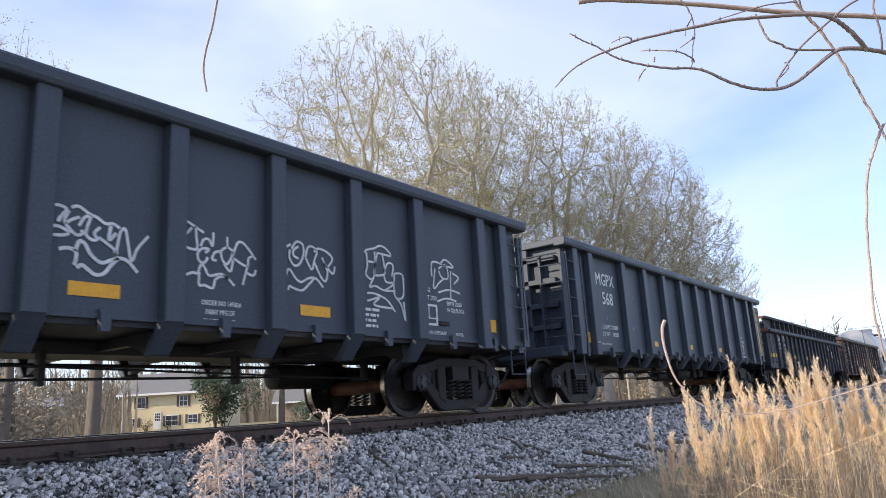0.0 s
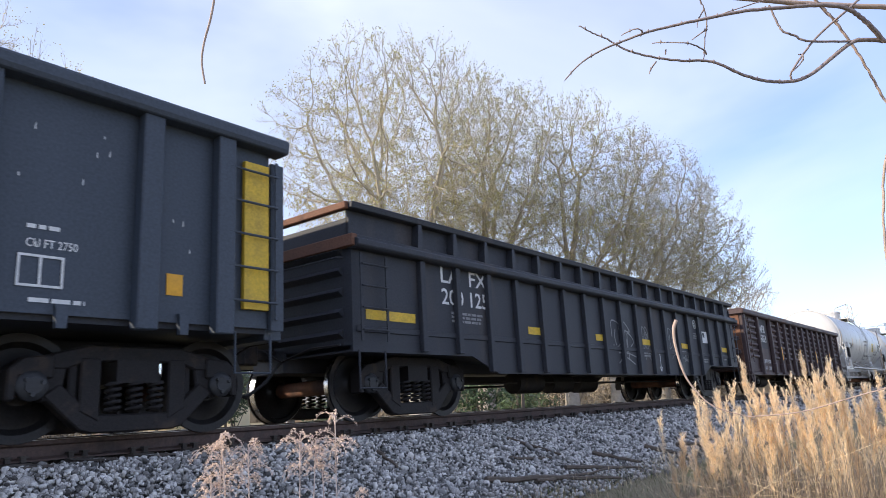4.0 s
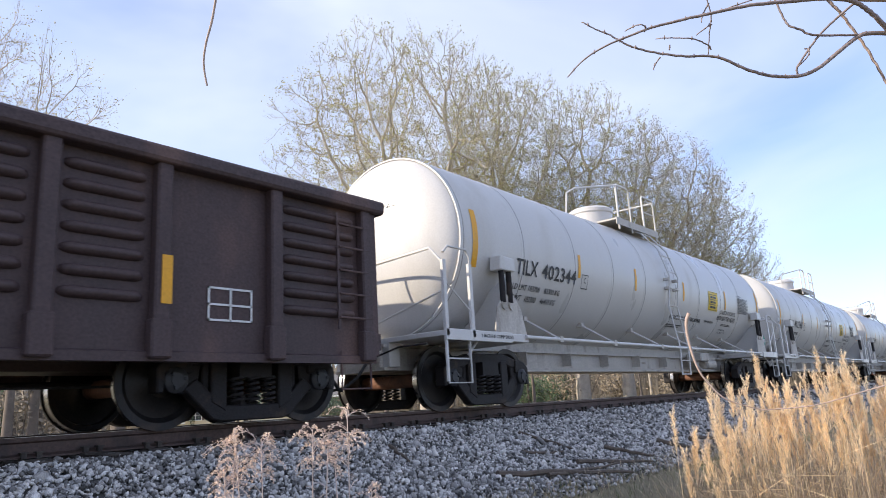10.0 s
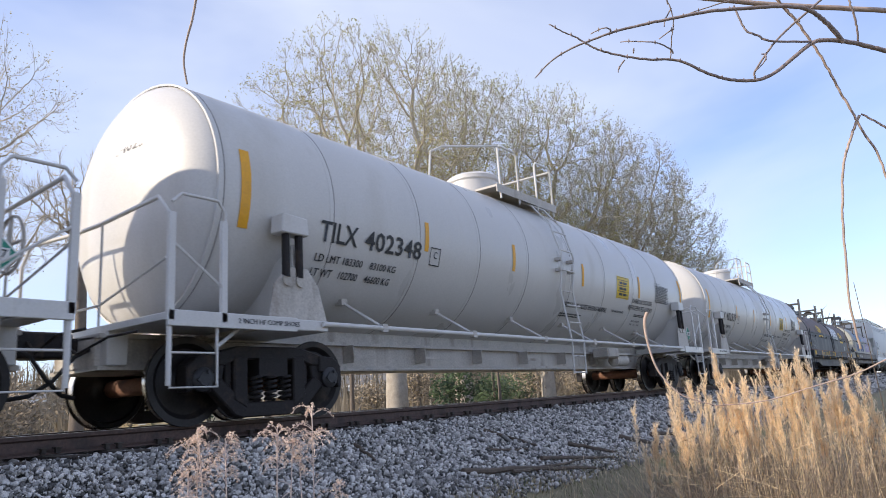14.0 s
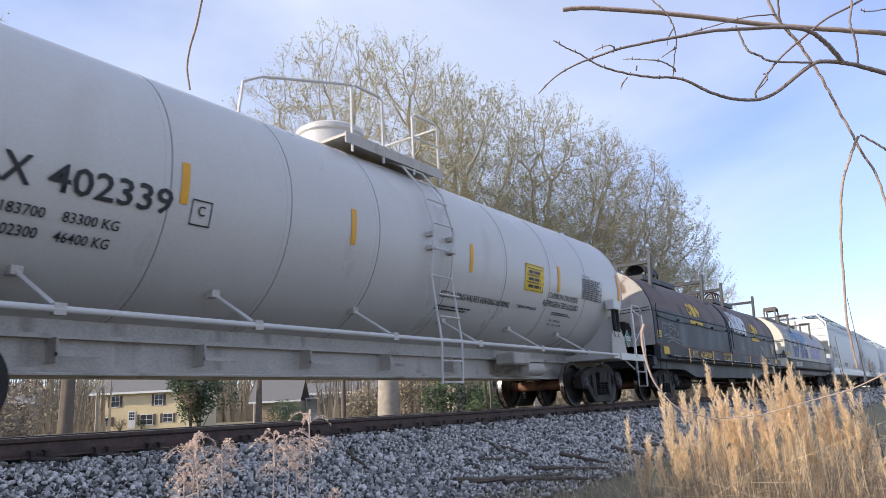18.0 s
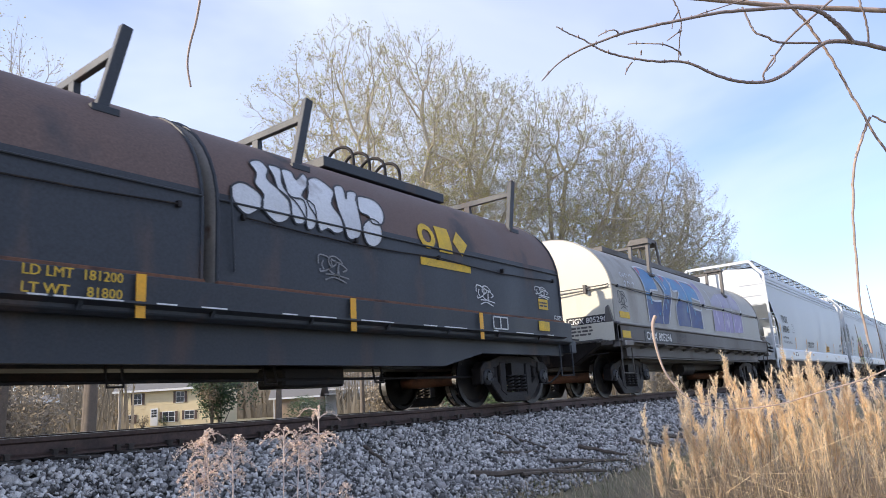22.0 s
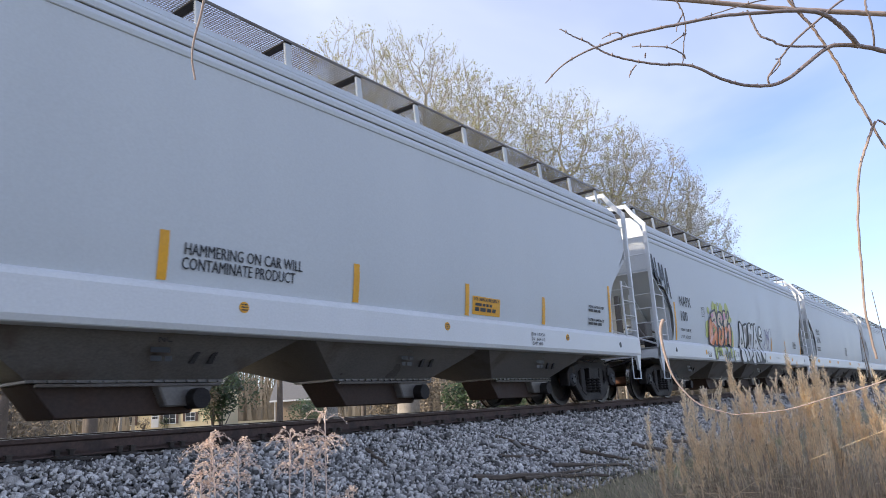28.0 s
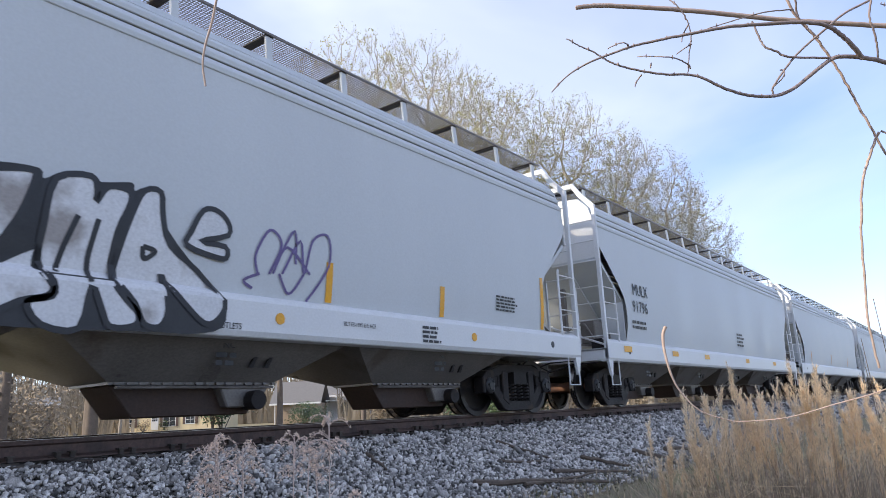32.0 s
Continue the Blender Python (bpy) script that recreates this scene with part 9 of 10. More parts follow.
z = ground_z(0.95, -5.2)
dry_weed((0.935, -5.205, z), [((0, 0, 0), (-0.016, 0.016, -z + 0.032), 0.072), ((0.028, 0.016, 0), (0.033, -0.011, -z + 0.02), 0.06), ((0.055, -0.033, 0), (-0.022, 0.011, -z + 0.048), 0.033), ((-0.016, 0.016, 0), (-0.033, 0.028, -z - 0.035), 0.055)], 1)
dry_weed((1.089, -5.315, z), [((0, 0, 0), (-0.033, 0.028, -z + 0.032), 0.066), ((0.022, -0.016, 0), (0.028, -0.022, -z + 0.07), 0.072), ((-0.066, 0.055, 0), (-0.011, 0.0, -z + 0.015), 0.028), ((0.077, -0.072, 0), (0.06, -0.06, -z - 0.10), 0.05), ((0.016, 0.0, 0), (0.006, 0.0, -z - 0.035), 0.04)], 8)

# leaning shoot near the lens, thin shoots farther along
SHOOT = [(1.70, -6.85, -1.5), (1.80, -6.82, -0.8), (1.90, -6.72, -0.05), (1.955, -6.58, 0.135), (1.968, -6.455, 0.112), (1.961, -6.356, 0.072), (1.949, -6.26, 0.047), (1.929, -6.145, 0.018), (1.901, -6.028, 0.012), (1.879, -5.952, 0.042), (1.866, -5.911, 0.09), (1.859, -5.891, 0.136), (1.855, -5.88, 0.205), (1.855, -5.881, 0.251), (1.859, -5.89, 0.274)]
shoot = thing("bent_shoot", "pale shoot bent over in an arch before the grass", "shoot")
part("arch", MB().tube(curve2(SHOOT[:9], 5), 0.0026, 7, 0.0014), PALEBARK, shoot, smooth=60)
part("tip", MB().tube(curve2(SHOOT[8:], 5), 0.0010, 7, 0.0052), PALEBARK, shoot, smooth=60)
for x, y, h, s in ((5.6, -6.1, 2.25, 1), (5.9, -5.95, 2.0, 2), (6.3, -5.9, 1.8, 3)):
    z = ground_z(x, y)
    solid("thin_shoot", MB().tube([(x, y, z), (x + 0.02, y + 0.01, z + h * 0.5), (x - 0.03, y + 0.05, z + h)], 0.006, 5, 0.002), WOODSTICK, "thin bare upright shoot in the grass", "shoot", "thin shoots", smooth=60)

# ---- overhanging branch close to the camera ----
BRANCH_POSE = look((-0.017, -6.552, 0.078), (7.592, -0.459, 2.310), -3.19) @ Matrix.Translation((0, 0, -1.5))
branch = new("overhanging_branch")
tagged(branch, "bare curving grey-brown branch overhanging the view", "branch")
BIG = [[(0.266, 0.359), (0.296, 0.391), (0.334, 0.415), (0.386, 0.436), (0.434, 0.452), (0.494, 0.466), (0.550, 0.477), (0.634, 0.494), (0.720, 0.503), (0.798, 0.510), (0.856, 0.507), (0.892, 0.492), (0.929, 0.468), (0.958, 0.446)],
    [(0.297, 0.478), (0.326, 0.462), (0.354, 0.450), (0.382, 0.433), (0.410, 0.420), (0.460, 0.408), (0.516, 0.401), (0.569, 0.401), (0.601, 0.392), (0.644, 0.373), (0.687, 0.360), (0.729, 0.356), (0.772, 0.361), (0.808, 0.380), (0.843, 0.409), (0.886, 0.442), (0.915, 0.450), (0.965, 0.448), (1.016, 0.439), (1.062, 0.430), (1.164, 0.407)]]
THIN = [[(0.569, 0.403), (0.561, 0.438), (0.557, 0.479), (0.538, 0.516), (0.517, 0.543), (0.499, 0.567), (0.488, 0.594)],
    [(0.555, 0.477), (0.574, 0.521)],
    [(0.543, 0.449), (0.562, 0.460)],
    [(0.390, 0.458), (0.410, 0.457), (0.427, 0.452)],
    [(0.452, 0.375), (0.470, 0.405)],
    [(0.456, 0.441), (0.484, 0.430), (0.530, 0.423), (0.569, 0.414)],
    [(0.487, 0.429), (0.486, 0.418)],
    [(0.609, 0.506), (0.655, 0.517), (0.726, 0.537), (0.801, 0.551)],
    [(0.759, 0.378), (0.764, 0.412)],
    [(1.005, 0.575), (1.059, 0.585), (1.109, 0.594)]]
MEDIUM = [[(0.712, 0.526), (0.727, 0.485), (0.736, 0.464), (0.760, 0.455), (0.785, 0.444), (0.871, 0.445), (0.907, 0.449)],
    [(0.762, 0.364), (0.758, 0.378), (0.772, 0.403), (0.799, 0.442), (0.835, 0.478), (0.870, 0.508), (0.913, 0.544), (0.970, 0.575), (1.014, 0.601)],
    [(0.998, 0.449), (0.987, 0.480), (0.975, 0.508), (0.965, 0.529), (0.970, 0.575), (0.977, 0.607)],
    [(0.811, 0.596), (0.833, 0.545), (0.870, 0.497)],
    [(1.008, 0.288), (1.038, 0.267), (1.065, 0.250), (1.123, 0.217)]]
PALE = [[(0.782, 0.599), (0.804, 0.558), (0.841, 0.521), (0.870, 0.494), (0.907, 0.449), (0.945, 0.391), (0.975, 0.339), (1.005, 0.288), (1.027, 0.249), (1.054, 0.204), (1.077, 0.138), (1.089, 0.054)],
    [(1.003, 0.285), (0.994, 0.256), (0.983, 0.213), (0.974, 0.171), (0.973, 0.093), (0.975, 0.023), (0.987, -0.131), (1.011, -0.243)]]
TOPSTEM = [[(0.317, 0.547), (0.373, 0.555), (0.513, 0.553), (0.655, 0.545), (0.798, 0.535), (0.942, 0.529), (1.060, 0.524), (1.176, 0.517)]]
rnd = random.Random(2)
for group_, mt, r0, r1 in ((BIG, NEARBARK, 0.0013, 0.0056), (THIN, NEARBARK, 0.0011, 0.0017), (MEDIUM, NEARBARK, 0.0022, 0.0026), (PALE, PALEBARK, 0.0032, 0.0026), (TOPSTEM, PALEBARK, 0.0050, 0.0060)):
    for k, line in enumerate(group_):
        c = curve2(line, 6)
        dz = rnd.uniform(-0.06, 0.06)
        pts = [(p, q, dz * math.sin(3 * i / len(c)) + rnd.uniform(-0.002, 0.002)) for i, (p, q) in enumerate(c)]
        part("side_twig" if group_ is THIN else "limb", MB().tube(pts, r0, 7, r1), mt, branch, smooth=60)
        if group_ in (BIG, THIN):
            for i in range(3, len(pts) - 1, 7):
                x, y, z = pts[i]
                part("bud", MB().lathe([(-0.004, 0.0004), (0, r0 + (r1 - r0) * i / len(pts) + 0.0010), (0.006, 0.0003)], (x, y, z), "y", 6), mt, branch)
branch.matrix_world = BRANCH_POSE
twig = new("hanging_twig")
tagged(twig, "thin bare reddish twig hanging into view", "twig")
part("twig_stem", MB().tube([(p, q, 0) for p, q in curve2([(-0.47, 0.66), (-0.482, 0.589), (-0.491, 0.54), (-0.501, 0.485), (-0.514, 0.436), (-0.519, 0.393), (-0.512, 0.346)], 5)], 0.0030, 7, 0.0022), PALEBARK, twig, smooth=60)
part("twig_stem", MB().tube([(p, q, 0) for p, q in curve2([(0.80, 0.60), (0.70, 0.74), (0.40, 0.88), (0.0, 0.94), (-0.35, 0.86), (-0.47, 0.66)], 6)], 0.0042, 7, 0.0030), PALEBARK, twig, smooth=60)
twig.matrix_world = BRANCH_POSE
SWAY = [
    (0, 0.024, 0.000), (0.5, 0.026, 0.001), (1, 0.029, 0.005), (1.5, 0.020, -0.001), (2, 0.022, 0.005), (2.5, 0.020, 0.003), (3, 0.025, 0.004),
    (3.5, 0.026, 0.006), (5.5, 0.012, 0.006), (6, 0.018, 0.015), (6.5, 0.023, 0.012), (7, 0.017, 0.006), (7.5, 0.013, 0.004), (8, 0.009, -0.003),
    (8.5, 0.005, 0.002), (9, 0.000, -0.000), (9.5, -0.002, -0.006), (10, 0.007, -0.004), (10.5, 0.011, -0.003), (11, 0.019, -0.001), (11.5, 0.022, -0.001),
    (12, 0.018, 0.002), (12.5, 0.018, -0.004), (13, 0.015, -0.002), (13.5, 0.019, -0.000), (14, 0.018, 0.004), (14.5, 0.017, 0.004), (16.5, 0.020, 0.005),
    (17, 0.016, 0.003), (17.5, 0.021, 0.002), (18, 0.020, -0.003), (18.5, 0.018, 0.002), (19, 0.011, 0.003), (19.5, 0.020, 0.001), (20, 0.012, 0.003),
    (20.5, 0.013, 0.000), (21, 0.011, 0.004), (21.5, 0.011, 0.004), (22, 0.019, 0.005), (22.5, 0.019, 0.007), (23, 0.016, 0.006), (23.5, 0.016, 0.006),
    (24, 0.011, 0.008), (24.5, 0.006, 0.005), (25, 0.006, 0.004), (25.5, 0.005, 0.006), (27.5, 0.008, 0.006), (28, 0.005, 0.003), (28.5, 0.008, 0.005),
    (29, 0.011, 0.008), (29.5, 0.008, 0.010), (30, 0.005, 0.010), (30.5, 0.005, 0.012), (31, -0.000, 0.006), (31.5, 0.004, 0.003), (32, 0.008, 0.002),
]
TWIG_SWAY = [
    (0, 0.041, -0.004), (0.5, 0.045, -0.005), (1, 0.046, 0.001), (1.5, 0.039, -0.008), (2, 0.031, 0.003), (2.5, 0.032, 0.006), (3, 0.031, -0.004),
    (3.5, 0.031, 0.007), (5.5, 0.007, -0.000), (6, 0.011, 0.012), (6.5, 0.006, 0.010), (7, 0.014, 0.009), (7.5, 0.017, 0.005), (8, 0.019, 0.001),
    (8.5, 0.011, -0.001), (9, 0.000, -0.000), (9.5, 0.003, -0.008), (10, 0.008, -0.007), (10.5, 0.018, -0.012), (11, 0.030, 0.009), (11.5, 0.032, 0.007),
    (13, 0.037, -0.005), (16.5, 0.050, -0.005), (19, 0.032, -0.005), (20.5, 0.031, -0.005), (23, 0.035, 0.001), (24, 0.026, 0.006), (27.5, 0.026, 0.015),
    (28, 0.025, 0.013), (28.5, 0.019, 0.018), (29, 0.028, 0.021), (29.5, 0.020, 0.018), (32, 0.029, 0.012),
]


# ---- trees beyond the track ----


def tree(at, fork, crown, half, top, wide, seed, ends=900, buds=2500, bud_mat=None, bark=None, name="bare_tree", label="tall leafless tree with yellow-green spring buds", size=0.075, group="trees beyond the track", spray=15, r_tip=0.0125, low=0.12):
    """A tree grown into a broad domed crown: limbs fork towards clusters of twig ends that fill the dome.
    fork: height of the first fork; crown: middle of the dome; half: its half width; top, wide: heights of the top and the widest part."""
    rnd = np.random.default_rng(seed)
    foot = Vector(at)
    trunk_mb, crown_mb, bud_mb = MB(), MB(), MB()
    cx, cy = crown[0] - at[0], crown[1] - at[1]
    zt, zw, zf = top - at[2], wide - at[2], fork - at[2]
    zb = zf + (zw - zf) * low
    # lobes give the dome an uneven outline
    lobes = rnd.normal(size=(12, 3))
    lobes /= np.linalg.norm(lobes, axis=1)[:, None]
    lobes[:, 2] = np.abs(lobes[:, 2])
    P = []
    while len(P) < ends:
        v = rnd.normal(size=3)
        v /= np.linalg.norm(v)
        k = 0.80 + 0.26 * max(0.0, float(np.max(lobes @ v))) ** 8 + rnd.normal(0, 0.025)
        r = k * rnd.random() ** 0.40
        z = zw + (v[2] * r * (zt - zw) if v[2] > 0 else v[2] * r * (zw - zb))
        P.append((cx + v[0] * r * half, cy + v[1] * r * half, z))
    P = np.array(P)
    tips = []

    def limb(p, d, q, r0, r1, n, sides, mb):
        """A bowed limb from p (leaving along d) to q."""
        L = (q - p).length
        c1, c2 = p + d * L * 0.4, q - ((q - p) * 0.3 + Vector((0, 0, 0.24 * L)))
        pts = []
        for i in range(n + 1):
            t = i / n
            w = p * (1 - t) ** 3 + c1 * 3 * t * (1 - t) ** 2 + c2 * 3 * t * t * (1 - t) + q * t ** 3
            if 0 < i < n:
                w = w + Vector(rnd.normal(0, 0.006 * L, 3))
            pts.append(w)
        mb.tube(pts, r0, sides, r1, cap=False)
        return (pts[-1] - pts[-2]).normalized()

    def grow(idx, p, d, level):
        m = len(idx)
        r = r_tip * m ** 0.46
        if m <= 2:
            for i in idx:
                q = Vector(P[i])
                dd = limb(p, d, q, r_tip, r_tip * 0.55, 3, 3, crown_mb)
                tips.append(tuple(q))
                L = (q - p).length
                b = np.array(p) + (np.array(q) - np.array(p)) * rnd.uniform(0.25, 1.0, (spray, 1))
                e = np.array(dd) + rnd.normal(0, 0.42, (spray, 3)) + (0, 0, 0.55)
                e /= np.linalg.norm(e, axis=1)[:, None]
                tip = b + e * rnd.uniform(0.25, 0.75, (spray, 1))
                sd = np.cross(e, (0.6, -0.8, 0.0))
                sd *= r_tip * 0.42 / (np.linalg.norm(sd, axis=1)[:, None] + 1e-9)
                s2 = np.cross(e, sd)
                v4 = np.stack([b + sd, b - sd * 0.5 + s2 * 0.87, b - sd * 0.5 - s2 * 0.87, tip], 1).reshape(-1, 3)
                base_i = len(crown_mb.v)
                crown_mb.v += v4.tolist()
                crown_mb.f += [(base_i + 4 * k + i_, base_i + 4 * k + j_, base_i + 4 * k + 3) for k in range(spray) for i_, j_ in ((0, 1), (1, 2), (2, 0))]
                tips.extend(tip.tolist())
            return
        c = Vector(P[idx].mean(0))
        f = (0.30 if level else 0.16) + 0.14 * rnd.random()
        q = p.lerp(c, f)
        big = level < 3
        dd = limb(p, d, q, r, r * 0.86, 4 if big else 3, 8 if big else (5 if m > 20 else 3), trunk_mb if big else crown_mb)
        # split towards two or three clusters of ends, seen from q
        v = P[idx] - np.array(q)
        v /= np.linalg.norm(v, axis=1)[:, None] + 1e-9
        kk = 4 if level == 0 else (3 if (m > 12 and rnd.random() < 0.35) else 2)
        cen = v[rnd.choice(m, kk, replace=False)]
        lab = np.zeros(m, int)
        for it in range(4):
            lab = np.argmax(v @ cen.T, 1)
            for j in range(kk):
                if (lab == j).any():
                    cen[j] = v[lab == j].mean(0)
        if len(set(lab.tolist())) < 2:
            lab = np.arange(m) % 2
        for j in range(kk):
            sub = idx[lab == j]
            if len(sub):
                aim = (Vector(P[sub].mean(0)) - q).normalized()
                grow(sub, q, (dd * 0.55 + aim * 0.6 + Vector((0, 0, 0.08))).normalized(), level + 1)

    r0 = r_tip * ends ** 0.46
    base = [Vector((0, 0, -0.4)), Vector((0.05, 0, zf * 0.5)), Vector((0, 0.05, zf))]
    trunk_mb.tube(base, r0 * 1.5, 12, r0, cap=False)
    grow(np.arange(ends), base[-1], Vector((0, 0, 1)), 0)
    t_ = thing(name, label, "tree", at, group)
    bark = bark or BARK
    part("trunk", trunk_mb, bark, t_, smooth=60)
    part("crown", raw("crown", crown_mb, TWIG), TWIG, t_, "dense crown of fine bare twigs", kind="stuff")
    if buds:
        pick = rnd.integers(0, len(tips), buds)
        off = rnd.normal(0, 0.10, (buds, 3))
        U = rnd.normal(size=(buds, 3))
        U /= np.linalg.norm(U, axis=1)[:, None]
        S = size * rnd.uniform(0.5, 1.1, buds)
        c = np.array(tips)[pick] + off
        u = U * S[:, None]
        v = np.cross(u, (0.3, 0.5, 0.8)) * 0.5
        bud_mb.v = np.stack([c - u, c + v, c + u, c - v], 1).reshape(-1, 3).tolist()
        bud_mb.f = [(4 * k, 4 * k + 1, 4 * k + 2, 4 * k + 3) for k in range(buds)]
        part("bud_haze", raw("bud_haze", bud_mb, bud_mat or BUD), bud_mat or BUD, t_, "scattered small spring buds", kind="stuff")
    return t_


def at_ground(x, y):
    return (x, y, ground_z(x, y) - 0.1)


def slim_tree(x, y, h, seed, bark, bud_mat, label="slim bare tree in the brush beyond the track", ends=60):
    g = at_ground(x, y)
    tree(g, g[2] + h * 0.4, (x, y), h * 0.26, g[2] + h, g[2] + h * 0.66, seed, ends, 150, bud_mat, bark, "slim_tree", label, group="slim trees in the brush", spray=3, r_tip=0.014)


tree(at_ground(35.0, 23.2), 6.0, (34.2, 24.2), 9.5, 27.0, 15.5, 101, 3300, 36000)
tree(at_ground(40.0, 21.4), 6.0, (41.2, 20.0), 6.4, 25.4, 15.0, 102, 2300, 32000)
tree(at_ground(45.9, 18.0), 5.0, (47.2, 15.8), 6.4, 23.4, 14.0, 103, 1800, 26000)
tree(at_ground(50.1, 16.4), 4.0, (51.8, 13.0), 6.2, 21.2, 12.5, 104, 1600, 24000, BUDRED)
tree(at_ground(56.1, 15.0), 4.0, (57.6, 11.8), 5.8, 18.4, 10.5, 105, 1400, 20000)
tree(at_ground(82.1, 15.4), 6.0, (82.4, 14.1), 3.6, 13.4, 10.5, 106, 240, 500, BUDRED)
tree(at_ground(61.5, 12.6), 4.5, (62.8, 11.0), 4.0, 12.6, 9.0, 111, 260, 1500, BUDRED)
tree(at_ground(8.0, 22.0), 6.0, (7.9, 22.2), 5.0, 15.9, 11.8, 107, 620, 6000, BUDRED, BARKDARK, spray=7, r_tip=0.011, size=0.05)
tree(at_ground(14.5, 33.0), 6.0, (14.5, 33.0), 4.5, 15.0, 10.5, 108, 260, 700, BUDRED)
tree(at_ground(15.4, 25.0), 7.0, (15.4, 25.0), 3.6, 13.0, 9.5, 109, 160, 0, None, BARKDARK, label="dark-trunked bare tree beyond the track", r_tip=0.02)
tree(at_ground(10.5, 30.0), 6.5, (10.5, 30.0), 4.0, 14.0, 10.0, 110, 180, 300, BUDRED, BARKDARK, label="dark-trunked bare tree beyond the track", r_tip=0.016)

# slim trunks and brush seen under the train
rnd = random.Random(55)
for k in range(26):
    d = rnd.uniform(38, 85)
    ang = rnd.uniform(10, 72)
    x, y = d * math.cos(radians(ang)), -6.5 + d * math.sin(radians(ang))
    if y < 9 or 45 < ang < 61:
        continue
    slim_tree(x, y, rnd.uniform(7, 11), 200 + k, rnd.choice((BARK, BARKDARK)), rnd.choice((BUD, BUDRED)))
for x, y, h, r in ((15.4, 24.9, 8.0, 0.42), (11.4, 26.3, 7.0, 0.3), (13.2, 28.5, 8.0, 0.35), (43.6, 46.4, 9.0, 0.45), (41.0, 33.0, 8.0, 0.3), (52.0, 35.0, 8.0, 0.35), (62.0, 33.0, 8.0, 0.35)):
    z = ground_z(x, y)
    solid("tree_trunk", MB().tube([(x, y, z - 0.3), (x + 0.05, y, z + h * 0.4), (x - 0.1, y + 0.1, z + h)], r * 0.72, 9, r * 0.42), BARKDARK, "thick dark tree trunk beyond the track", "tree", "large trunks", smooth=60)


def shrub(at, h, wdt, material, seed, n=2600, leaf=0.10, label="evergreen shrub with dark glossy leaves"):
    rnd = random.Random(seed)
    s_ = thing("shrub", label, "shrub", at, "shrubs beyond the track")
    wood, leaves = MB(), MB()
    lobes = [(rnd.uniform(-0.3, 0.3) * wdt, rnd.uniform(-0.3, 0.3) * wdt, h * rnd.uniform(0.3, 0.78), wdt * rnd.uniform(0.22, 0.4)) for _ in range(9)]
    for lx, ly, lz, lr in lobes:
        wood.tube([(0, 0, -0.2), (lx * 0.5, ly * 0.5, lz * 0.5), (lx, ly, lz)], 0.05, 5, 0.012)
    for k in range(n):
        lx, ly, lz, lr = rnd.choice(lobes)
        v = Vector((rnd.gauss(0, 1), rnd.gauss(0, 1), rnd.gauss(0, 1))).normalized() * lr * rnd.uniform(0.6, 1.1)
        c = Vector((lx, ly, lz)) + v
        c.z = max(0.05, c.z)
        u = Vector((rnd.uniform(-1, 1), rnd.uniform(-1, 1), rnd.uniform(-1, 1))).normalized()
        w_ = u.orthogonal().normalized()
        s = leaf * rnd.uniform(0.6, 1.3)
        leaves.add([c - u * s, c + w_ * s * 0.5, c + u * s, c - w_ * s * 0.5], [(0, 1, 2, 3)])
    part("branch_frame", wood, BARKDARK, s_)
    part("leaf_mass", leaves, material, s_, kind="stuff")


shrub(at_ground(40.3, 50.6), 6.5, 5.5, EVERG, 1, 5200, 0.16)
shrub(at_ground(39.0, 50.2), 6.0, 2.4, BRUSH, 2, 1800, 0.12, "bare brown bush beside the evergreen")
shrub(at_ground(51.5, 52.0), 2.2, 3.5, EVERG, 3, 1500, 0.12, "low green shrub by a garden")
shrub(at_ground(62.0, 62.0), 2.0, 4.0, EVERG, 4, 1500, 0.12, "low green shrub by a garden")
for k in range(16):
    d, ang = rnd.uniform(42, 75), rnd.uniform(9, 44)
    x, y = d * math.cos(radians(ang)), -6.5 + d * math.sin(radians(ang))
    if y > 8:
        shrub(at_ground(x, y), rnd.uniform(2.2, 4.2), rnd.uniform(3, 5), rnd.choice((BRUSH, BRUSH, EVERG)), 20 + k, 1500, 0.14, "tangled brush beyond the track")
for k in range(9):
    d, ang = rnd.uniform(32, 60), rnd.uniform(68, 80)
    x, y = d * math.cos(radians(ang)), -6.5 + d * math.sin(radians(ang))
    shrub(at_ground(x, y), rnd.uniform(2.0, 4.5), rnd.uniform(3, 5), rnd.choice((BRUSH, BRUSH, EVERG)), 50 + k, 1500, 0.13, "tangled brush beyond the track")
for x, y in ((45.5, 77.2), (47.2, 76.4), (49.6, 75.6), (51.3, 74.2)):
    shrub(at_ground(x, y), 1.4, 1.5, rnd.choice((EVERG, BRUSH)), int(x * 7), 420, 0.09, "small garden shrub before a house")


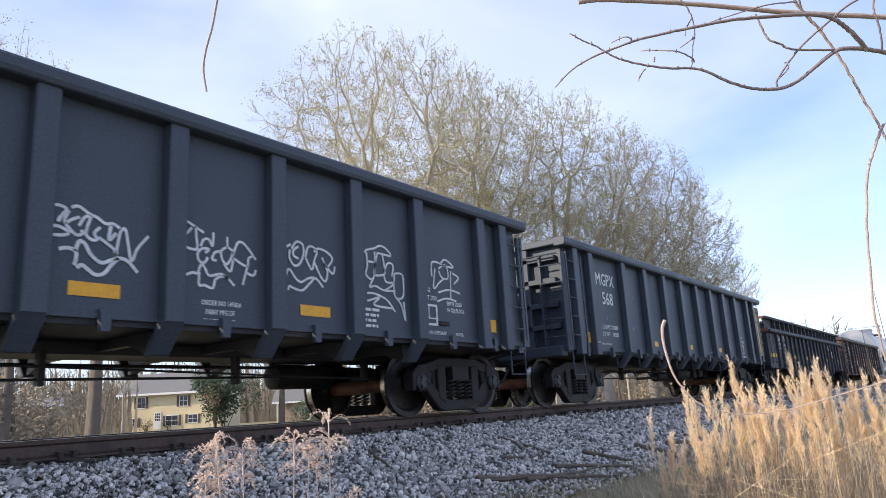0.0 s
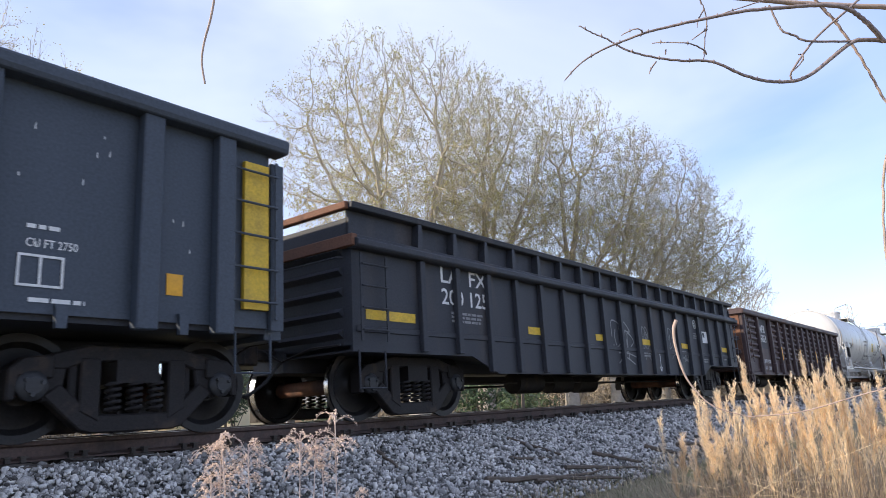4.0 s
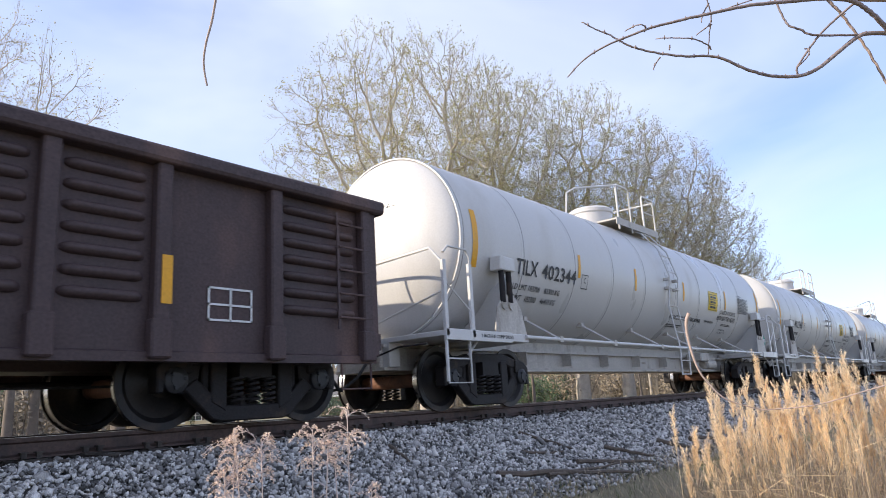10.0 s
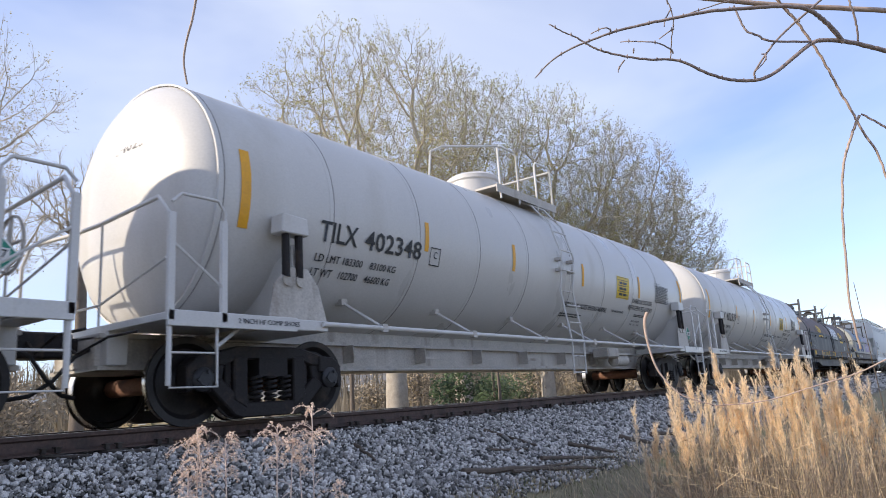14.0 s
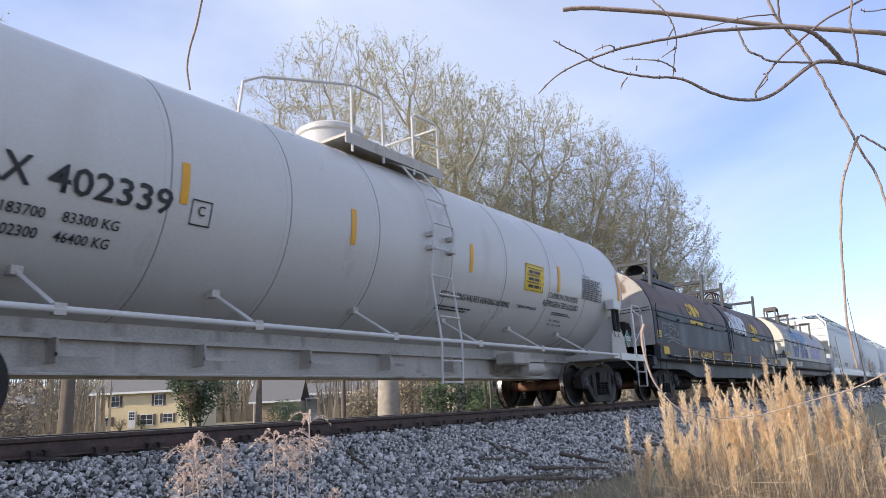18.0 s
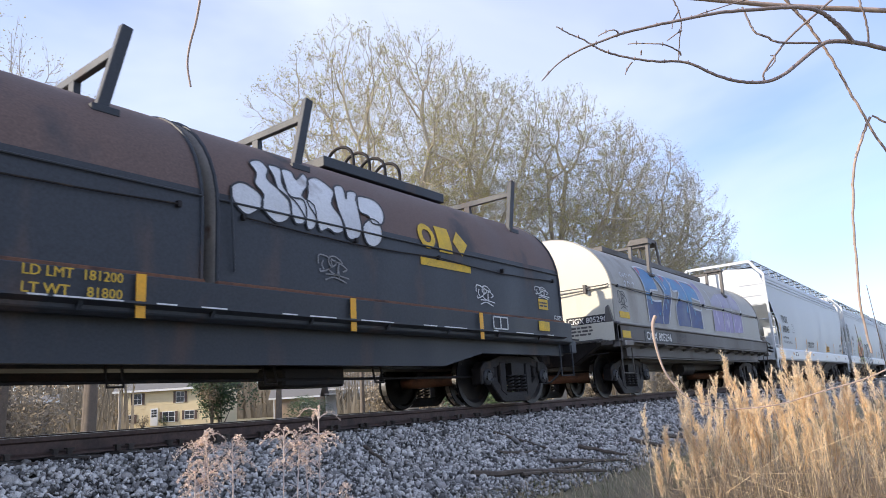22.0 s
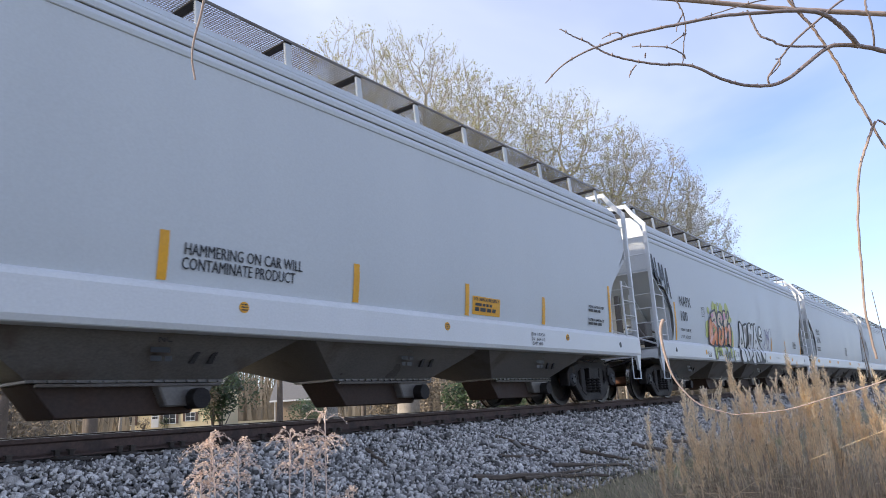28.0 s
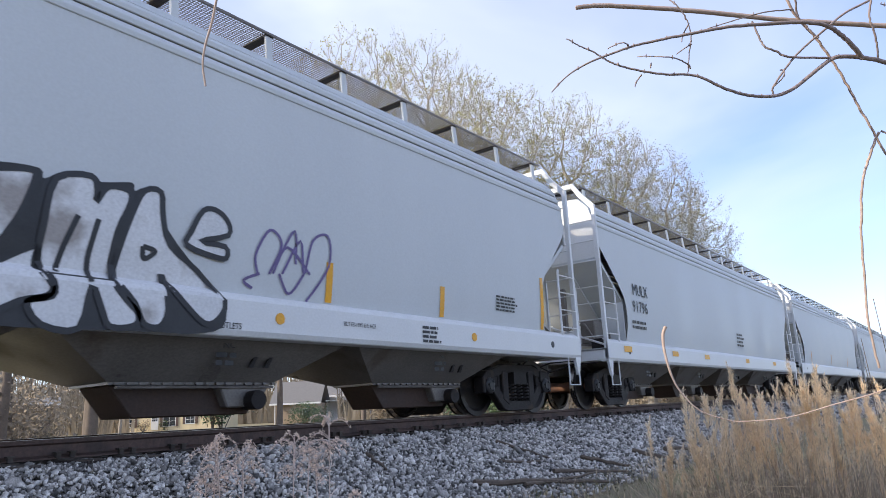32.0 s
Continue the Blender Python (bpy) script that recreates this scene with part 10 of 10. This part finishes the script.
def brush_wall():
    """Far tangle of bare woods that closes the view below the train."""
    rnd = random.Random(77)
    mb = MB()
    for k in range(9000):
        ang = rnd.uniform(2, 100)
        d = rnd.uniform(88, 170)
        if 46 < ang < 61 and d < 150:
            continue
        x, y = d * math.cos(radians(ang)), -6.5 + d * math.sin(radians(ang))
        if y < 10:
            continue
        z, h, w_ = ground_z(x, y), rnd.uniform(1.5, 7.5), rnd.uniform(0.04, 0.16)
        lx, ly = rnd.uniform(-0.8, 0.8), rnd.uniform(-0.8, 0.8)
        mb.add([(x - w_, y + w_, z - 0.2), (x + w_, y - w_, z - 0.2), (x + lx + 0.02, y + ly, z + h), (x + lx - 0.02, y + ly, z + h)], [(0, 1, 2, 3)])
        for q in range(2):
            t = rnd.uniform(0.3, 0.8)
            bx_, by_, bz = x + lx * t, y + ly * t, z + h * t
            mb.add([(bx_, by_, bz), (bx_ + 0.08, by_ - 0.08, bz), (bx_ + rnd.uniform(-2, 2), by_ + rnd.uniform(-2, 2), bz + rnd.uniform(0.3, 1.8))], [(0, 1, 2)])
    # taller woods behind the houses
    for k in range(5200):
        ang, d = rnd.uniform(2, 100), rnd.uniform(140, 210)
        x, y = d * math.cos(radians(ang)), -6.5 + d * math.sin(radians(ang))
        if y < 14:
            continue
        z, h, w_ = ground_z(x, y), rnd.uniform(6, 15), rnd.uniform(0.10, 0.35)
        mb.add([(x - w_, y + w_, z - 0.2), (x + w_, y - w_, z - 0.2), (x + rnd.uniform(-1.5, 1.5), y, z + h)], [(0, 1, 2)])
        for q in range(4):
            t = rnd.uniform(0.25, 0.9)
            mb.add([(x, y, z + h * t), (x + 0.2, y - 0.2, z + h * t), (x + rnd.uniform(-3, 3), y + rnd.uniform(-3, 3), z + h * t + rnd.uniform(0.3, 2.5))], [(0, 1, 2)])
    solid("far_woods", raw("far_woods", mb, BRUSH), BRUSH, "far tangle of bare brown woods", "woods", kind="stuff")


brush_wall()


# ---- houses beyond the gardens ----
def window(house, x, z, w_, h, shutters=True, y=0.0):
    win = part("window", MB().box(x - w_ / 2 - 0.06, x + w_ / 2 + 0.06, y - 0.05, y + 0.02, z - 0.06, z + 0.02).box(x - w_ / 2 - 0.06, x + w_ / 2 + 0.06, y - 0.05, y + 0.02, z + h - 0.02, z + h + 0.06).box(x - w_ / 2 - 0.06, x - w_ / 2, y - 0.05, y + 0.02, z, z + h).box(x + w_ / 2, x + w_ / 2 + 0.06, y - 0.05, y + 0.02, z, z + h).box(x - w_ / 2, x + w_ / 2, y - 0.04, y, z + h / 2 - 0.02, z + h / 2 + 0.02).box(x - 0.015, x + 0.015, y - 0.04, y, z, z + h), TRIM, house)
    part("pane", MB().box(x - w_ / 2, x + w_ / 2, y - 0.02, y - 0.01, z, z + h), GLASSM, win)
    if shutters:
        for s in (-1, 1):
            part("shutter", MB().box(x + s * (w_ / 2 + 0.22) - 0.15, x + s * (w_ / 2 + 0.22) + 0.15, y - 0.06, y - 0.01, z - 0.05, z + h + 0.05), SHUTTER, win)


def house(at, turn, w_, d, h, roof_h, wall_mat, label, wins, door=None, porch=None, gable_front=False):
    """A house: facade along x at y = 0, the body behind it."""
    hs = thing("house", label, "house", at, "houses beyond the gardens")
    hs.rotation_euler = (0, 0, turn)
    part("wall", MB().box(0, w_, 0, d, -0.6, h), wall_mat, hs)
    lap = MB()
    for k in range(int(h / 0.22)):
        lap.box(-0.01, w_ + 0.01, -0.012, 0.0, 0.22 * k, 0.22 * k + 0.012)
    part("siding_lap", lap, wall_mat, hs, kind="stuff")
    if gable_front:
        part("roof", MB().prism([(-0.5, h - 0.1), (w_ / 2, h + roof_h), (w_ + 0.5, h - 0.1), (w_ + 0.5, h + 0.08), (w_ / 2, h + roof_h + 0.2), (-0.5, h + 0.08)], -0.5, d + 0.5, "y"), ROOFM, hs)
        part("gable", MB().prism([(0, h), (w_ / 2, h + roof_h), (w_, h)], 0, 0.2, "y"), wall_mat, hs)
    else:
        part("roof", MB().prism([(-0.7, h - 0.12), (d / 2, h + roof_h), (d + 0.7, h - 0.12), (d + 0.7, h + 0.06), (d / 2, h + roof_h + 0.2), (-0.7, h + 0.06)], -0.6, w_ + 0.6, "x"), ROOFM, hs)
    part("fascia", MB().box(-0.6, w_ + 0.6, -0.72, -0.66, h - 0.2, h + 0.05), TRIM, hs)
    part("corner_board", MB().box(-0.03, 0.12, -0.03, 0.0, -0.5, h - 0.1), TRIM, hs)
    for x, z, ww, hh, sh in wins:
        window(hs, x, z, ww, hh, sh, -0.01)
    if door:
        dr = part("door", MB().box(door - 0.45, door + 0.45, -0.06, -0.012, -0.1, 2.0), TRIM, hs, "white panelled door")
        for i in range(3):
            for j in range(3):
                part("pane", MB().box(door - 0.32 + 0.23 * i, door - 0.14 + 0.23 * i, -0.075, -0.062, 0.95 + 0.33 * j, 1.2 + 0.33 * j), GLASSM, dr)
    if porch:
        px0, px1 = porch
        pr = part("porch", MB().box(px0, px1, -2.0, 0.0, -0.6, 0.0).box(px0 - 0.2, px1 + 0.2, -2.2, 0.0, 2.5, 2.7), TRIM, hs)
        n = 5
        for i in range(n + 1):
            x = px0 + (px1 - px0) * i / n
            part("porch_post", MB().box(x - 0.06, x + 0.06, -2.0, -1.88, 0, 2.5), TRIM, pr)
            if i < n:
                x2 = px0 + (px1 - px0) * (i + 1) / n
                part("rail_panel", MB().tube([(x, -1.94, 0.1), (x2, -1.94, 0.9)], 0.03, 4).tube([(x, -1.94, 0.9), (x2, -1.94, 0.1)], 0.03, 4).box(x, x2, -1.97, -1.91, 0.9, 0.97).box(x, x2, -1.97, -1.91, 0.03, 0.1), TRIM, pr)
    return hs


house((46.0, 79.9, -0.4), radians(-52), 12.2, 9.0, 4.3, 2.6, HOUSEWALL, "two-storey cream house with brown shutters and a grey roof",
      [(2.3, 2.6, 0.95, 1.3, True), (7.6, 2.6, 0.95, 1.3, True), (1.3, 0.35, 1.1, 1.0, True), (6.2, 0.3, 1.5, 1.2, True), (8.8, 0.5, 1.1, 1.0, True)], door=4.4)
house((69.2, 78.6, -0.6), radians(-52), 6.5, 8.0, 2.9, 3.2, BRICKW, "low tan house with a steep grey roof", [(4.6, 0.8, 0.8, 1.2, True)], gable_front=False)
house((77.5, 82.0, 0.0), radians(-54), 15.0, 8.0, 3.4, 1.6, TRIM, "white house with a long railed porch", [(3.0, 0.8, 1.0, 1.5, False), (7.0, 0.8, 1.0, 1.5, False), (11.0, 0.8, 1.0, 1.5, False)], porch=(4.5, 14.5))
house((21.0, 49.6, -0.5), math.atan2(-1.0, 2.3), 3.2, 3.0, 2.5, 0.3, SHED, "grey weathered garden shed in the woods", [])

# utility poles far along the line
for x, y, h in ((150.0, 6.5, 9.0), (205.0, 7.5, 9.0)):
    p = thing("utility_pole", "far wooden utility pole with a crossarm", "utility pole", (x, y, ground_z(x, y)), "poles along the line")
    part("pole", MB().tube([(0, 0, -0.3), (0, 0, h)], 0.16, 8, 0.11), BARKDARK, p)
    part("crossarm", MB().box(-0.07, 0.07, -1.3, 1.3, h - 0.8, h - 0.65), BARKDARK, p)



def motions():
    """The train runs past; every axle turns with the way it has gone."""
    for car, s0 in movers:
        walk(car, [(t, pose(s0 - d, YC, 0)) for t, d in RUN])
    steps = [k / 10 for k in range(0, 321)]
    turn = [math.degrees(run_at(t) / WR) for t in steps]
    for axle in rollers:
        x, y, z = axle.location
        walk(axle, [(t, pose(x, y, z, 0, -a, 0)) for t, a in zip(steps, turn)])

    for ob, rows in ((branch, SWAY), (twig, TWIG_SWAY)):
        walk(ob, [(t, BRANCH_POSE @ Matrix.Translation((a, b, 0))) for t, a, b in rows])


motions()
